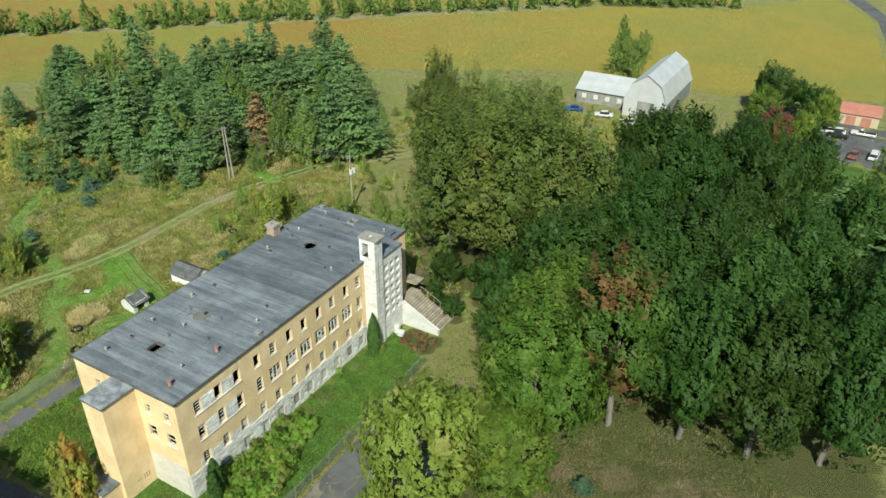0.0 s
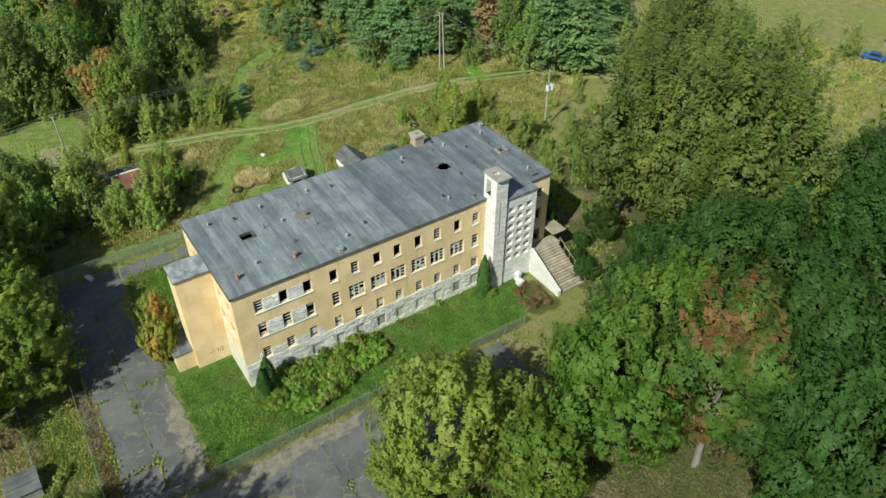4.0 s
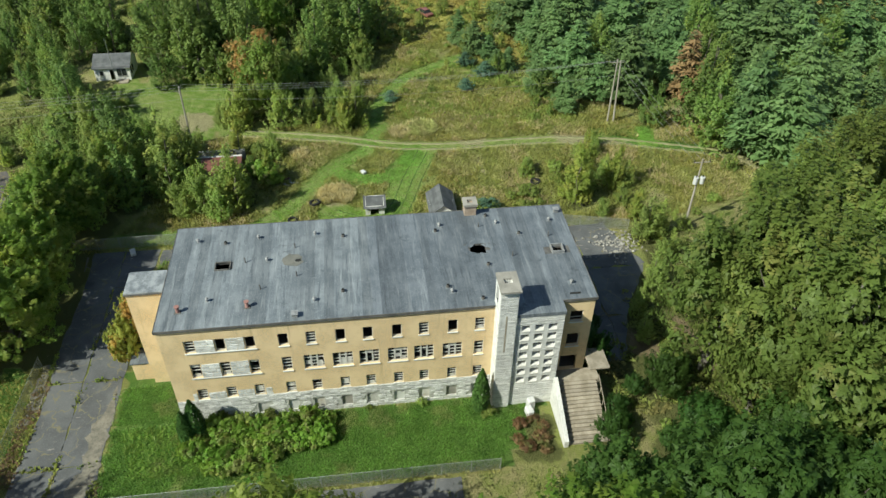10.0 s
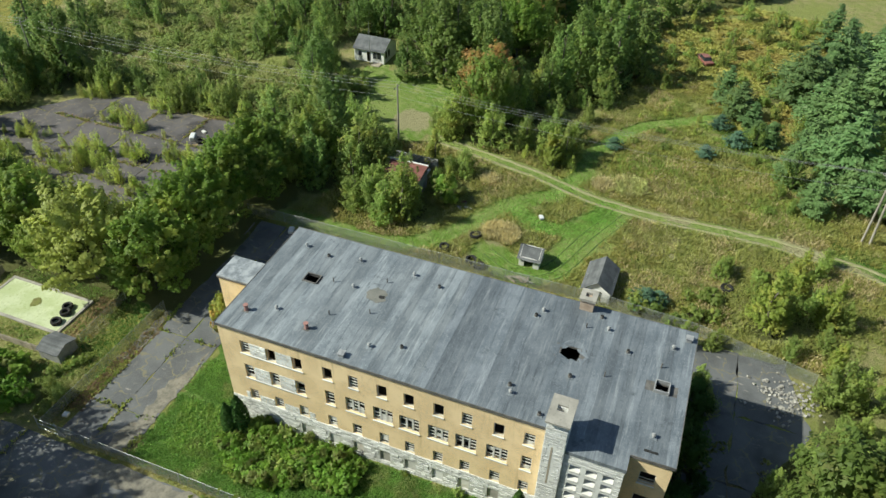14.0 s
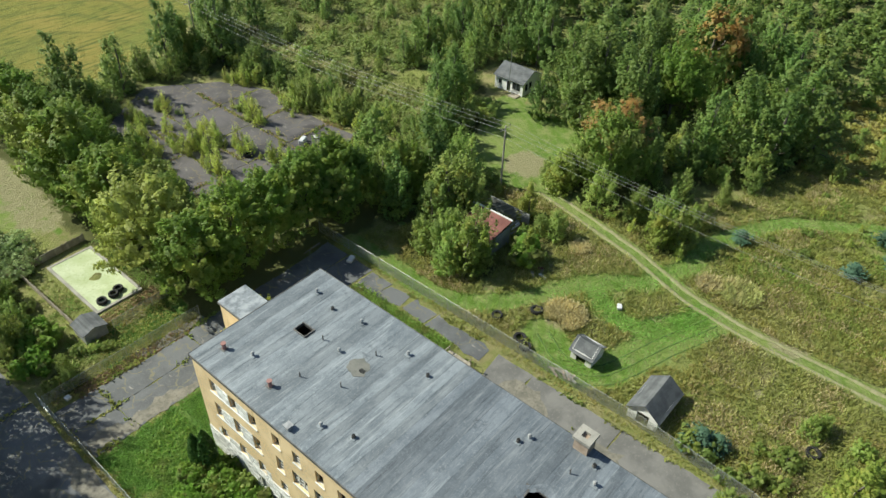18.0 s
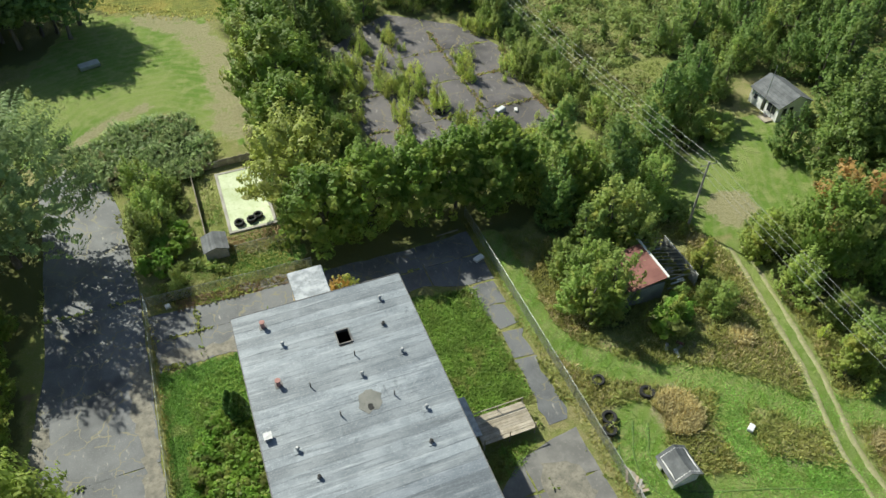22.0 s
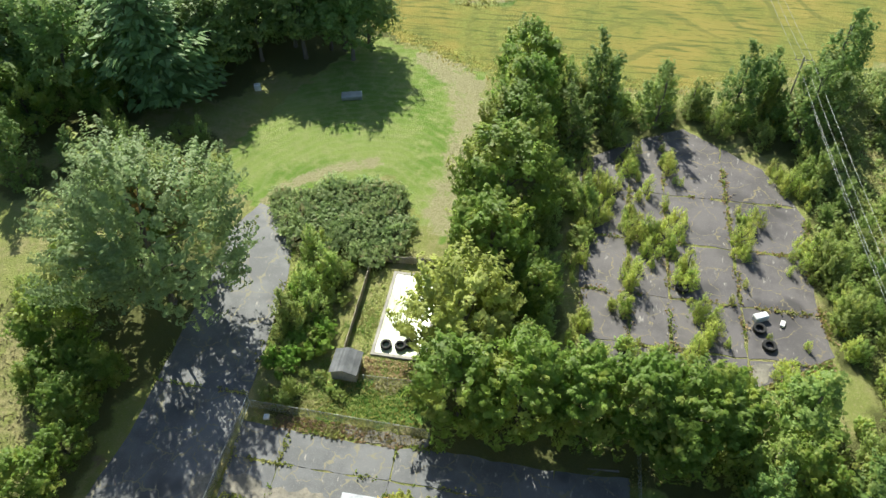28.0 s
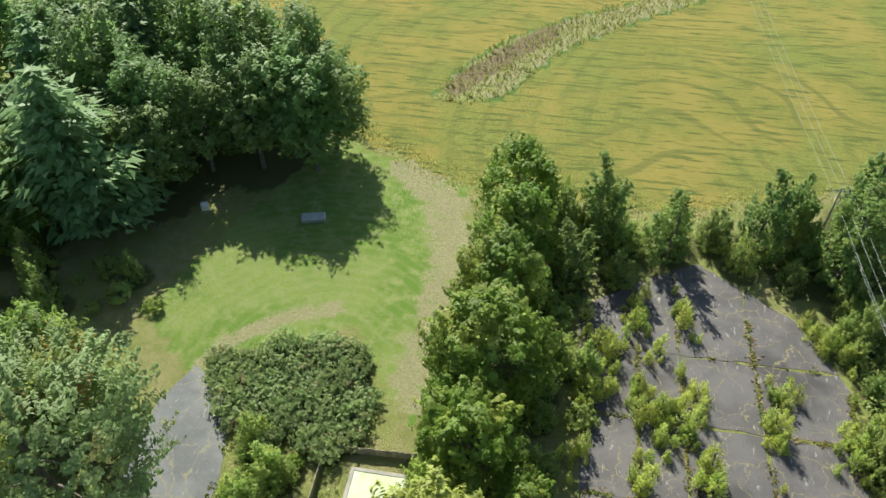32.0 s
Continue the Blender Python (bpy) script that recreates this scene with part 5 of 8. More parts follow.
FIELD_S = [(-37, -60), (-57, -49.5), (-85, -48.5), (-108, -57), (-145, -70), (-300, -140), (-900, -300), (-900, -1500), (200, -1500), (40, -140), (-22, -78)]
LAWNS = [[(-50.4, 27.2), (-50.4, 73), (-41.5, 67), (-41.5, 27.2)], [(-59, 27.2), (-59, 35), (-50, 35), (-50, 27.2)], [(-66, 26), (-76.5, 28), (-76.5, 44), (-66, 44)],
         [(-100, 92), (-106, 93), (-104, 108), (-96, 112)], [(-4, 130), (14, 125), (14, 172), (-8, 168)], [(-52, 12), (-60, 12), (-60, 17), (-48, 17)]]
COTTAGE_LAWN = [(-107, 18), (-112, 16.5), (-119, 15), (-126, 9), (-133, 12), (-131, 20), (-131, 27), (-125, 33), (-115, 31.5), (-107, 30)]
GREENWAYS = [[(-82.4, 21), (-82.6, 30.3), (-82.2, 35.6), (-83.7, 40.1), (-87.0, 43.6), (-91.3, 46.2), (-94.7, 47.8), (-97.8, 49.8), (-100.5, 52.9), (-102.1, 55.6)], [(-86.0, 50.1), (-83.9, 53.6), (-83.7, 56.5), (-85.7, 58.8), (-89.8, 60.3), (-94.3, 61.7), (-97.8, 63.2), (-101.4, 64.6)],
             [(-103.2, 55.2), (-108.7, 57.4), (-115.3, 57.6), (-122.0, 60.5), (-127.8, 64.0), (-136, 76)], [(-96.0, 59.5), (-98.5, 61.5), (-101, 63)], [(-96.6, 50.7), (-94.3, 53.7), (-93.8, 56.8), (-94.5, 60)], [(-100, 102), (-104, 102.5)]]
ISLAND = [(-47.4, -72), (-54.2, -70.2), (-60.3, -74), (-64, -82), (-69, -91), (-84, -106), (-97, -116), (-92, -121), (-75, -109), (-58, -94), (-51.6, -83)]
MOWN = [(-57.5, -9), (-53, -14), (-48, -22), (-40, -17), (-31, -12.5), (-22, -20), (-28, -38), (-36, -58), (-57, -49), (-60, -30)]
DRY = [((-90.0, 50.8), 2.6), ((-90.2, 48.9), 1.8), ((-90.8, 54.0), 1.8), ((-107.4, 61.6), 2.2), ((-108.5, 65.5), 2.6), ((-111.0, 69.5), 3.0), ((-102.2, 44.9), 1.5), ((-96.6, 45.2), 1.6), ((-98.0, 58.8), 1.6), ((-97.2, 70), 4.0), ((-104.5, 73), 2.5), ((-104, 90), 3.5), ((-98, 96), 3.5), ((-90, 112), 5.0), ((-87, 72), 3.5), ((-93, 78), 4.0), ((-106.5, 112), 5.0), ((-110, 139), 6.0), ((-76, 160), 10.0), ((-66, 165), 9.0), ((-60, 148), 8.0), ((-55, 12), 1.5), ((-106.5, 30.5), 1.6), ((-114.5, 27), 3.6), ((-55.5, -45), 2.5)]
BARE = [((-17.5, 58), 1.4), ((-19, 53), 1.3), ((-7, 59), 2.2), ((-10, 57), 1.5), ((-60, 82), 3.5), ((-56, 86), 3.0), ((-63, 79.5), 2.5), ((-12, 60.5), 3.2), ((-20, 57), 2.6), ((-5, 62), 3.0), ((-58, 91), 2.5), ((-53, 93), 2.5), ((-48, 89), 2.0), ((-44, 27), 1.2), ((-46, 17.5), 1.0), ((-30, 33), 1.5), ((-33.5, -14.5), 1.2), ((-151, 71), 3.0), ((-28.8, 25), 1.3), ((-58, 17.5), 1.5), ((-52, 92), 2.0)]
TRACK = [(-110.5, 33), (-109.3, 39), (-106.6, 51), (-103.4, 60), (-102.3, 68), (-102.6, 79), (-102.6, 86), (-101, 97), (-96, 112), (-84, 126), (-72, 150)]


def lay_ground():
    def spread(lo, hi, f0, f1, fine, mid):
        out = list(np.arange(f0, f1 + 0.01, fine))
        out = list(np.arange(lo, f0, mid)) + out + list(np.arange(f1 + mid, hi, mid))
        far = [150.0 * 1.6 ** k for k in range(8)]
        return np.array([lo - d for d in far[::-1]] + out + [hi + d for d in far])

    xs, ys = spread(-330, 90, -125, 20, 1.0, 3.0), spread(-190, 400, -60, 118, 1.0, 3.0)
    X, Y = np.meshgrid(xs, ys, indexing="ij")
    rng = np.random.default_rng(3)
    jx, jy = X + rng.normal(scale=0.25, size=X.shape), Y + rng.normal(scale=0.25, size=Y.shape)
    lawn = sum(inside(p, jx, jy) for p in LAWNS).astype(float)
    mown = (inside(MOWN, jx, jy) | inside(COTTAGE_LAWN, jx, jy)).astype(float)
    for line in GREENWAYS:
        mown = np.maximum(mown, np.clip(1.7 - near_line(line, X, Y) / (2.3 if line is GREENWAYS[1] else 1.5), 0, 1))
    mown = np.maximum(mown, 0.6 * np.clip(1.8 - near_line(TRACK[:8], X, Y) / 1.6, 0, 1))
    crop = (inside(FIELD_N, jx, jy) | inside(FIELD_FAR, jx, jy) | inside(FIELD_S, jx, jy) | inside(FIELD_E, jx, jy)).astype(float)
    dry, dirt, floor = np.zeros(X.shape), np.zeros(X.shape), np.zeros(X.shape)
    for (cx, cy), r in DRY:
        dry = np.maximum(dry, np.clip(1.5 - np.hypot(X - cx, Y - cy) / r, 0, 1))
    for (cx, cy), r in BARE:
        dirt = np.maximum(dirt, 0.7 * np.clip(1.4 - np.hypot(X - cx, Y - cy) / r, 0, 1))
    # each entry darkens the ground out to about its crown radius
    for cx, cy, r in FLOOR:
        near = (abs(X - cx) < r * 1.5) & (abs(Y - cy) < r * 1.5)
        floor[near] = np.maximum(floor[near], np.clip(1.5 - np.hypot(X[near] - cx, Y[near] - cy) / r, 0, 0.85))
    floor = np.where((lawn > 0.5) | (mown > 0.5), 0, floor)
    ditch = near_line([(-50, -74), (-56, -83), (-70, -100), (-86, -120)], X, Y)
    island = inside(ISLAND, jx, jy)
    crop = np.where(island, 0, crop)
    dry = np.where(island, np.maximum(dry, 0.5), dry)
    lawn = np.maximum(lawn, 0.75 * np.clip(1.5 - near_line(ISLAND + ISLAND[:1], X, Y) / 1.3, 0, 1))
    dry = np.maximum(dry, 0.62 * np.clip(1.2 - near_line([(-320, 78), (-258, 140), (-192, 209), (-110, 286)], X, Y) / 22, 0, 1))
    dry = np.maximum(dry, 0.7 * np.clip(1.4 - near_line([(-32.5, -14), (-36, -19), (-40, -22), (-45, -24)], X, Y) / 1.6, 0, 1))
    dry = np.maximum(dry, 0.66 * np.clip(1.5 - near_line([(-48, -52), (-54, -46), (-57, -38), (-57.5, -28), (-56.5, -14)], X, Y) / 3.6, 0, 1))
    dirt = np.maximum(dirt, np.clip(1.3 - near_line([(-51, -75), (-54.5, -81), (-59, -88), (-66, -98)], X, Y) / 2.6, 0, 1))
    Z = np.zeros(X.shape)
    rough = np.clip(1 - lawn - mown - crop, 0, 1) * np.clip((near_line(TRACK, X, Y) - 2.5) / 2, 0, 1)
    for line in GREENWAYS:
        rough *= np.clip((near_line(line, X, Y) - 3.5) / 2, 0, 1)
    for i in range(X.shape[0]):
        for j in range(X.shape[1]):
            if rough[i, j] > 0.3 and abs(X[i, j]) < 200 and abs(Y[i, j]) < 250:
                Z[i, j] = 0.16 * rough[i, j] * noise.noise((X[i, j] * 0.35, Y[i, j] * 0.35, 0.0))
    paved = inside([(-28, -13), (-41.5, -13), (-41.5, 19), (-81, 18.5), (-81, 92), (-50, 92), (-50, 77.5), (-42, 77.5), (-42, 62), (-28, 62)], X, Y) | inside([(-73, -31), (-89, -41), (-104, -31), (-104, 2), (-91, 9), (-73, 10)], X, Y)
    Z = np.where(paved, 0.0, Z)
    Z -= np.clip(1.4 - ditch / 2.2, 0, 1) * 0.3
    nx, ny = X.shape
    me = bpy.data.meshes.new("ground")
    idx = np.arange(nx * ny).reshape(nx, ny)
    quads = np.stack([idx[:-1, :-1], idx[1:, :-1], idx[1:, 1:], idx[:-1, 1:]], axis=-1).reshape(-1, 4)
    me.vertices.add(nx * ny)
    me.vertices.foreach_set("co", np.stack([X, Y, Z], -1).astype(np.float32).ravel())
    me.loops.add(quads.size)
    me.loops.foreach_set("vertex_index", quads.astype(np.int32).ravel())
    me.polygons.add(len(quads))
    me.polygons.foreach_set("loop_start", np.arange(0, quads.size, 4, dtype=np.int32))
    me.update(calc_edges=True)
    me.polygons.foreach_set("use_smooth", np.ones(len(quads), bool))
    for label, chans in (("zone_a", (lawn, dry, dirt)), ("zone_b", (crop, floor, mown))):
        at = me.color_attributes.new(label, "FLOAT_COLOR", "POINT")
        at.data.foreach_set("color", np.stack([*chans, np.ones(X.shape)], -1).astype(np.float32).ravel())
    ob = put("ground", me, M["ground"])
    tagged(ob, "rough meadow, lawn and yellow crop fields over flat land", "ground", kind="structure")


lay_ground()


# ---- paving and tracks ----
def ribbon(name, line, offset, width, z, material, parent, rag=0.15, seed=1, label=""):
    """A worn strip along a line."""
    rnd = random.Random(seed)
    pts = []
    for a, b in zip(line, line[1:]):
        n = max(1, int(math.dist(a, b) / 0.9))
        pts += [(a[0] + (b[0] - a[0]) * k / n, a[1] + (b[1] - a[1]) * k / n) for k in range(n)]
    pts.append(line[-1])
    sm = [pts[0]] + [tuple((pts[k - 1][i] + 2 * pts[k][i] + pts[k + 1][i]) / 4 for i in (0, 1)) for k in range(1, len(pts) - 1)] + [pts[-1]]
    verts, faces = [], []
    for k, p in enumerate(sm):
        a, b = sm[max(k - 1, 0)], sm[min(k + 1, len(sm) - 1)]
        d = Vector((b[0] - a[0], b[1] - a[1])).normalized()
        n = Vector((-d.y, d.x))
        w0, w1 = width / 2 * rnd.uniform(0.7, 1.25) + rnd.uniform(-rag, rag), width / 2 * rnd.uniform(0.7, 1.25)
        c = Vector(p) + n * offset
        zz = z
        for o, h in ((-w0, -0.12), (-w0 * 0.7, 0.0), (w1 * 0.7, 0.0), (w1, -0.12)):
            q = c + n * o
            verts.append((q.x, q.y, zz + h))
    for k in range(len(sm) - 1):
        for s in range(3):
            a = 4 * k + s
            faces.append((a, a + 1, a + 5, a + 4))
    return raw(name, verts, faces, material, parent, label, smooth=True)


drive = base("driveway", -36, 20, 0, "cracked grey asphalt driveway with weeds in its joints", "driveway", kind="structure")
DRIVE = [(-31.8, -13.2), (-35, -12.2), (-38, -8.5), (-39.6, -1), (-40.7, 14), (-40.9, 62), (-31, 62), (-29, 48), (-28.6, 35), (-30.4, 22), (-30.4, 5), (-29.8, -8)]
plates("asphalt_plate", DRIVE, (-45, -25), (-20, 15.5, 37.5, 70), 0.08, 0.045, M["asphalt"], drive, 0.1, 1)
yard = base("north_yard", -60, 23, 0, "cracked asphalt yard along the building's end", "pavement", kind="structure")
plates("asphalt_plate", [(-41.3, 18.6), (-56, 19.2), (-62, 18.6), (-72, 19), (-80.3, 18.5), (-80.2, 27), (-76.8, 27), (-72, 25.4), (-60, 26.8), (-41.7, 26.8)], (-90, -73, -57.5, -46.4, -40), (10, 22.6, 40), 0.12, 0.04, M["asphalt"], yard, 0.12, 2)
path = base("back_path", -78, 37, 0, "narrow asphalt path in broken slabs behind the building", "path", kind="structure")
plates("path_slab", [(-76.6, 27.3), (-79.8, 27.3), (-79.9, 35), (-79.6, 41), (-79.6, 47.4), (-77.2, 47.4), (-77.5, 40), (-77.7, 34.6)], (-81, -75), (27, 30.9, 34.6, 38.8, 47.8), 0.4, 0.04, M["asphalt"], path, 0.3, 3)
plates("yard_slab", [(-72.6, 49.6), (-79.6, 48.2), (-80, 76), (-66.4, 76), (-66.4, 52.5), (-70, 52)], (-81, -73, -66), (48, 53.2, 64.5, 76.2), 0.16, 0.045, M["yardconcrete"], path, 0.12, 4)
south_yard = base("south_yard", -65, 84, 0, "shaded old asphalt yard past the building's end", "pavement", kind="structure")
plates("asphalt_plate", [(-53, 77.6), (-79, 77.6), (-79.5, 88), (-70, 91), (-62, 86), (-54, 83)], (-80, -70, -61, -50), (77, 83, 95), 0.15, 0.03, M["asphalt"], south_yard, 0.25, 5)
lot = base("old_parking_lot", -88, -12, 0, "abandoned brown grey asphalt lot with seedlings in its joints", "parking lot", kind="structure")
LOT = [(-74.3, -8), (-73.6, -29), (-80, -34), (-88, -38.8), (-98.5, -31), (-102.8, -21.5), (-101.4, -12), (-102.2, 0.5), (-91.5, 7.6), (-78.2, 8.8), (-75.2, 6.4)]
plates("asphalt_plate", LOT, (-110, -93, -84.9, -80.2, -70), (-45, -23.6, -14.4, -5.2, 2.2, 12), 0.2, 0.045, M["lot"], lot, 0.2, 6)
track = base("dirt_track", -103, 68, 0, "two pale dirt wheel ruts through the meadow", "track", kind="structure")
ribbon("wheel_rut", TRACK, 0.85, 0.72, 0.05, M["dirt"], track, 0.12, 1)
ribbon("wheel_rut", TRACK, -0.85, 0.7, 0.05, M["dirt"], track, 0.12, 2)
for k, line in enumerate(GREENWAYS[1:2]):
    for side in (0.75, -0.75, -2.1):
        ribbon("wheel_rut", line, side, 0.26, 0.03, M["floorrut"], track, 0.06, 5 + k)
for k, (poly, seed) in enumerate((([(-41.9, 24.4), (-44.5, 24.3), (-46, 25.3), (-50, 24.8), (-53.5, 25.6), (-56.5, 26.6), (-48, 26.7), (-42, 26.6)], 3), ([(-40.6, 24), (-39, 25), (-38.4, 31), (-39.2, 36), (-39, 42), (-40.7, 43)], 9), ([(-74.5, 50.5), (-77.5, 51.5), (-78.5, 55), (-76, 57.5), (-73.2, 56)], 11), ([(-72, 60), (-76, 61.5), (-77, 66), (-73, 68), (-70, 65)], 12), ([(-91.2, 3.8), (-95.5, 2.6), (-94, 5.5), (-92, 6.9)], 13), ([(-29.8, 28), (-30.9, 30), (-30.4, 34), (-29.2, 37), (-28.9, 32)], 10), ([(-60.5, 17.4), (-56, 17.6), (-52, 17.5), (-52, 18.5), (-60, 18.9)], 5))):
    slab("sand_patch", poly, 0.0, 0.052 + 0.002 * k, M["sand"], yard, "pale drifted sand and gravel", 0.35, 0.7, seed)
road = base("country_road", 0, 350, 0, "grey country road past the far field", "road", kind="structure")
slab("road_surface", [(-40, 432), (-34, 436), (-8, 374), (6, 331), (16, 240), (11, 239), (0, 330), (-14, 370)], -0.1, 0.06, M["asphalt"], road)
farmyard = base("farm_yard", 4, 186, 0, "asphalt farm yard with parked cars", "pavement", kind="structure")
slab("yard_surface", [(-5, 173), (14, 171), (16, 202), (-2, 200), (-6, 186)], -0.1, 0.05, M["asphalt"], farmyard, rag=0.3)

# ---- the long yellow building ----
FX, BX, Y0, Y1, TOP = -50.7, -66.2, 34.3, 76.6, 13.25
hall = base("brick_building", (FX + BX) / 2, (Y0 + Y1) / 2, 0, "abandoned three storey yellow brick building with stone base", "building")
rb = random.Random(11)
BAYS = [37.0, 39.85, 42.65, 45.8, 48.45, 51.3, 53.95, 56.8, 59.45, 62.35, 65.05]
W = 0.98
top_row = [(c - W / 2, c + W / 2, 10.2, 11.85) for c in BAYS]
mid_row = [(c - (W if i < 4 or i == 10 else 2.0) / 2, c + (W if i < 4 or i == 10 else 2.0) / 2, 6.65, 8.6) for i, c in enumerate(BAYS)]
low_row = [(c - W / 2, c + W / 2, 3.38, 4.92) for c in BAYS]
cellar = [(c - 0.55, c + 0.55, 0.55, 2.1) for c in BAYS[2:]]


def facing_east(x):
    return lambda u, v, d: (x - d, u, v)


def facing_north(y):
    return lambda u, v, d: (u, y + d, v)


def facing_south(y):
    return lambda u, v, d: (u, y - d, v)


panel("front_wall", (Y0, 66.5), (3.3, TOP), top_row + mid_row + low_row, facing_east(FX), 0.4, M["brick"], hall)
panel("stone_base", (Y0, 66.5), (-0.6, 3.3), cellar, facing_east(FX + 0.05), 0.45, M["stonewall"], hall)
end_windows = [(74.25, 75.6, 10.2, 11.7), (74.25, 75.6, 6.65, 8.5), (73.9, 75.7, 3.1, 5.2)]
panel("end_wall", (73.1, Y1), (-0.6, TOP), end_windows, facing_east(FX), 0.4, M["brick"], hall)
north_windows = [(-52.7, -51.9, 10.3, 11.5), (-55.4, -54.7, 10.3, 11.5), (-53.0, -51.7, 7.0, 8.6), (-55.7, -54.5, 7.0, 8.6), (-52.7, -51.9, 3.6, 4.9), (-55.4, -54.7, 3.6, 4.9), (-63.2, -62.4, 10.2, 11.5), (-63.2, -62.4, 6.9, 8.5), (-63.2, -62.4, 3.6, 4.9)]
panel("north_wall", (BX, FX - 0.4), (4.4, TOP), [h for h in north_windows if h[2] > 4.4], facing_north(Y0), 0.4, M["brick"], hall)
panel("north_base", (BX, FX - 0.45), (-0.6, 4.4), [], facing_north(Y0 - 0.004), 0.4, M["whitewash"], hall)
panel("south_wall", (BX, FX - 0.4), (-0.6, TOP), [], facing_south(Y1), 0.4, M["brick"], hall)
panel("back_wall", (Y0 + 0.4, Y1 - 0.4), (-0.6, TOP), [], lambda u, v, d: (BX + d, u, v), 0.4, M["brick"], hall)
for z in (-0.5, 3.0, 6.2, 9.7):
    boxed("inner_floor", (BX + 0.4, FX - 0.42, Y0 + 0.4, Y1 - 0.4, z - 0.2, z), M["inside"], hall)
# unseen partition, added to keep the rooms behind the windows dark
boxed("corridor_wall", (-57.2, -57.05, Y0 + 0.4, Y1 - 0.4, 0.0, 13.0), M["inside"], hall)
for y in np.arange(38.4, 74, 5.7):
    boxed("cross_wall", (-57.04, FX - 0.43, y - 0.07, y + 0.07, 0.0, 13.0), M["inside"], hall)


def window(x, y0, y1, z0, z1, style, sill=True, rnd=rb):
    """One window set back in its opening: rim, sill, rails and what glass is left."""
    xr = x - 0.16
    bm = bmesh.new()
    t = 0.07
    box(bm, xr - 0.06, xr, y0, y0 + t, z0, z1)
    box(bm, xr - 0.06, xr, y1 - t, y1, z0, z1)
    box(bm, xr - 0.06, xr, y0 + t, y1 - t, z0, z0 + t)
    box(bm, xr - 0.06, xr, y0 + t, y1 - t, z1 - t, z1)
    w = part("window", bm, M["trim"], hall)
    if sill:
        boxed("sill", (x - 0.14, x + 0.09, y0 - 0.06, y1 + 0.06, z0 - 0.13, z0 - 0.005), M["tower"], w, bevel=0.015)
    cols = 3 if style == "triple" else 1
    if style == "open":
        if rnd.random() < 0.4:
            boxed("rail", (xr - 0.05, xr - 0.01, y0 + t, y1 - t, z0 + 0.5, z0 + 0.57), M["trim"], w)
        return w
    step = (y1 - y0 - 2 * t) / cols
    for c in range(cols):
        a = y0 + t + c * step
        if c:
            boxed("mullion", (xr - 0.07, xr + 0.02, a - 0.09, a + 0.09, z0 + t, z1 - t), M["trim"], w)
        rows = 4
        hgt = (z1 - z0 - 2 * t) / rows
        for r in range(rows):
            b = z0 + t + r * hgt
            if r and rnd.random() < 0.9:
                boxed("rail", (xr - 0.05, xr, a + (0.09 if c else 0), a + step - (0.09 if c < cols - 1 else 0), b - 0.045, b + 0.045), M["trim"], w)
            k = rnd.random()
            if k < 0.22:
                boxed("pane", (xr - 0.036, xr - 0.03, a + 0.095, a + step - 0.095, b + 0.05, b + hgt - 0.05), M["glass"], w)
            elif k < 0.45:
                boxed("board", (xr - 0.036, xr - 0.02, a + 0.095, a + step - 0.095, b + 0.05, b + hgt - 0.05), M["trim"], w, "pale boarded pane")
    return w


for i, (a, b, c, d) in enumerate(top_row):
    window(FX, a, b, c, d, "bars" if i in (0, 4, 8, 10) else "open")
for i, (a, b, c, d) in enumerate(mid_row):
    window(FX, a, b, c, d, "triple" if 4 <= i < 10 else "bars")
for a, b, c, d in low_row:
    window(FX, a, b, c, d, "bars")
for a, b, c, d in end_windows[:2]:
    window(FX, a, b, c, d, "open")
for i, (a, b, c, d) in enumerate(cellar):
    mat = (M["stonewall"], M["tower"], M["whitewash"], M["concrete"])[i % 4]
    boxed("blocked_window", (FX - 0.3, FX - 0.1, a + 0.004, b - 0.004, c + 0.004, d - 0.004), mat, hall, "bricked up cellar window")
for a, b, c, d in north_windows:
    if c > 4.4:
        bm = bmesh.new()
        y = Y0 + 0.15
        for p, q, r, s in ((a, a + 0.07, c, d), (b - 0.07, b, c, d), (a + 0.07, b - 0.07, c, c + 0.07), (a + 0.07, b - 0.07, d - 0.07, d), (a + 0.07, b - 0.07, (c + d) / 2 - 0.04, (c + d) / 2 + 0.04)):
            box(bm, p, q, y, y + 0.06, r, s)
        w = part("window", bm, M["trim"], hall)
        boxed("sill", (a - 0.06, b + 0.06, Y0 - 0.09, Y0 + 0.14, c - 0.13, c - 0.005), M["tower"], w)
# stone fillings between the first three windows, with one long sill
for z0, z1 in ((10.2, 11.85), (6.65, 8.6)):
    boxed("long_sill", (FX + 0.004, FX + 0.1, BAYS[0] - 0.6, BAYS[2] + 0.6, z0 - 0.14, z0 - 0.004), M["tower"], hall, bevel=0.015)

# annexe at the north end, with its low lean-to
bm = bmesh.new()
box(bm, -59.7, -56.6, 30.4, Y0 - 0.01, -0.6, 13.1)
annexe = part("stair_annexe", bm, M["brick"], hall)
boxed("annexe_roof", (-59.8, -56.5, 30.3, Y0 - 0.02, 13.1, 13.3), M["pale_felt"], annexe, bevel=0.03)
boxed("annexe_roof_rim", (-59.85, -56.45, 30.25, Y0 - 0.03, 12.98, 13.12), M["edge"], annexe)
boxed("lean_to", (-61.3, -57.2, 28.3, 30.39, -0.6, 2.5), M["brick"], annexe)
boxed("lean_to_roof", (-61.4, -57.1, 28.15, 30.38, 2.5, 2.62), M["membrane_dark"], annexe)

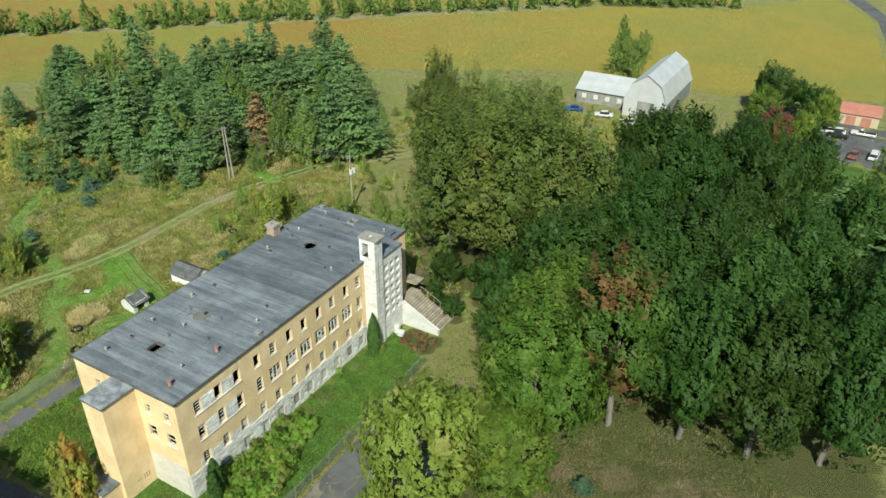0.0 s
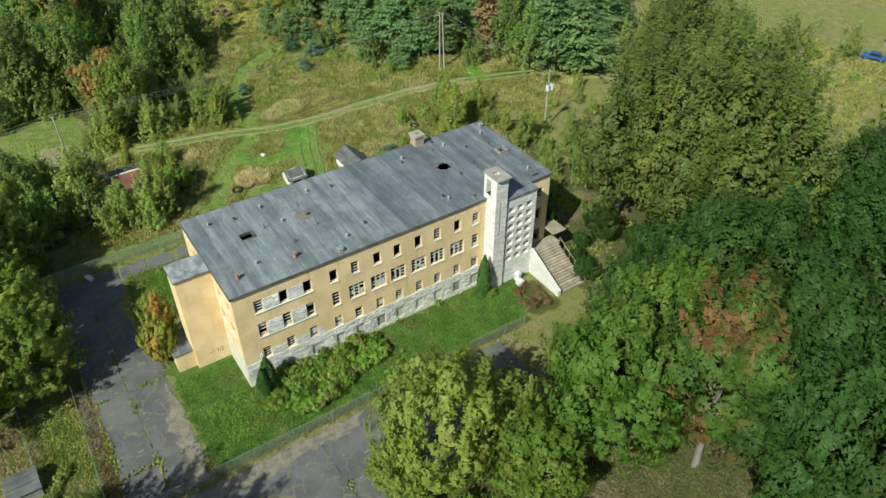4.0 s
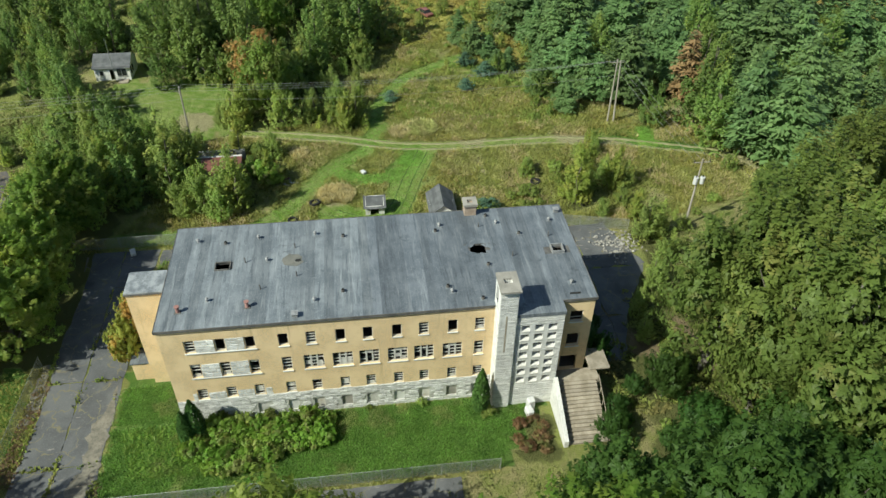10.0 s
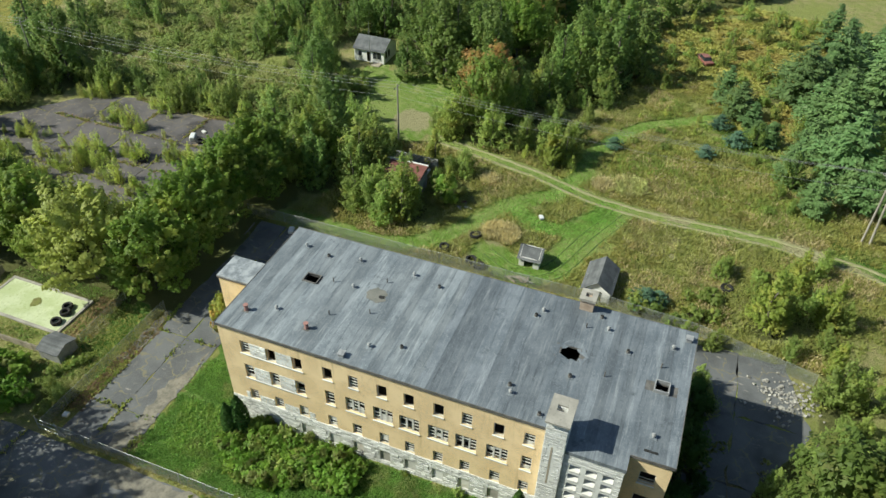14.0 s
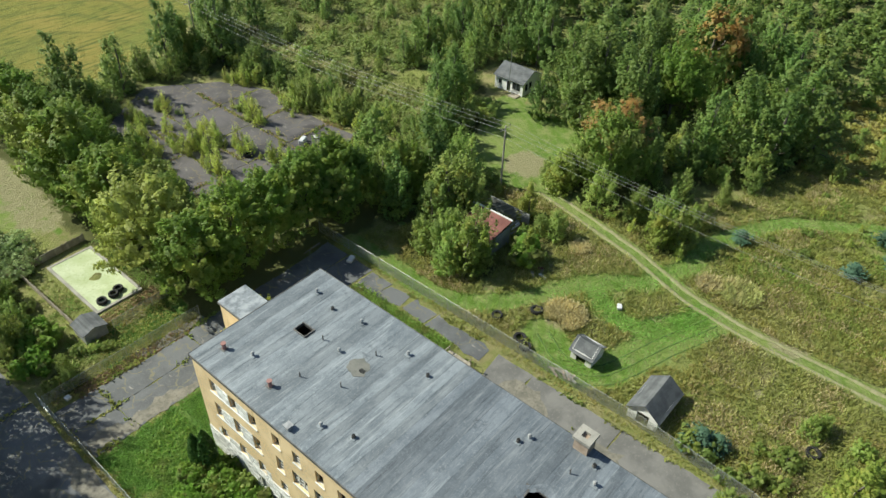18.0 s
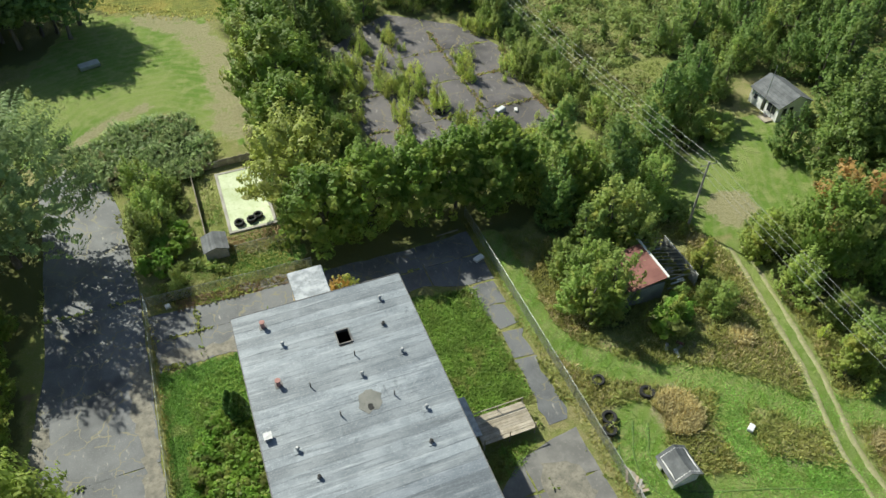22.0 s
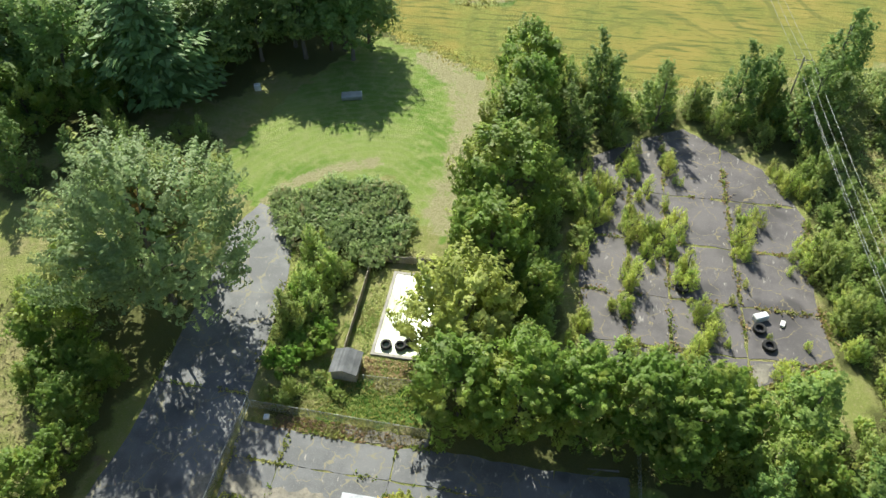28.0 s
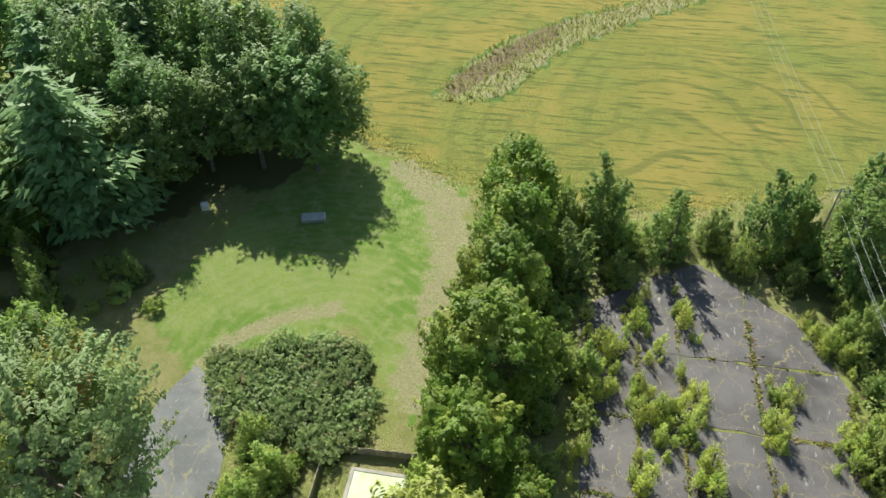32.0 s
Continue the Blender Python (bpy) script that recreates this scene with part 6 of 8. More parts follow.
for k, (a, b, c, d) in enumerate(((32.9, 33.0, 1.3, 1.9), (33.15, 33.6, 1.8, 1.88), (33.15, 33.23, 1.35, 1.8), (33.5, 33.58, 1.4, 1.8), (33.15, 33.6, 1.3, 1.38), (31.9, 32.6, 1.62, 1.69))):
    boxed("paint_scrawl", (-56.596, -56.59, a, b, c, d), M["red"], annexe, "faded red paint strokes")

# roof: slab with two hatches and a rotted hole, felt sheets, rim
HATCHES = [(-60.0, -58.9, 38.95, 40.35), (-58.85, -57.75, 73.95, 75.05), (-60.2, -58.6, 65.3, 67.0)]
panel("roof_slab", (BX - 0.1, FX + 0.1), (Y0 - 0.1, Y1 + 0.1), HATCHES, lambda u, v, d: (u, v, 13.46 - d), 0.2, M["edge"], hall)
y = Y0 - 0.12
k = 0
while y < Y1 + 0.05:
    y2 = min(y + 0.93, Y1 + 0.12)
    cuts = [BX - 0.12]
    for h in HATCHES:
        if h[2] < y2 and h[3] > y:
            cuts += [h[0] - 0.02, h[1] + 0.02]
    cuts.append(FX + 0.12)
    for a, b in zip(cuts[::2], cuts[1::2]):
        k += 1
        bm = bmesh.new()
        n = max(2, int((b - a) / 1.3))
        vs = []
        for i in range(n + 1):
            x = a + (b - a) * i / n
            dz = rb.uniform(0, 0.018)
            w0, w1 = rb.uniform(-0.03, 0.03), rb.uniform(0.0, 0.06)
            vs.append((bm.verts.new((x, y + w0, 13.475 + dz)), bm.verts.new((x, y2 + w1, 13.49 + dz * 0.4)), bm.verts.new((x, y2 + w1, 13.462))))
        for (p0, p1, p2), (q0, q1, q2) in zip(vs, vs[1:]):
            bm.faces.new((p0, q0, q1, p1))
            bm.faces.new((p1, q1, q2, p2))
        part("roof_sheet", bm, M["membrane"] if y < 54.0 else M["membrane_dark"], hall)
    y = y2 - 0.004
bm = bmesh.new()
for a, b, c, d in ((BX - 0.14, FX + 0.16, Y0 - 0.16, Y0 - 0.1), (BX - 0.14, FX + 0.16, Y1 + 0.12, Y1 + 0.18), (FX + 0.12, FX + 0.18, Y0 - 0.1, 66.3), (FX + 0.12, FX + 0.18, 73.2, Y1 + 0.12), (BX - 0.18, BX - 0.12, Y0 - 0.1, Y1 + 0.12)):
    box(bm, a, b, c, d, 13.2, 13.52)
part("roof_rim", bm, M["edge"], hall)
for i, (a, b, c, d) in enumerate(HATCHES[:2]):
    bm = bmesh.new()
    h = 0.1 if i == 0 else 0.35
    for p, q, r, s in ((a - 0.1, a, c - 0.1, d + 0.1), (b, b + 0.1, c - 0.1, d + 0.1), (a, b, c - 0.1, c), (a, b, d, d + 0.1)):
        box(bm, p, q, r, s, 13.4, 13.5 + h)
    part("hatch_kerb", bm, M["edge"] if i == 0 else M["vent"], hall)
for cx, cy, r, seed in ((-59.65, 46.7, 1.2, 1), (-59.4, 66.15, 1.75, 2)):
    rnd = random.Random(seed)
    ring = [(cx + r * rnd.uniform(0.75, 1.15) * math.cos(w) * 0.9, cy + r * rnd.uniform(0.75, 1.15) * math.sin(w)) for w in np.linspace(0, 2 * math.pi, 17)[:-1]]
    if seed == 1:
        slab("roof_patch", ring, 13.47, 13.512, M["patch"], hall, "sandy worn patch in the felt")
        # no opening here: a flat black sheet paints the dark inside the hole
        slab("rotted_pit", [(cx + 0.1 + 0.28 * math.cos(w) * rnd.uniform(0.7, 1.2), cy + 0.6 + 0.35 * math.sin(w) * rnd.uniform(0.7, 1.2)) for w in np.linspace(0, 2 * math.pi, 11)[:-1]], 13.48, 13.518, M["black"], hall, "black sheet painting the dark of a small rotted hole")
    else:
        inner = [(cx + (x - cx) * 0.56 * rnd.uniform(0.75, 1.1), cy + (y2 - cy) * 0.56 * rnd.uniform(0.75, 1.1)) for x, y2 in ring]
        vs = [(x, y2, 13.515) for x, y2 in ring] + [(x, y2, 13.50 - rnd.uniform(0, 0.12)) for x, y2 in inner]
        n = len(ring)
        raw("torn_felt", vs, [(i, (i + 1) % n, n + (i + 1) % n, n + i) for i in range(n)], M["membrane_dark"], hall, "torn sagging felt round a hole")


def pipe_vent(x, y, style):
    """What stands on the roof: capped vents, pipes, red clay pots."""
    z = 13.49
    if style == "red":
        v = rodded("clay_pot", (x, y, z), (x, y, z + 0.62), 0.2, M["red"], hall, 0.17, 10)
        rodded("pot_rim", (x, y, z + 0.62), (x, y, z + 0.72), 0.25, M["red"], v, 0.25, 10)
        boxed("flashing", (x - 0.32, x + 0.32, y - 0.32, y + 0.32, z, z + 0.03), M["edge"], v)
    elif style == "white":
        v = rodded("roof_vent", (x, y, z), (x, y, z + 0.35), 0.12, M["vent"], hall, 0.11, 8)
        rodded("vent_cap", (x, y, z + 0.35), (x, y, z + 0.52), 0.2, M["vent"], v, 0.1, 8)
        boxed("flashing", (x - 0.33, x + 0.3, y - 0.3, y + 0.33, z, z + 0.04), M["membrane"], v)
    elif style == "box":
        v = boxed("roof_vent", (x - 0.26, x + 0.26, y - 0.26, y + 0.26, z, z + 0.4), M["vent"], hall, bevel=0.03)
        boxed("vent_cap", (x - 0.33, x + 0.33, y - 0.33, y + 0.33, z + 0.4, z + 0.46), M["vent"], v)
    elif style == "dark":
        v = rodded("vent_stub", (x, y, z), (x, y, z + 0.32), 0.2, M["edge"], hall, 0.17, 8)
        # solid black disc paints the dark of an open stub
        rodded("vent_mouth", (x, y, z + 0.32), (x, y, z + 0.36), 0.14, M["black"], v, 0.14, 8)
        boxed("flashing", (x - 0.3, x + 0.3, y - 0.3, y + 0.3, z, z + 0.05), M["membrane"], v)
    else:
        rodded("roof_pipe", (x, y, z), (x, y, z + 0.6), 0.06, M["edge"], hall, 0.06, 6)


for x, y, s in ((-53.1, 36.1, "red"), (-53.1, 42.6, "red"), (-54.3, 38.7, "white"), (-59.8, 44.1, "white"), (-63.1, 39.6, "dark"), (-63.7, 36.7, "white"), (-63.7, 43.0, "white"), (-55.5, 43.7, "pipe"), (-59.8, 41.9, "pipe"), (-57.1, 47.2, "pipe"), (-53.2, 49.0, "white"), (-51.3, 47.2, "box"), (-63.0, 52.0, "dark"), (-63.7, 49.0, "white"), (-61.7, 46.9, "pipe"), (-54.2, 51.8, "dark"),
                (-63.7, 62.5, "white"), (-62.8, 62.0, "dark"), (-63.1, 66.8, "pipe"), (-63.5, 68.8, "white"), (-61.4, 71.0, "dark"), (-60.7, 74.1, "pipe"), (-63.4, 74.8, "white"), (-65.0, 76.0, "box"), (-57.8, 69.6, "pipe"), (-56.6, 66.8, "dark"), (-53.7, 62.2, "dark"), (-52.9, 62.5, "white"), (-51.6, 65.4, "dark"), (-52.9, 74.6, "white"), (-64.9, 67.9, "dark")):
    pipe_vent(x, y, s)
boxed("roof_plank", (-51.5, -51.3, 74.1, 75.2, 13.5, 13.56), M["black"], hall)

# tower
TX0, TX1, TY0, TY1 = -51.25, -48.82, 66.5, 68.25
tower = boxed("tower_shaft", (TX0, TX1, TY0, TY1, -0.6, 14.2), M["tower"], hall, "pale stone chimney tower")
for a, b, c, d in ((TX0, TX0 + 0.45, TY0, TY1), (TX1 - 1.05, TX1, TY0, TY1), (TX0 + 0.45, TX1 - 1.05, TY1 - 0.35, TY1)):
    boxed("tower_pier", (a, b, c, d, 14.204, 16.2), M["tower"], tower)
# black sheets in the slot paint the shade of its recess
boxed("sooty_lining", (TX0 + 0.46, TX1 - 1.06, TY1 - 0.4, TY1 - 0.354, 14.21, 16.19), M["black"], tower)
boxed("sooty_floor", (TX0 + 0.46, TX1 - 1.06, TY0 + 0.05, TY1 - 0.41, 14.204, 14.24), M["black"], tower)
bm = bmesh.new()
for a, b, c, d in ((TX0, TX1, TY0, TY0 + 0.5), (TX0, TX1, TY1 - 0.5, TY1), (TX0, TX0 + 0.9, TY0 + 0.5, TY1 - 0.5), (TX1 - 0.95, TX1, TY0 + 0.5, TY1 - 0.5)):
    box(bm, a, b, c, d, 16.204, 16.85)
part("tower_head", bm, M["tower"], tower)
bm = bmesh.new()
for a, b, c, d in ((TX0 - 0.12, TX1 + 0.4, TY0 - 0.12, TY0 + 0.46), (TX0 - 0.12, TX1 + 0.4, TY1 - 0.46, TY1 + 0.12), (TX0 - 0.12, TX0 + 0.85, TY0 + 0.46, TY1 - 0.46), (TX1 - 0.95, TX1 + 0.4, TY0 + 0.46, TY1 - 0.46)):
    box(bm, a, b, c, d, 16.854, 17.05)
part("tower_cap", bm, M["concrete"], tower)
boxed("rust_streak", (TX1 + 0.003, TX1 + 0.012, 67.15, 67.32, 8.6, 13.6), M["wood"], tower, "brown weathered strip on the shaft")

# stair block with its grid of openings
SX, SY0, SY1 = -49.05, 68.25, 73.1
grid = [(y, y + 0.88, z, z + 0.78) for y in (68.85, 70.22, 71.58) for z in np.linspace(3.55, 11.1, 7)]
stairs_block = panel("stair_block_wall", (SY0 + 0.003, SY1), (-0.6, 13.1), grid, facing_east(SX), 0.42, M["tower"], hall)
boxed("stair_block_side", (FX - 0.41, SX - 0.43, SY1 - 0.4, SY1 - 0.003, -0.6, 13.1), M["tower"], stairs_block)
# dark sheet behind the slots, for the shade inside the block
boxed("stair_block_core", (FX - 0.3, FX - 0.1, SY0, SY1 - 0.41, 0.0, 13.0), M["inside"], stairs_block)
boxed("stair_block_roof", (FX + 0.124, SX + 0.08, SY0 + 0.01, SY1 + 0.08, 13.104, 13.486), M["membrane_dark"], stairs_block)
for a, b, c, d in grid:
    raw("slot_sill", [(SX - 0.4, a + 0.004, c + 0.24), (SX - 0.4, b - 0.004, c + 0.24), (SX + 0.05, b - 0.004, c - 0.01), (SX + 0.05, a + 0.004, c - 0.01), (SX - 0.4, a + 0.004, c - 0.12), (SX - 0.4, b - 0.004, c - 0.12), (SX + 0.05, b - 0.004, c - 0.12), (SX + 0.05, a + 0.004, c - 0.12)],
        [(3, 2, 1, 0), (4, 5, 6, 7), (0, 1, 5, 4), (2, 3, 7, 6), (1, 2, 6, 5), (3, 0, 4, 7)], M["trim"], stairs_block)

# chimney at the back, porch, entrance canopy and outside steps
ch = boxed("back_chimney", (-66.6, -65.3, 65.6, 66.9, 13.3, 14.75), M["oldbrick"], hall)
bm = bmesh.new()
for a, b, c, d in ((-66.75, -65.15, 65.45, 65.95), (-66.75, -65.15, 66.55, 67.05), (-66.75, -66.25, 65.95, 66.55), (-65.65, -65.15, 65.95, 66.55)):
    box(bm, a, b, c, d, 14.754, 15.05)
part("chimney_cap", bm, M["concrete"], ch)
boxed("canopy", (-51.9, -49.0, 76.7, 78.9, 4.5, 4.7), M["wood"], hall, "broken grey entrance canopy", 0.04)
steps = base("outside_steps", -47.5, 75.4, 0, "weathered grey outside steps with stone side wall", "steps")
for i in range(16):
    x0 = -49.0 + i * 0.36
    boxed("step", (x0, x0 + 0.37, 73.5, 77.6, -0.3, 2.9 - i * 0.18), M["wood"], steps)
boxed("landing", (FX + 0.01, -49.004, 73.5, 78.0, -0.3, 3.0), M["wood"], steps)
bm = bmesh.new()
vs = [bm.verts.new(v) for v in ((-49.0, 72.9, -0.3), (-43.0, 72.9, -0.3), (-43.0, 72.9, 0.9), (-49.0, 72.9, 3.9))]
f = bm.faces.new(vs)
ext = bmesh.ops.extrude_face_region(bm, geom=[f])
for v in ext["geom"]:
    if isinstance(v, bmesh.types.BMVert):
        v.co.y += 0.45
bmesh.ops.recalc_face_normals(bm, faces=bm.faces)
part("side_wall", bm, M["tower"], steps)
for i in range(6):
    x = -48.8 + i * 1.1
    z = 3.0 - i * 0.55
    rodded("baluster", (x, 77.75, z - 0.4), (x, 77.75, z + 0.8), 0.05, M["wood"], steps)
rodded("handrail", (-48.9, 77.75, 3.85), (-43.2, 77.75, 1.0), 0.05, M["wood"], steps)
porch = base("back_porch", -71.5, 45.8, 0, "sagging wooden porch with small metal roof", "porch")
bm = bmesh.new()
vs = [bm.verts.new(v) for v in ((-66.25, 42.6, 3.5), (-66.25, 47.2, 3.5), (-69.8, 47.4, 2.9), (-69.8, 42.9, 2.9))]
f = bm.faces.new(vs)
ext = bmesh.ops.extrude_face_region(bm, geom=[f])
for v in ext["geom"]:
    if isinstance(v, bmesh.types.BMVert):
        v.co.z += 0.1
bmesh.ops.recalc_face_normals(bm, faces=bm.faces)
part("porch_roof", bm, M["vent"], porch)
boxed("porch_wall", (-69.5, -66.25, 43.1, 47.0, -0.2, 2.8), M["wood"], porch)
for i in range(10):
    boxed("deck_board", (-75.6, -69.9, 44.3 + i * 0.32, 44.6 + i * 0.32, 1.05, 1.12), M["wood"], porch)
for x in (-75.5, -72.8, -70.1):
    for y in (44.35, 47.4):
        rodded("porch_post", (x, y, -0.2), (x, y, 1.9), 0.06, M["wood"], porch, n=6)
for y in (44.35, 47.4):
    boxed("porch_rail", (-75.5, -70.1, y - 0.04, y + 0.04, 1.8, 1.88), M["wood"], porch)


# ---- fences ----
def chain_fence(line, height, label, gap=3.0, mesh=0.13, group="chain link fences"):
    """Posts, a top rail and woven wire between them."""
    f = base("chain_link_fence", line[0][0], line[0][1], 0, label, "fence", group)
    for (ax, ay), (bx, by) in zip(line, line[1:]):
        n = max(1, round(math.dist((ax, ay), (bx, by)) / gap))
        ln = math.dist((ax, ay), (bx, by))
        d, side = Vector(((bx - ax) / ln, (by - ay) / ln, 0)), Vector((-(by - ay) / ln, (bx - ax) / ln, 0))
        for k in range(n + 1):
            p = Vector((ax, ay, 0)) + d * (ln * k / n)
            rodded("post", (p.x, p.y, -0.4), (p.x, p.y, height + 0.06), 0.035, M["steel"], f, n=6)
        rodded("top_rail", (ax, ay, height), (bx, by, height), 0.02, M["steel"], f, n=6)
        verts, faces = [], []
        m = int(ln / mesh)
        for lean in (1, -1):
            for k in range(-int(height / mesh), m + int(height / mesh)):
                s0, s1 = k * mesh, k * mesh + lean * height
                z0, z1 = 0.03, height
                lo, hi = min(s0, s1), max(s0, s1)
                if hi <= 0 or lo >= ln:
                    continue
                def at(s):
                    return z0 + (z1 - z0) * (s - s0) / (s1 - s0)
                a, b = max(lo, 0), min(hi, ln)
                p, q = Vector((ax, ay, at(a))) + d * a, Vector((ax, ay, at(b))) + d * b
                w = Vector((0, 0, 0.0135))
                i = len(verts)
                o = side * 0.004 * lean
                verts += [p - w + o, q - w + o, q + w + o, p + w + o]
                faces.append((i, i + 1, i + 2, i + 3))
        raw("wire_mesh", verts, faces, M["steel"], f)
    return f


chain_fence([(-41.3, 19.4), (-41.3, 66)], 1.8, "galvanised chain link fence along the front lawn")
chain_fence([(-81.0, 16), (-81.2, 45), (-81.4, 66), (-80.6, 78), (-77.5, 91)], 1.8, "chain link fence behind the building")
chain_fence([(-41.6, 17.0), (-60.5, 17.4)], 1.5, "chain link fence between yard and pool garden")
chain_fence([(-60.2, 11.8), (-52.4, 12.0)], 1.3, "low chain link fence beside the pool")
gate = base("swing_gate", -41.3, 18, 0, "pale metal swing gate across the yard", "gate")
for y in (16.6, 19.2):
    rodded("gate_post", (-41.3, y, -0.4), (-41.3, y, 2.0), 0.06, M["steel"], gate)
for z in (0.25, 0.9, 1.65):
    rodded("gate_bar", (-41.3, 16.65, z), (-41.3, 19.15, z), 0.04, M["steel"], gate)
wf = base("board_fence", -49.2, 2, 0, "dark weathered board fence round the pool", "fence")
for (ax, ay), (bx, by) in (((-49.2, -5.4), (-49.4, 9.0)), ((-49.2, -5.4), (-58.5, -5.9))):
    n = int(math.dist((ax, ay), (bx, by)) / 0.32)
    for k in range(n):
        x, y = ax + (bx - ax) * (k + 0.5) / n, ay + (by - ay) * (k + 0.5) / n
        w, d = (0.02, 0.15) if abs(bx - ax) < 1 else (0.15, 0.02)
        boxed("board", (x - w, x + w, y - d, y + d, -0.1, 1.15 + rb.uniform(-0.1, 0.05)), M["wood"], wf)
    rodded("rail", (ax + 0.05, ay + 0.05, 0.95), (bx + 0.05, by + 0.05, 0.95), 0.04, M["wood"], wf, n=6)

# ---- power line ----
def pole(x, y, h, arm=2.4, along="y", label="grey wooden utility pole with crossarm"):
    p = base("utility_pole", x, y, 0, label, "utility pole", "power line poles")
    rodded("mast", (x, y, -0.6), (x, y, h), 0.17, M["pole"], p, 0.11, 10)
    dx, dy = (0, arm / 2) if along == "y" else (arm / 2, 0)
    bm = bmesh.new()
    rod(bm, (x - dx, y - dy, h - 0.5), (x + dx, y + dy, h - 0.5), 0.07, n=4)
    part("crossarm", bm, M["pole"], p)
    for f in (-0.9, 0.0, 0.9):
        rodded("insulator", (x + dx * f, y + dy * f, h - 0.45), (x + dx * f, y + dy * f, h - 0.15), 0.06, M["glass"], p, 0.04, 8)
    return p


pole(-107.1, 27.6, 10.4, along="x")
pole(-102.5, -43.1, 10.9, along="x")
pole(-98, -150, 11, along="x")
hf = pole(-107.2, 97.2, 11.6, along="y", label="double wooden utility pole with crossarm")
rodded("mast", (-107.2, 98.3, -0.6), (-107.2, 97.75, 11.4), 0.17, M["pole"], hf, 0.12, 10)
tp = pole(-77.6, 99.5, 11.0, along="y", label="utility pole with two white transformers")
for dy in (-0.45, 0.45):
    t = rodded("transformer", (-77.2, 99.5 + dy, 7.4), (-77.2, 99.5 + dy, 8.4), 0.33, M["carwhite"], tp, 0.33, 12)
    rodded("bushing", (-77.2, 99.5 + dy, 8.4), (-77.2, 99.5 + dy, 8.7), 0.07, M["glass"], t)
lamp_post = base("street_lamp", -42.5, 134.8, 0, "thin steel lamp post in the meadow", "street lamp")
rodded("mast", (-42.5, 134.8, -0.4), (-42.5, 134.8, 6.5), 0.07, M["steel"], lamp_post, 0.05)
rodded("lamp_head", (-42.5, 134.8, 6.45), (-41.7, 134.8, 6.5), 0.1, M["steel"], lamp_post, 0.06)


def cable(a, b, sag, r=0.018):
    pts = [Vector(a).lerp(Vector(b), k / 16) - Vector((0, 0, sag * 4 * (k / 16) * (1 - k / 16))) for k in range(17)]
    me = limb_mesh("cable", [[(tuple(p), r) for p in pts]], 4)
    tagged(put("overhead_cable", me, M["wire"]), "thin sagging overhead cable between poles", "cable", "overhead cables")


for f in (-1.08, 0.0, 1.08):
    cable((-98 + f, -150, 10.8), (-102.5 + f, -43.1, 10.7), 1.6)
    cable((-102.5 + f, -43.1, 10.7), (-107.1 + f, 27.6, 10.2), 1.1)
    cable((-107.1 + f, 27.6, 10.2), (-107.2, 97.2 + f, 11.4), 1.1)
    cable((-107.2, 97.2 + f, 11.4), (-77.6, 99.5 + f, 10.8), 0.5)
cable((-102.5, -43.1, 8.8), (-107.1, 27.6, 8.3), 1.3)
cable((-107.1, 27.6, 8.3), (-107.2, 97.2, 8.8), 1.3)


# ---- sheds and houses ----
def gable(name, x0, x1, y0, y1, eave, ridge, along, wall, roof, label, category, sag=0.0, door=None, over=0.25):
    """A small gabled house: four walls with gables, two roof slopes in courses, a door opening where named."""
    h = base(name, (x0 + x1) / 2, (y0 + y1) / 2, 0, label, category)
    t = 0.12
    holes = [door] if door else []
    cx, cy = (x0 + x1) / 2, (y0 + y1) / 2
    panel("wall", (y0, y1), (-0.3, eave), holes, facing_east(x1), t, wall, h)
    panel("wall", (y0, y1), (-0.3, eave), [], lambda u, v, d: (x0 + d, u, v), t, wall, h)
    panel("wall", (x0 + t, x1 - t), (-0.3, eave), [], facing_north(y0), t, wall, h)
    panel("wall", (x0 + t, x1 - t), (-0.3, eave), [], facing_south(y1), t, wall, h)
    for s in (0, 1):
        if along == "y":
            yy = (y0 + 0.02, y0 + t) if s == 0 else (y1 - t, y1 - 0.02)
            tri = [(x0, eave), (x1, eave), (cx, ridge - 0.05)]
            vs = [(u, q, v) for q in yy for u, v in tri]
        else:
            xx = (x0 + 0.02, x0 + t) if s == 0 else (x1 - t, x1 - 0.02)
            tri = [(y0, eave), (y1, eave), (cy, ridge - 0.05)]
            vs = [(q, u, v) for q in xx for u, v in tri]
        raw("gable_end", vs, [(0, 1, 2), (5, 4, 3), (0, 3, 4, 1), (1, 4, 5, 2), (2, 5, 3, 0)], wall, h)
    half = (x1 - x0) / 2 + over if along == "y" else (y1 - y0) / 2 + over
    lo, hi = (y0 - over, y1 + over) if along == "y" else (x0 - over, x1 + over)
    drop = (ridge - eave) / (half - over) * over
    rows = 7
    for s in (-1, 1):
        for r in range(rows):
            f0, f1 = r / rows, (r + 1) / rows + 0.02
            za, zb = ridge + (eave - drop - ridge) * f0, ridge + (eave - drop - ridge) * f1
            a, b = s * half * f0, s * half * f1
            n = 6
            vs, fs = [], []
            for k in range(n + 1):
                u = lo + (hi - lo) * k / n
                dz = -sag * math.sin(math.pi * k / n) * (1 - f0 * 0.6)
                for o, z in ((a, za + 0.02 + dz), (b, zb + 0.05 + dz), (b, zb + dz), (a, za - 0.05 + dz)):
                    vs.append((cx + o, u, z) if along == "y" else (u, cy + o, z))
            for k in range(n):
                for e in range(4):
                    fs.append((4 * k + e, 4 * k + (e + 1) % 4, 4 * k + 4 + (e + 1) % 4, 4 * k + 4 + e))
            fs += [(0, 3, 2, 1), (4 * n, 4 * n + 1, 4 * n + 2, 4 * n + 3)]
            raw("roof_course", vs, fs, roof, h)
    return h


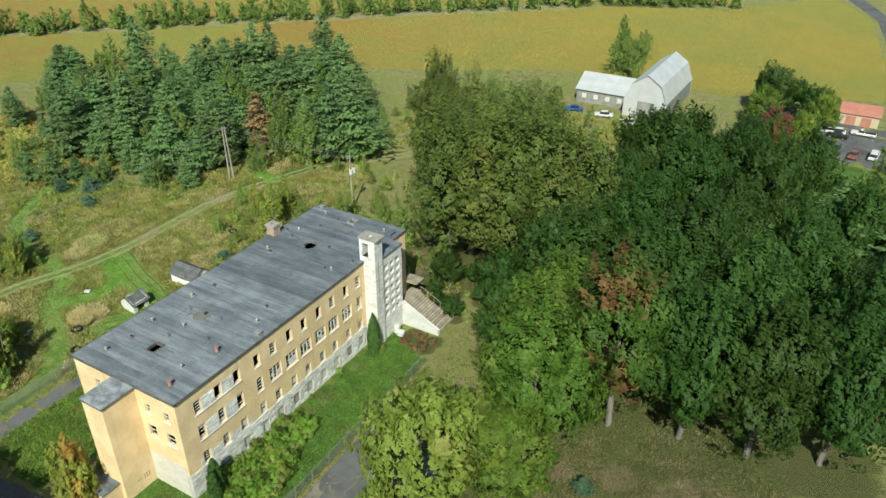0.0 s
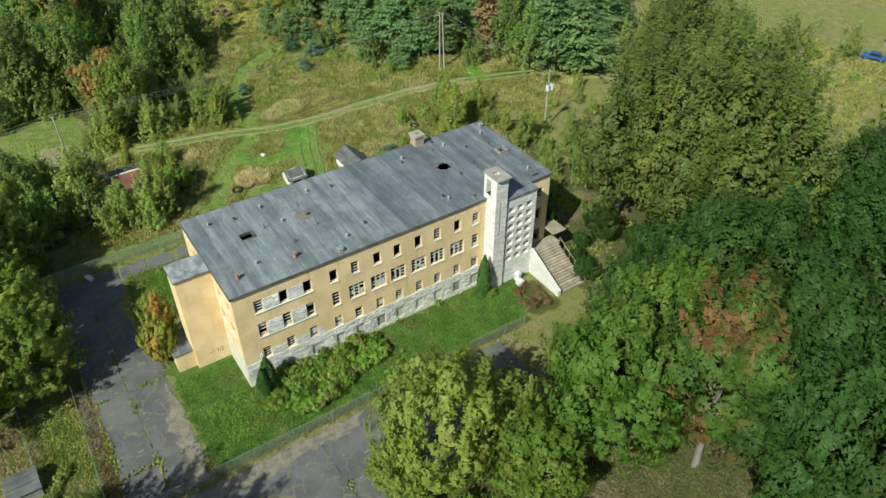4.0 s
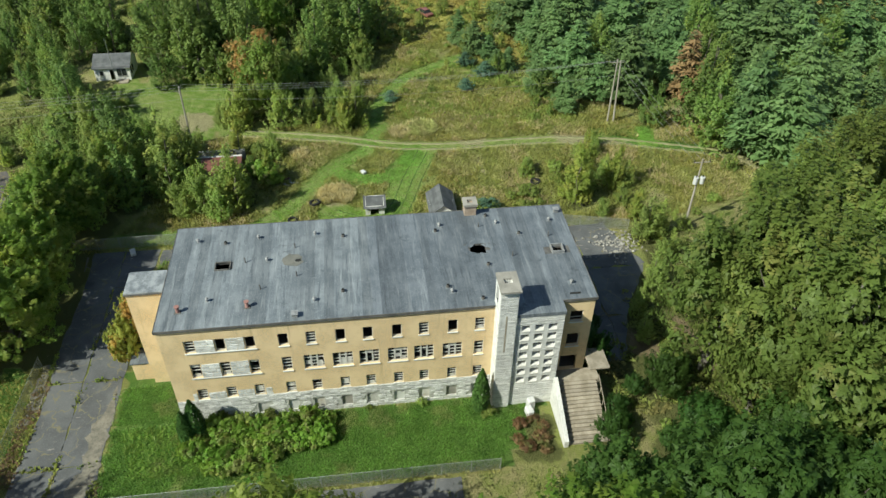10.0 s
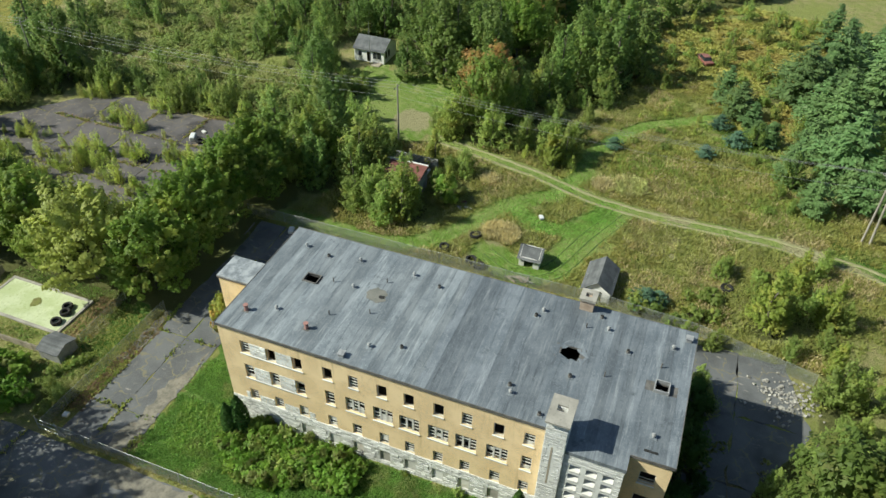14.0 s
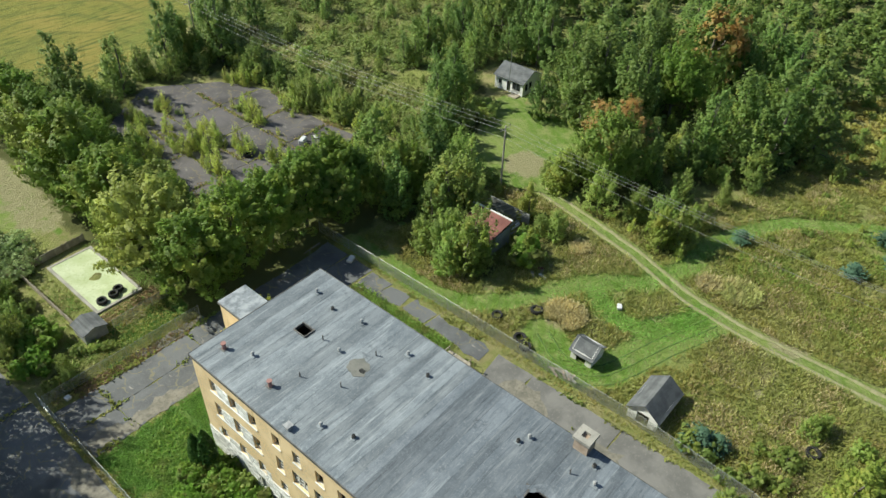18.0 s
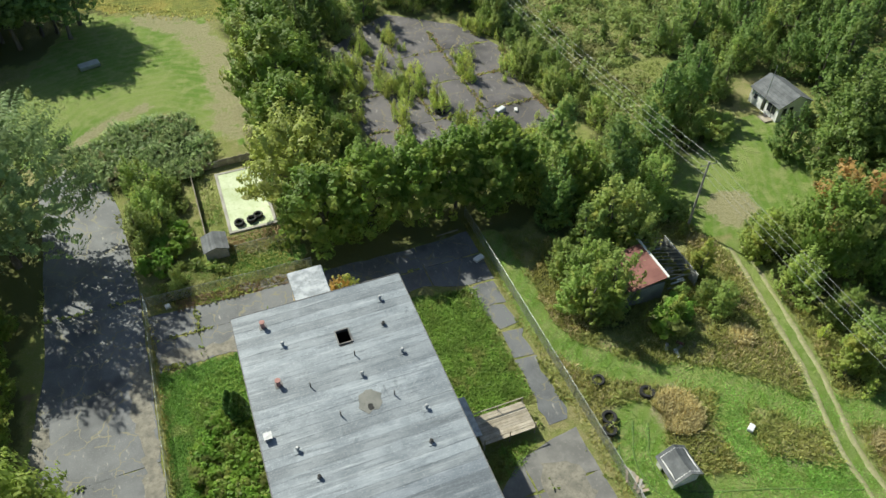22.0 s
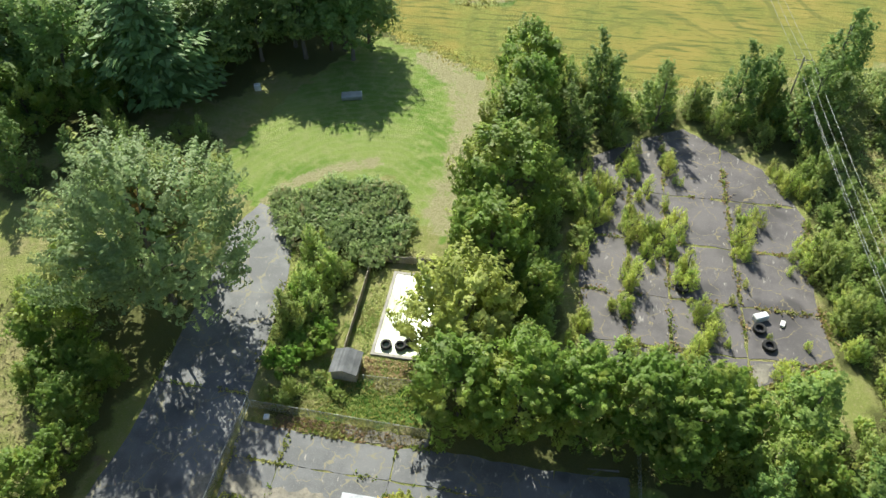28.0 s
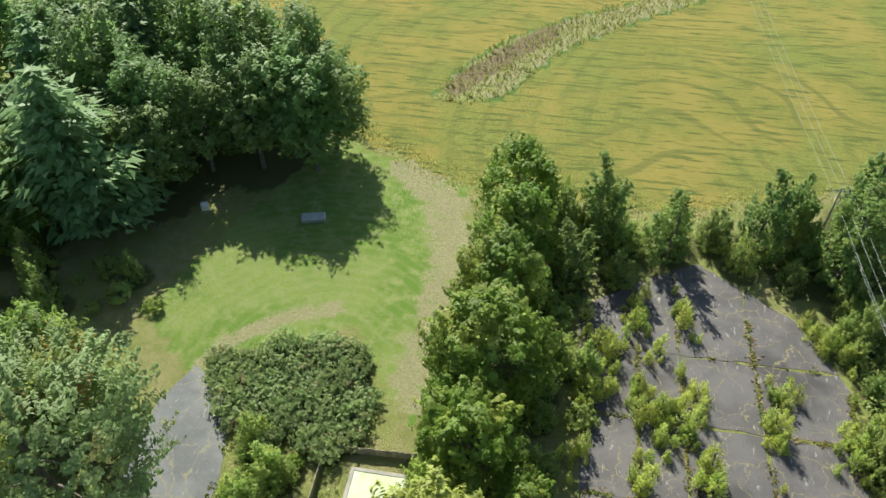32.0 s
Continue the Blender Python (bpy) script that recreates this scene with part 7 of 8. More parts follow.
gable("small_shed", -87.6, -84.9, 54.7, 57.4, 1.5, 2.5, "y", M["paint"], M["shingle"], "small leaning white shed with swaybacked grey roof", "shed", 0.25, (55.4, 56.6, 0.0, 1.3))
gable("garden_shed", -87.0, -81.9, 63.8, 67.2, 1.8, 3.1, "x", M["boards"], M["shingle"], "white shed with dark shingle roof in the meadow", "shed", 0.1, (64.8, 66.2, 0.0, 1.6))
house = gable("white_cottage", -138.0, -132.2, 7.0, 13.3, 2.6, 4.1, "y", M["boards"], M["shingle"], "small white cottage with dark grey roof", "house", 0.0, (9.7, 10.5, 0.1, 2.1))
for y in (11.0, 11.9):
    w = boxed("window", (-132.2, -132.14, y, y + 0.75, 0.9, 2.2), M["glass"], house)
    boxed("sill", (-132.2, -132.08, y - 0.06, y + 0.81, 0.82, 0.89), M["trim"], w)
w = boxed("window", (-132.2, -132.14, 7.9, 8.5, 1.1, 1.9), M["glass"], house)
boxed("sill", (-132.2, -132.08, 7.84, 8.56, 1.02, 1.09), M["trim"], w)
for x in (-133.6, -134.8):
    w = boxed("window", (x, x + 0.7, 13.3, 13.36, 0.9, 2.2), M["glass"], house)
    boxed("sill", (x - 0.06, x + 0.76, 13.3, 13.42, 0.82, 0.89), M["trim"], w)
boxed("door_step", (-132.15, -130.7, 11.2, 12.9, -0.2, 0.2), M["wood"], house)
rodded("aerial_mast", (-131.5, 10.7, -0.3), (-131.5, 10.7, 8.5), 0.06, M["steel"], house, 0.04)
hut = gable("pool_hut", -51.6, -48.9, 9.4, 12.2, 1.5, 2.0, "y", M["barnwall"], M["shingle"], "small grey hut beside the pool", "hut", 0.0, None, 0.15)

red = base("red_roofed_shed", -96.5, 33, 0, "half collapsed shed with rusty red metal roof", "shed")
for k in range(2, 9):
    y0 = 29.4 + k * 0.83
    segs = ((-97.0, (-91.8, -92.6, -91.9, -93.4, -92.0, -91.8, -92.3)[k - 2]),)
    for a, b in segs:
        za, zb = 3.6 - (a + 97) * 0.16, 3.6 - (b + 97) * 0.16
        raw("roof_sheet", [(a, y0, za), (b, y0, zb), (b, y0 + 0.82, zb), (a, y0 + 0.82, za), (a, y0, za - 0.04), (b, y0, zb - 0.04), (b, y0 + 0.82, zb - 0.04), (a, y0 + 0.82, za - 0.04)],
            [(0, 1, 2, 3), (7, 6, 5, 4), (0, 4, 5, 1), (1, 5, 6, 2), (2, 6, 7, 3), (3, 7, 4, 0)], M["rust"], red)
boxed("ridge_board", (-97.25, -97.0, 29.3, 36.9, 3.5, 3.72), M["paint"], red)
for k in range(12):
    y0 = 29.6 + k * 0.62
    rodded("rafter", (-97.2, y0, 3.5), (-101.8 + rb.uniform(-0.5, 0.8), y0 + rb.uniform(-0.2, 0.2), 2.2 + rb.uniform(-0.9, 0.3)), 0.06, M["wood"], red, n=4)
boxed("wall", (-97.0, -92.0, 36.6, 36.75, -0.2, 2.7), M["barnwall"], red)
boxed("wall", (-93.1, -92.95, 31.2, 36.6, -0.2, 2.75), M["barnwall"], red)
boxed("wall", (-101.9, -101.75, 29.6, 36.6, -0.2, 1.9), M["barnwall"], red)
for k in range(14):
    x, y = rb.uniform(-101.5, -97.5), rb.uniform(29.8, 36.4)
    boxed("fallen_board", (x, x + rb.uniform(0.6, 2.0), y, y + 0.2, 0.1 + k * 0.06, 0.16 + k * 0.06), (M["wood"], M["paint"], M["barnwall"])[k % 3], red)

barn = gable("barn_wing", -64.5, -50.5, 182.0, 193.5, 3.6, 6.6, "x", M["barnwall"], M["barnroof"], "long barn wing with bright metal roof", "barn", 0.0, None, 0.35)
for k in range(4):
    boxed("window", (-63 + k * 3.2, -61.8 + k * 3.2, 181.9, 182.0, 1.2, 2.4), M["trim"], barn)
big = base("gambrel_barn", -45, 190, 0, "tall barn with white gambrel metal roof", "barn")
prof = [(-50.4, 0.0), (-50.4, 4.2), (-48.6, 8.6), (-45.0, 11.0), (-41.4, 8.6), (-39.6, 4.2), (-39.6, 0.0)]
raw("front_gable", [(x, 177.5, z) for x, z in prof] + [(x, 177.7, z) for x, z in prof], [tuple(range(7)), tuple(range(13, 6, -1))] + [(k, 7 + k, 8 + k, k + 1) for k in range(6)] + [(6, 13, 7, 0)], M["barnroof"], big)
raw("rear_gable", [(x, 202.8, z) for x, z in prof] + [(x, 203.0, z) for x, z in prof], [tuple(range(7)), tuple(range(13, 6, -1))] + [(k, 7 + k, 8 + k, k + 1) for k in range(6)] + [(6, 13, 7, 0)], M["barnroof"], big)
for k in range(1, 5):
    (xa, za), (xb, zb) = prof[k], prof[k + 1]
    for j in range(13):
        y0 = 177.2 + j * 2.0
        raw("roof_panel", [(xa, y0, za + 0.06), (xb, y0, zb + 0.06), (xb, y0 + 1.97, zb + 0.06), (xa, y0 + 1.97, za + 0.06), (xa, y0, za), (xb, y0, zb), (xb, y0 + 1.97, zb), (xa, y0 + 1.97, za)],
            [(0, 1, 2, 3), (7, 6, 5, 4), (0, 4, 5, 1), (1, 5, 6, 2), (2, 6, 7, 3), (3, 7, 4, 0)], M["barnroof"], big)
boxed("side_wall", (-50.35, -50.2, 177.7, 202.8, -0.3, 4.2), M["barnwall"], big)
boxed("side_wall", (-39.8, -39.65, 177.7, 202.8, -0.3, 4.2), M["barnwall"], big)
boxed("barn_door", (-46.8, -43.2, 177.35, 177.48, 0, 4.2), M["barnwall"], big)
farm = gable("farm_garage", -2.2, 6.4, 199.0, 206.0, 3.0, 4.6, "x", M["cream"], M["rooftile"], "cream garage with salmon metal roof", "garage", 0.0, None, 0.3)
for x in (-0.8, 2.6):
    boxed("garage_door", (x, x + 2.2, 198.93, 198.99, 0, 2.3), M["rooftile"], farm)


# ---- vehicles and loose things ----
def car(x, y, turn, paint, label, length=4.6, cab=(0.28, 0.8), pickup=False):
    """A parked car: body with bonnet and cabin, glass, wheels."""
    e = base("pickup_truck" if pickup else "parked_car", x, y, 0.05, label, "pickup truck" if pickup else "car", "parked vehicles")
    e.matrix_basis = pose(x, y, 0.05, 0, 0, turn)
    mw = world_of(e)

    def add(name, bm, mat, par):
        bm.transform(mw)
        return part(name, bm, mat, par)

    hw, L2 = 0.9, length / 2
    bm = bmesh.new()
    box(bm, -L2, L2, -hw, hw, 0.32, 0.92, 0.12)
    body = add("body", bm, paint, e)
    c0, c1 = -L2 + length * cab[0], -L2 + length * cab[1]
    if pickup:
        c0, c1 = -0.2, 1.2
    bm = bmesh.new()
    vs = [bm.verts.new(v) for v in ((c0, -0.8, 0.9), (c1, -0.8, 0.9), (c1, 0.8, 0.9), (c0, 0.8, 0.9), (c0 + 0.35, -0.66, 1.48), (c1 - 0.45, -0.66, 1.48), (c1 - 0.45, 0.66, 1.48), (c0 + 0.35, 0.66, 1.48))]
    for f in ((0, 1, 5, 4), (1, 2, 6, 5), (2, 3, 7, 6), (3, 0, 4, 7)):
        bm.faces.new([vs[i] for i in f])
    bmesh.ops.recalc_face_normals(bm, faces=bm.faces)
    add("window_glass", bm, M["glass"], body)
    bm = bmesh.new()
    box(bm, c0 + 0.33, c1 - 0.43, -0.68, 0.68, 1.46, 1.53, 0.03)
    add("cabin_roof", bm, paint, body)
    if pickup:
        bm = bmesh.new()
        box(bm, -L2 + 0.12, c0 - 0.1, -0.74, 0.74, 0.915, 0.93)
        add("load_bed", bm, M["black"], body)
    for wx in (-L2 + 0.85, L2 - 0.85):
        for wy in (-hw + 0.08, hw - 0.08):
            bm = bmesh.new()
            rod(bm, (wx, wy - 0.11, 0.32), (wx, wy + 0.11, 0.32), 0.33, n=14)
            w = add("wheel", bm, M["black"], e)
            bm = bmesh.new()
            rod(bm, (wx, wy - 0.12, 0.32), (wx, wy + 0.12, 0.32), 0.18, n=10)
            add("rim", bm, M["steel"], w)
    return e


car(3.8, 192.1, 178, M["carwhite"], "white pickup truck parked in the farm yard", 5.4, pickup=True)
car(2.9, 176.3, 80, M["carred"], "dark red car parked in the farm yard")
car(6.8, 178.2, 85, M["carwhite"], "white van parked in the farm yard", 5.4, (0.08, 0.82))
car(-1.4, 187.6, 170, M["cardark"], "black car parked in the farm yard")
car(-2.4, 179.8, 160, M["cardark"], "dark car at the yard's edge")
car(-2.7, 190.5, 5, M["carwhite"], "white camper trailer by the garage", 5.6, (0.05, 0.95))
car(-62.0, 174.0, 20, M["carblue"], "blue car beside the barn")
car(-53.8, 173.4, 15, M["carwhite"], "white car beside the barn")
car(-46.8, 171.0, 10, M["carwhite"], "white car in front of the barn")
car(-158.0, 71.0, 30, M["carred"], "old red car in the scrub")


def tyre(x, y, z, r, tilt=0.0, group="scattered tyres", label="large worn black tractor tyre lying on the ground"):
    bm = bmesh.new()
    n, prof_t = 20, [(r, -0.16), (r, 0.16), (r * 0.92, 0.24), (r * 0.62, 0.22), (r * 0.55, 0.14), (r * 0.55, -0.14), (r * 0.62, -0.22), (r * 0.92, -0.24)]
    rings = []
    for k in range(n):
        w = 2 * math.pi * k / n
        rings.append([bm.verts.new((q * math.cos(w) * (0.97 if k % 2 and q == r else 1), q * math.sin(w) * (0.97 if k % 2 and q == r else 1), h)) for q, h in prof_t])
    for k in range(n):
        a, b = rings[k], rings[(k + 1) % n]
        for j in range(8):
            bm.faces.new((a[j], b[j], b[(j + 1) % 8], a[(j + 1) % 8]))
    bm.transform(pose(x, y, z + 0.24, tilt, tilt * 0.6, rb.uniform(0, 360)))
    bmesh.ops.recalc_face_normals(bm, faces=bm.faces)
    ob = part("tractor_tyre", bm, M["black"])
    tagged(ob, label, "tyre", group)


for x, y, r in ((-86.4, -6.8, 0.8), (-94.6, -2.0, 0.75), (-95.4, 0.3, 0.8), (-79.7, 4.4, 0.7), (-78.0, -22.7, 0.75)):
    tyre(x, y, 0.05, r, rb.uniform(-4, 4))
for x, y, r in ((-84.4, 44.4, 0.7), (-88.4, 47.5, 0.85), (-83.2, 48.7, 0.8), (-82.5, 50.0, 0.75), (-90.3, 80.7, 0.8), (-84.5, 86.7, 0.85)):
    tyre(x, y, 0.02, r, rb.uniform(-12, 12), "tyres in the meadow", "large worn black tractor tyre in tall grass")

pool = base("swimming_pool", -55.2, 2.2, 0, "disused pool under a pale green cover", "pool")
bm = bmesh.new()
n = 14
vs = [[bm.verts.new((-52.6 - 5.3 * i / n, -3.6 + 11.7 * j / n, 0.16 - 0.12 * math.sin(math.pi * i / n) * math.sin(math.pi * j / n) + rb.uniform(0, 0.02))) for j in range(n + 1)] for i in range(n + 1)]
for i in range(n):
    for j in range(n):
        bm.faces.new((vs[i][j], vs[i][j + 1], vs[i + 1][j + 1], vs[i + 1][j]))
bmesh.ops.recalc_face_normals(bm, faces=bm.faces)
cover = part("pool_cover", bm, M["tarp"], pool)
if cover.data.polygons[0].normal.z < 0:
    cover.data.flip_normals()
for a, b, c, d in ((-52.6, -52.2, -4.0, 8.5), (-58.3, -57.9, -4.0, 8.5), (-57.9, -52.6, -4.0, -3.6), (-57.9, -52.6, 8.1, 8.5)):
    boxed("coping", (a, b, c, d, -0.2, 0.22), M["concrete"], pool, bevel=0.03)
for x, y in ((-53.7, 7.1), (-55.3, 7.0), (-56.2, 6.5)):
    tyre(x, y, 0.16, 0.65, 3, "tyres on the pool cover", "black tyre weighing down the pool cover")


def slabby(name, x, y, z, dx, dy, dz, turn, mat, label, category):
    bm = bmesh.new()
    box(bm, -dx / 2, dx / 2, -dy / 2, dy / 2, 0, dz, min(dx, dy, dz) * 0.15)
    bm.transform(pose(x, y, z, 0, 0, turn))
    tagged(part(name, bm, mat), label, category)


slabby("dumped_freezer", -94.9, -3.6, 0.05, 1.7, 0.9, 0.8, 25, M["carwhite"], "white dumped chest freezer lying on the lot", "freezer")
slabby("white_plastic_tank", -48.45, 70.6, 0.0, 0.75, 0.8, 1.4, 12, M["carwhite"], "white plastic tank against the stone stair block", "tank")
slabby("dumped_tub", -79.7, 23.6, 0.04, 1.3, 0.7, 0.4, 20, M["paint"], "white dumped tub on the asphalt", "tub")
slabby("dumped_box", -97.3, -3.2, 0.05, 0.9, 0.5, 0.3, 70, M["paint"], "pale dumped box on the lot", "box")
slabby("dumped_basin", -47.6, 70.3, 0.0, 1.0, 0.8, 0.9, 10, M["carwhite"], "white basin against the stone wall", "basin")
slabby("dumped_tub", -43.6, 17.9, 0.04, 0.6, 0.6, 0.3, 10, M["paint"], "small white tub by the fence", "tub")
slabby("plastic_sheet", -95.8, 54.8, 0.1, 0.9, 0.6, 0.35, 30, M["carwhite"], "white plastic scrap in the meadow", "scrap")
slabby("mailbox_stand", -22.3, -38.6, 0.0, 1.0, 0.7, 1.2, 20, M["paint"], "small white box at the wood's edge", "box")
slabby("scrap_trailer", -37.6, -39.0, 0.0, 3.2, 1.6, 0.7, 15, M["steel"], "grey scrap trailer in the trees' shade", "trailer")
for k in range(9):
    slabby("loose_plank", -82.0 + rb.uniform(-0.4, 0.4), 54.4 + k * 0.32, 0.05 + 0.03 * k, rb.uniform(0.8, 1.6), 0.25, 0.06, rb.uniform(0, 180), (M["wood"], M["oldbrick"], M["concrete"])[k % 3], "weathered loose plank beside the fence", "plank")

for k, (x, y, ln, turn) in enumerate(((-94.7, 43.8, 1.6, 20), (-94.2, 44.3, 1.2, 80), (-95.3, 43.3, 0.9, 130), (-93.6, 43.2, 1.1, 50))):
    slabby("dumped_board", x, y, 0.05 + 0.05 * k, ln, 0.35, 0.08, turn, (M["wood"], M["paint"], M["rust"], M["concrete"])[k], "broken dumped board in the grass", "board")
bm = bmesh.new()
rod(bm, (-79.2, 18.0, 0.2), (-76.2, 18.3, 0.35), 0.12, 0.06, 7)
rod(bm, (-77.4, 18.2, 0.3), (-76.4, 19.1, 0.5), 0.06, 0.03, 6)
tagged(part("fallen_branch", bm, M["palebark"]), "bare pale fallen branch on the asphalt", "branch")

# rubble heap: one mass of broken pieces
rnd = random.Random(31)
bm = bmesh.new()
for k in range(210):
    x, y = rnd.gauss(-74.5, 1.5), rnd.gauss(88.3, 1.6)
    s = rnd.uniform(0.06, 0.3)
    m = pose(x, y, 0.05 + s * 0.3, rnd.uniform(-30, 30), rnd.uniform(-30, 30), rnd.uniform(0, 360)) @ Matrix.Diagonal((s * 1.4, s, s * 0.6, 1))
    bmesh.ops.create_cube(bm, size=1.0, matrix=m)
tagged(part("rubble_heap", bm, M["rubble"]), "pale broken concrete rubble on the yard", "rubble", kind="stuff")

# ---- grass, weeds and leaf litter ----
def blades(name, pts, height, width, mat, label, seed, lean=0.35):
    """Upright tufts, two crossed blades each."""
    rng = np.random.default_rng(seed)
    n = len(pts)
    h = height * rng.uniform(0.5, 1.3, n)
    out = []
    w0 = rng.uniform(0, math.pi, n)
    tip = np.stack([rng.normal(scale=lean, size=n), rng.normal(scale=lean, size=n), np.ones(n)], 1) * h[:, None]
    root = np.stack([pts[:, 0], pts[:, 1], np.full(n, -0.06)], 1)
    for off in ((0, math.pi / 2) if width > 0.15 else (0,)):
        d = np.stack([np.cos(w0 + off), np.sin(w0 + off), np.zeros(n)], 1) * width * rng.uniform(0.6, 1.3, (n, 1))
        out.append(np.stack([root - d * 0.4, root + d * 0.4, root + tip + d, root + tip * 0.92 - d], 1))
    co = np.concatenate(out).reshape(-1, 3)
    q = len(co) // 4
    me = bpy.data.meshes.new(name)
    me.vertices.add(len(co))
    me.vertices.foreach_set("co", co.astype(np.float32).ravel())
    me.loops.add(len(co))
    me.loops.foreach_set("vertex_index", np.arange(len(co), dtype=np.int32))
    me.polygons.add(q)
    me.polygons.foreach_set("loop_start", np.arange(0, len(co), 4, dtype=np.int32))
    me.update(calc_edges=True)
    tagged(put(name, me, mat), label, "grass", kind="stuff")


def scatter(poly, n, seed, keep=None):
    rng = np.random.default_rng(seed)
    a = np.array(poly)
    x = rng.uniform(a[:, 0].min(), a[:, 0].max(), n)
    y = rng.uniform(a[:, 1].min(), a[:, 1].max(), n)
    ok = inside(poly, x, y)
    for line in GREENWAYS:
        ok &= near_line(line, x, y) > (2.4 if line is GREENWAYS[1] else 1.4)
    ok &= near_line(TRACK, x, y) > 1.5
    if keep is not None:
        ok &= keep(x, y)
    return np.stack([x[ok], y[ok]], 1)


def patchy(x, y, lo):
    return np.array([noise.noise((a * 0.16, b * 0.16, 3.0)) + 0.4 * noise.noise((a * 0.7, b * 0.7, 5.0)) for a, b in zip(x, y)]) > lo


def dry_spots(x, y):
    ok = np.zeros(x.shape, bool)
    for (cx, cy), r in DRY:
        ok |= np.hypot(x - cx, y - cy) < r * 0.95
    return ok


MEADOW = [(-81.8, 20), (-82, 66), (-81.4, 78), (-79, 96), (-84, 112), (-100, 130), (-113, 100), (-130, 72), (-150, 84), (-155, 62), (-128, 56), (-112, 44), (-109, 34), (-106, 22), (-90, 24)]
blades("tall_dry_grass", scatter(MEADOW, 300000, 1, lambda x, y: dry_spots(x, y) | patchy(x, y, 0.16)), 0.5, 0.05, M["straw"], "tall straw coloured dry grass in patches", 1)
blades("meadow_weeds", scatter(MEADOW, 300000, 2, lambda x, y: patchy(x, y, -0.4)), 0.5, 0.05, M["weed"], "rough green and brown meadow weeds", 2, 0.7)
def herbs(name, pts, size, mat, label, seed, per=14, leaf=0.34):
    """Low leafy clumps of weeds, each a little dome of small leaves."""
    rng = np.random.default_rng(seed)
    s = size * rng.uniform(0.35, 1.35, len(pts)) ** 1.3
    k = np.repeat(np.arange(len(pts)), per)
    d = rng.normal(size=(len(k), 3))
    d /= np.linalg.norm(d, axis=1, keepdims=True)
    d[:, 2] = np.abs(d[:, 2])
    c = np.stack([pts[k, 0], pts[k, 1], np.zeros(len(k))], 1) + d * s[k][:, None] * np.array([0.85, 0.85, 1.0])
    c[:, 2] = np.maximum(c[:, 2], 0.05)
    me = leaf_mesh(name, c, d + np.array([0, 0, 0.7]), leaf, leaf * 0.6, rng)
    tagged(put(name, me, mat), label, "weeds", kind="stuff")


def wild(x, y, lo, shift):
    return np.array([noise.noise((a * 0.11, b * 0.11, shift)) + 0.5 * noise.noise((a * 0.45, b * 0.45, shift + 7)) for a, b in zip(x, y)]) > lo


herbs("rank_herbs", scatter(MEADOW, 9000, 71, lambda x, y: wild(x, y, 0.12, 1.0)), 0.5, M["rankherb"], "rank green weed clumps across the meadow", 71, 18, 0.24)
def garden(x, y):
    return ~((x < -51.9) & (x > -58.6) & (y > -4.3) & (y < 8.9)) & ~((x < -48.6) & (x > -51.9) & (y > 9.1) & (y < 12.5))


herbs("garden_weeds", scatter([(-48.5, -5), (-60, -5), (-61, 16.6), (-44, 16.6), (-48, 9)], 900, 74, lambda x, y: garden(x, y) & wild(x, y, 0.05, 3.0)), 0.26, M["rankherb"], "weeds in the overgrown pool garden", 74, 9, 0.2)
blades("garden_grass", scatter([(-48.5, -5), (-60, -5), (-61, 16.6), (-44, 16.6), (-48, 9)], 22000, 78, lambda x, y: garden(x, y) & wild(x, y, -0.25, 9.0)), 0.24, 0.045, M["turf"], "uncut green grass of the pool garden", 78, 0.8)
herbs("garden_litter", scatter([(-42, 17.3), (-62, 17.3), (-62, 19.2), (-42, 19)], 700, 75, lambda x, y: wild(x, y, -0.1, 13.0)), 0.13, M["rustleaf"], "rust brown dead weeds along the fence", 75, 8, 0.2)
herbs("pool_side_litter", scatter([(-50, 8.8), (-59.5, 8.8), (-60, 11.5), (-51.8, 11)], 600, 76, garden), 0.18, M["rustleaf"], "rust brown dead weeds beside the pool", 76, 8, 0.2)
herbs("olive_herbs", scatter(MEADOW, 7500, 72, lambda x, y: wild(x, y, 0.15, 21.0)), 0.45, M["herb"], "olive and brown weed clumps across the meadow", 72, 18, 0.22)
blades("goldenrod", scatter([(-113, 60), (-108, 74), (-106, 92), (-114, 92), (-134, 78), (-140, 66), (-124, 62)], 32000, 3, lambda x, y: patchy(x, y, -0.2)), 0.5, 0.06, M["goldenrod"], "yellow goldenrod standing in the meadow", 3)
blades("edge_weeds", np.concatenate([scatter([(-81.9, 17), (-80.2, 17), (-80.2, 90), (-81.9, 90)], 2600, 4), scatter([(-41.8, 20), (-40.9, 20), (-40.9, 66), (-41.8, 66)], 1200, 5), scatter([(-60, 16), (-42, 16), (-42, 18.6), (-60, 18.8)], 1500, 7), scatter([(-49.6, 11), (-58.6, 11), (-59, 17), (-49, 17)], 1800, 8)]), 0.26, 0.07, M["weed"], "weeds growing along fences and walls", 4)
blades("rank_green_weeds", np.concatenate([scatter([(-66.4, 27), (-77.2, 27.5), (-77.2, 44), (-66.4, 44)], 20000, 6), scatter([(-67, 48), (-75.5, 48), (-72.5, 50.5), (-67, 52)], 2500, 26), scatter([(-50.2, 28), (-50.2, 37), (-44, 40), (-44, 30)], 3000, 16)]), 0.34, 0.055, M["ferny"], "rank bright green weeds beside the walls", 14, 0.9)
blades("lawn_grass", np.concatenate([scatter([(-50.4, 27.2), (-50.4, 72), (-41.7, 66), (-41.7, 27.2)], 70000, 17), scatter([(-56, 27), (-51, 27), (-51, 34), (-56, 34)], 7000, 18)]), 0.2, 0.035, M["turf"], "short uneven grass of the lawns", 15, 0.9)
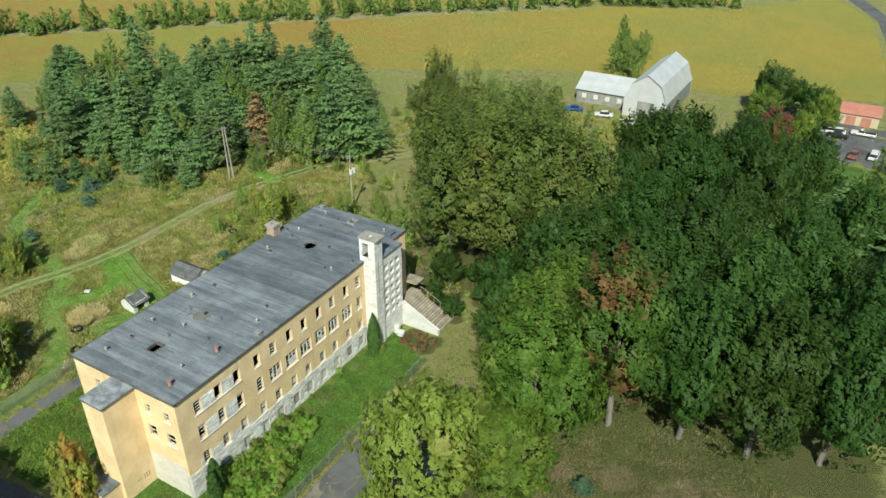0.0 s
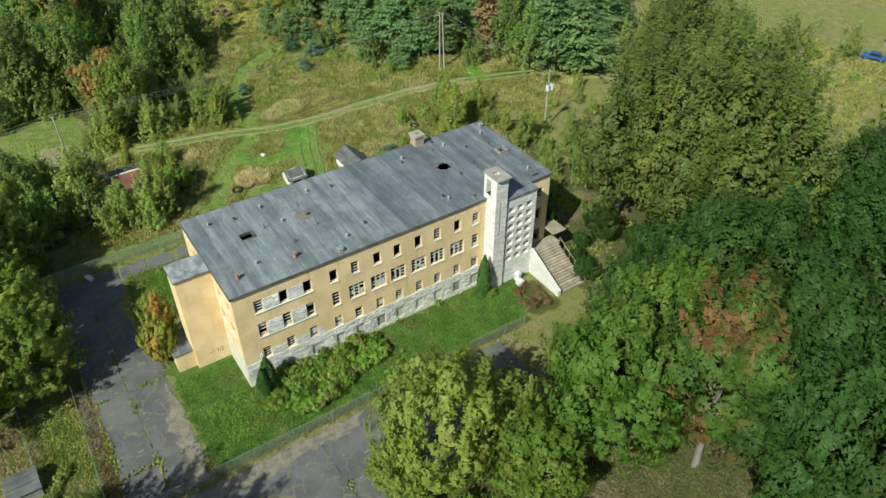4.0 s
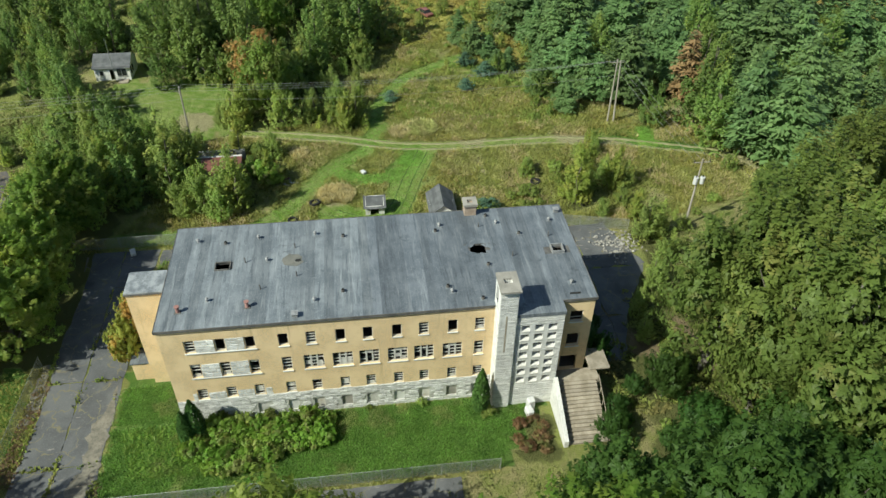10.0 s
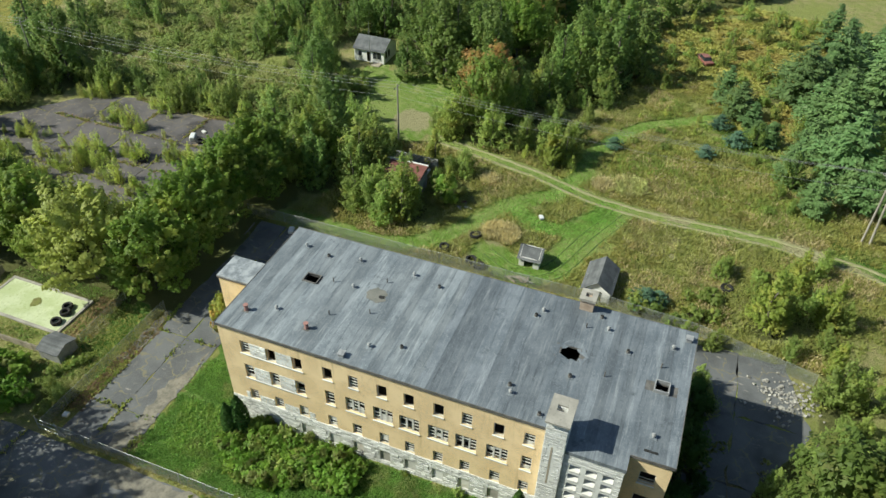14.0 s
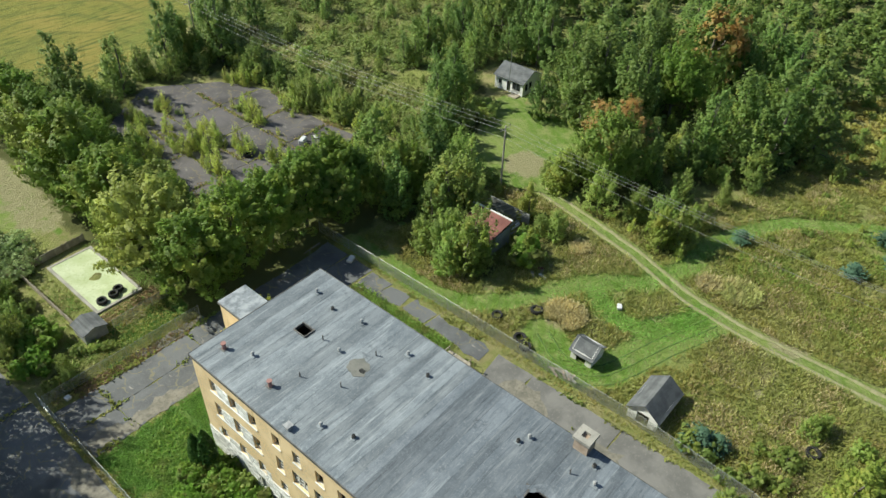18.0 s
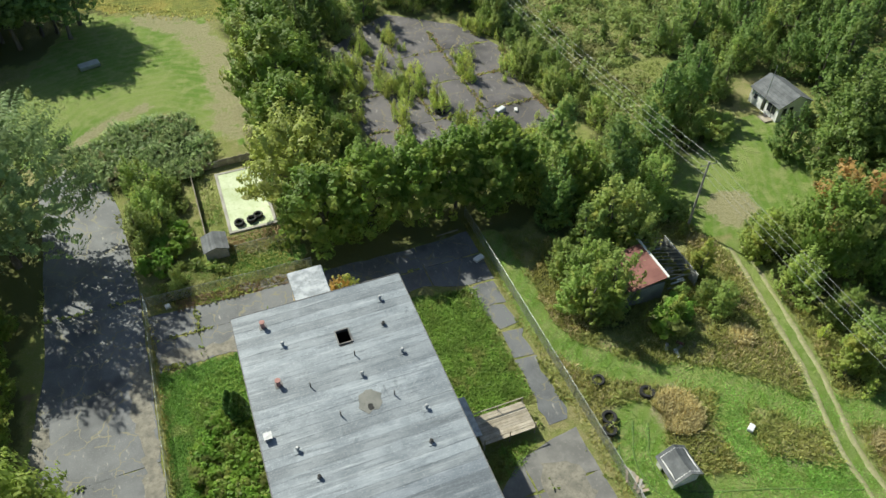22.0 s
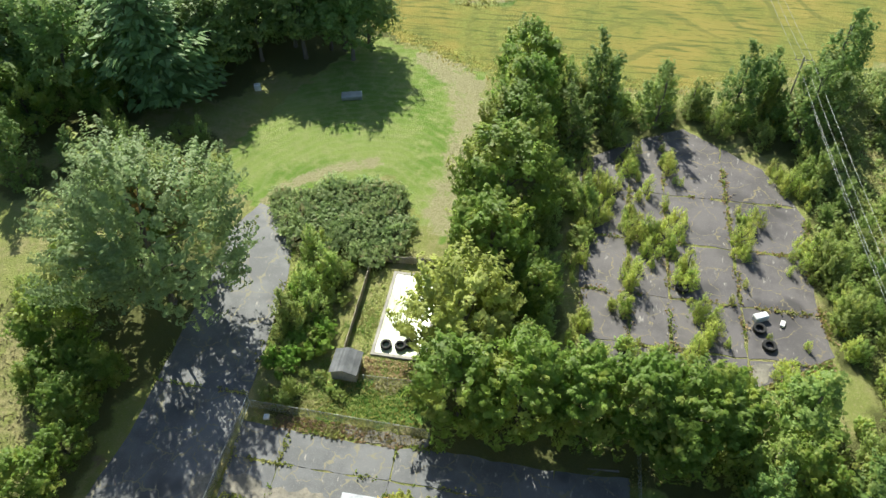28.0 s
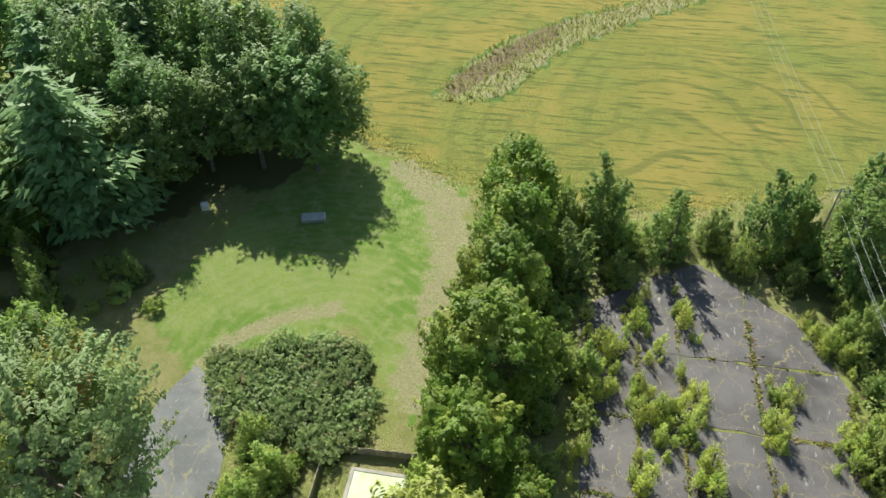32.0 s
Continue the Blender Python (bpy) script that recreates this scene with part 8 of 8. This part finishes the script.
blades("scrub_grass", scatter([(-105, -40), (-104, 0), (-108, 12), (-122, 6), (-126, -10), (-150, -15), (-165, -5), (-170, -50), (-120, -60)], 30000, 20, lambda x, y: patchy(x, y, -0.35)), 0.4, 0.1, M["rank"], "light green rank grass between scrub", 20, 0.8)
herbs("scrub_herbs", scatter([(-105, -40), (-104, 0), (-108, 12), (-122, 6), (-126, -10), (-150, -15), (-165, -5), (-170, -50), (-120, -60)], 9000, 73, lambda x, y: wild(x, y, -0.2, 5.0)), 1.1, M["rank"], "light green rank weeds between scrub", 73, 12, 0.5)
blades("field_edge_grass", scatter([(-36, -59), (-57, -47), (-86, -46.5), (-108, -55), (-108, -59), (-85, -51), (-57, -52), (-37, -63)], 3500, 9), 0.4, 0.14, M["weed"], "tall dry grass along the field's edge", 5)
blades("ditch_grass", scatter(ISLAND, 5000, 10), 0.5, 0.16, M["weed"], "rough green grass in the field's ditch", 6)
blades("far_meadow_grass", scatter([(-90, 130), (-60, 145), (-48, 125), (-38, 150), (-50, 172), (-80, 172), (-100, 150)], 16000, 11, lambda x, y: patchy(x, y, -0.2)), 0.5, 0.2, M["weed"], "dry pale grass beyond the poplars", 7)
GLADE = [(-28, 56), (-20, 53), (-2, 52), (8, 60), (4, 70), (-8, 72), (-20, 68), (-27, 64)]
blades("far_scrub_grass", scatter([(-140, 60), (-168, 56), (-192, 75), (-186, 104), (-150, 92), (-132, 90), (-132, 74), (-146, 78)], 26000, 44, lambda x, y: patchy(x, y, -0.3)), 0.5, 0.3, M["weed"], "brownish rank grass between far scrub", 44, 0.7)
# both grasses take the olive colour that has the glade's shade in it
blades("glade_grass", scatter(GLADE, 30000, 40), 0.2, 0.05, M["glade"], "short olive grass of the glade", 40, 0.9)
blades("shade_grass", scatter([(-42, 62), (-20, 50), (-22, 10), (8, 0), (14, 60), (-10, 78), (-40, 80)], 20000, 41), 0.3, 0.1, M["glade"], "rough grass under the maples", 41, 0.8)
turf = []
for k, line in enumerate(GREENWAYS):
    rng = np.random.default_rng(60 + k)
    p = np.array(line)
    f = rng.uniform(0, len(line) - 1, 6500)
    i = f.astype(int)
    turf.append(p[i] + (p[i + 1] - p[i]) * (f - i)[:, None] + rng.normal(scale=1.3, size=(6500, 2)))
def mound(x, y):
    return (np.hypot(x + 90.0, y - 50.6) < 2.6) | (np.hypot(x + 108.3, y - 65) < 2.6) | (np.hypot(x + 102.2, y - 44.9) < 1.4) | (np.hypot(x + 107.3, y - 61.5) < 1.8)


blades("straw_mounds", np.concatenate([scatter([(-94, 46), (-86, 46), (-86, 55), (-94, 55)], 16000, 45, mound), scatter([(-112, 42), (-100, 42), (-100, 69), (-112, 69)], 36000, 46, mound)]), 0.85, 0.05, M["straw"], "tall dense straw coloured grass mounds", 45, 0.3)
blades("greenway_grass", np.concatenate(turf), 0.12, 0.07, M["wayturf"], "short bright grass of the mown ways", 62, 0.9)
blades("soil_weeds", scatter([(-66, 77.4), (-53, 77.4), (-46, 82), (-46, 92), (-60, 92), (-66, 86)], 3500, 43, lambda x, y: patchy(x, y, 0.0)), 0.3, 0.18, M["rank"], "weeds on the shaded soil past the building", 43, 0.8)
joints = []
for line, n in (([(-93, -30), (-93, 6)], 420), ([(-84.9, -36), (-84.9, 8)], 520), ([(-80.2, -33), (-80.2, 8)], 480), ([(-102, -14.4), (-74, -14.4)], 300), ([(-102, -5.2), (-75, -5.2)], 320), ([(-102, 2.2), (-76, 2.2)], 420), ([(-100, -23.6), (-74, -23.6)], 240), ([(-102.5, -21), (-101.5, -10), (-102.4, 1), (-91, 8)], 700), ([(-74, -29), (-74.4, -8), (-75.4, 7), (-79, 9)], 500)):
    rng = np.random.default_rng(int(n))
    f = rng.uniform(0, len(line) - 1, n)
    k = f.astype(int)
    p = np.array(line)
    spot = p[k] + (p[k + 1] - p[k]) * (f - k)[:, None] + rng.normal(scale=0.13, size=(n, 2))
    joints.append(spot[patchy(spot[:, 0] * 1.5, spot[:, 1] * 1.5, -0.12)])
for line, n in (([(-57.5, 19), (-57.5, 26.8)], 150), ([(-46.4, 19), (-46.4, 26.8)], 150), ([(-41.6, 22.6), (-72, 22.6)], 420), ([(-56, 26.7), (-42, 26.7)], 380), ([(-46, 18.8), (-62, 18.8)], 380), ([(-40.8, 15.5), (-30.4, 15.5)], 120), ([(-40.9, 37.5), (-29, 37.5)], 120), ([(-76.3, 28), (-76.3, 47)], 260), ([(-79.9, 28), (-79.9, 47)], 260), ([(-66.6, 49), (-66.6, 76)], 260), ([(-79.7, 49), (-79.7, 76)], 320), ([(-74.5, 49), (-74.5, 75)], 130), ([(-79, 60.5), (-66.6, 60.5)], 80), ([(-38.5, -8), (-40.6, 14)], 260), ([(-30.2, 20), (-30.1, -8)], 240)):
    rng = np.random.default_rng(int(n) + 1)
    f = rng.uniform(0, 1, (n, 1))
    p = np.array(line)
    spot = p[0] + (p[1] - p[0]) * f + rng.normal(scale=0.16, size=(n, 2))
    joints.append(spot[patchy(spot[:, 0] * 2.2, spot[:, 1] * 2.2, 0.08)])
blades("joint_weeds", np.concatenate(joints), 0.34, 0.13, M["goldenrod"], "yellow green weeds in the paving's joints", 8)
blades("dry_joint_weeds", np.concatenate(joints[:9]) + np.random.default_rng(77).normal(scale=0.22, size=(sum(map(len, joints[:9])), 2)), 0.3, 0.14, M["rustleaf"], "rust brown dry weeds in the lot's joints", 9, 0.6)

# ---- stones of the base, tower side and fillings ----
def courses(x, y0, y1, z0, z1, holes, parent, keep, mat, seed, proud=0.05, way=None):
    """Coursed rubble stones standing proud of the wall. The first ones are pieces of their own, the rest one mesh."""
    rnd = random.Random(seed)
    rest_v, rest_f = [], []
    z = z0
    count = 0
    while z < z1 - 0.08:
        h = min(rnd.choice((0.2, 0.26, 0.32)), z1 - z)
        y = y0 - rnd.uniform(0, 0.3)
        while y < y1:
            w = rnd.uniform(0.35, 0.95)
            a, b = max(y, y0) + 0.012, min(y + w, y1) - 0.012
            y += w
            if b - a < 0.1 or any(a < q[1] and b > q[0] and z < q[3] and z + h > q[2] for q in holes):
                continue
            d = proud * rnd.uniform(0.4, 1.3)
            e = 0.02
            v = [(x, a, z + 0.01), (x, b, z + 0.01), (x, b, z + h - 0.01), (x, a, z + h - 0.01), (x + d, a + e, z + 0.01 + e), (x + d, b - e, z + 0.01 + e), (x + d, b - e, z + h - 0.01 - e), (x + d, a + e, z + h - 0.01 - e)]
            if way:
                v = [way(p[1], p[2], p[0] - x) for p in v]
            f = [(4, 5, 6, 7), (0, 1, 5, 4), (1, 2, 6, 5), (2, 3, 7, 6), (3, 0, 4, 7)]
            count += 1
            if count <= keep:
                raw("stone", v, f, mat, parent)
            else:
                i = len(rest_v)
                rest_v += v
                rest_f += [tuple(i + q for q in g) for g in f]
        z += h
    if rest_v:
        tagged(raw("stone_facing", rest_v, rest_f, mat, parent), kind="stuff")


courses(FX + 0.055, Y0, 66.4, -0.4, 3.28, cellar, hall, 200, M["stone"], 1)
for a, b in ((36.0, BAYS[0] - 0.56), (BAYS[0] + 0.56, BAYS[1] - 0.56), (BAYS[1] + 0.56, BAYS[2] - 0.56), (BAYS[2] + 0.56, 43.9)):
    courses(FX + 0.005, a, b, 3.3, 4.35, [], hall, 8, M["stone"], int(a * 10), 0.03)
for z0, z1 in ((10.2, 11.85), (6.65, 8.6)):
    for a, b in ((BAYS[0] + W / 2 + 0.02, BAYS[1] - W / 2 - 0.02), (BAYS[1] + W / 2 + 0.02, BAYS[2] - W / 2 - 0.02)):
        courses(FX + 0.005, a, b, z0, z1, [], hall, 10, M["stone"], int(a * 10 + z0), 0.03)
courses(SX + 0.002, SY0 + 0.02, SY1, -0.4, 13.05, [(a - 0.02, b + 0.02, c - 0.12, d + 0.02) for a, b, c, d in grid], stairs_block, 60, M["tower"], 7, 0.03)
courses(TX1 + 0.002, TY0, TY1, -0.4, 16.15, [(67.1, 67.36, 8.5, 13.7)], tower, 60, M["tower"], 8, 0.025)
courses(0.0, TX0 + 0.02, TX1, -0.4, 14.15, [], tower, 40, M["tower"], 9, 0.025, lambda u, v, d: (u, TY0 - 0.002 - d, v))
courses(0.0, FX + 0.2, TX1, 13.5, 16.15, [], tower, 0, M["tower"], 10, 0.025, lambda u, v, d: (u, TY1 + 0.002 + d, v))
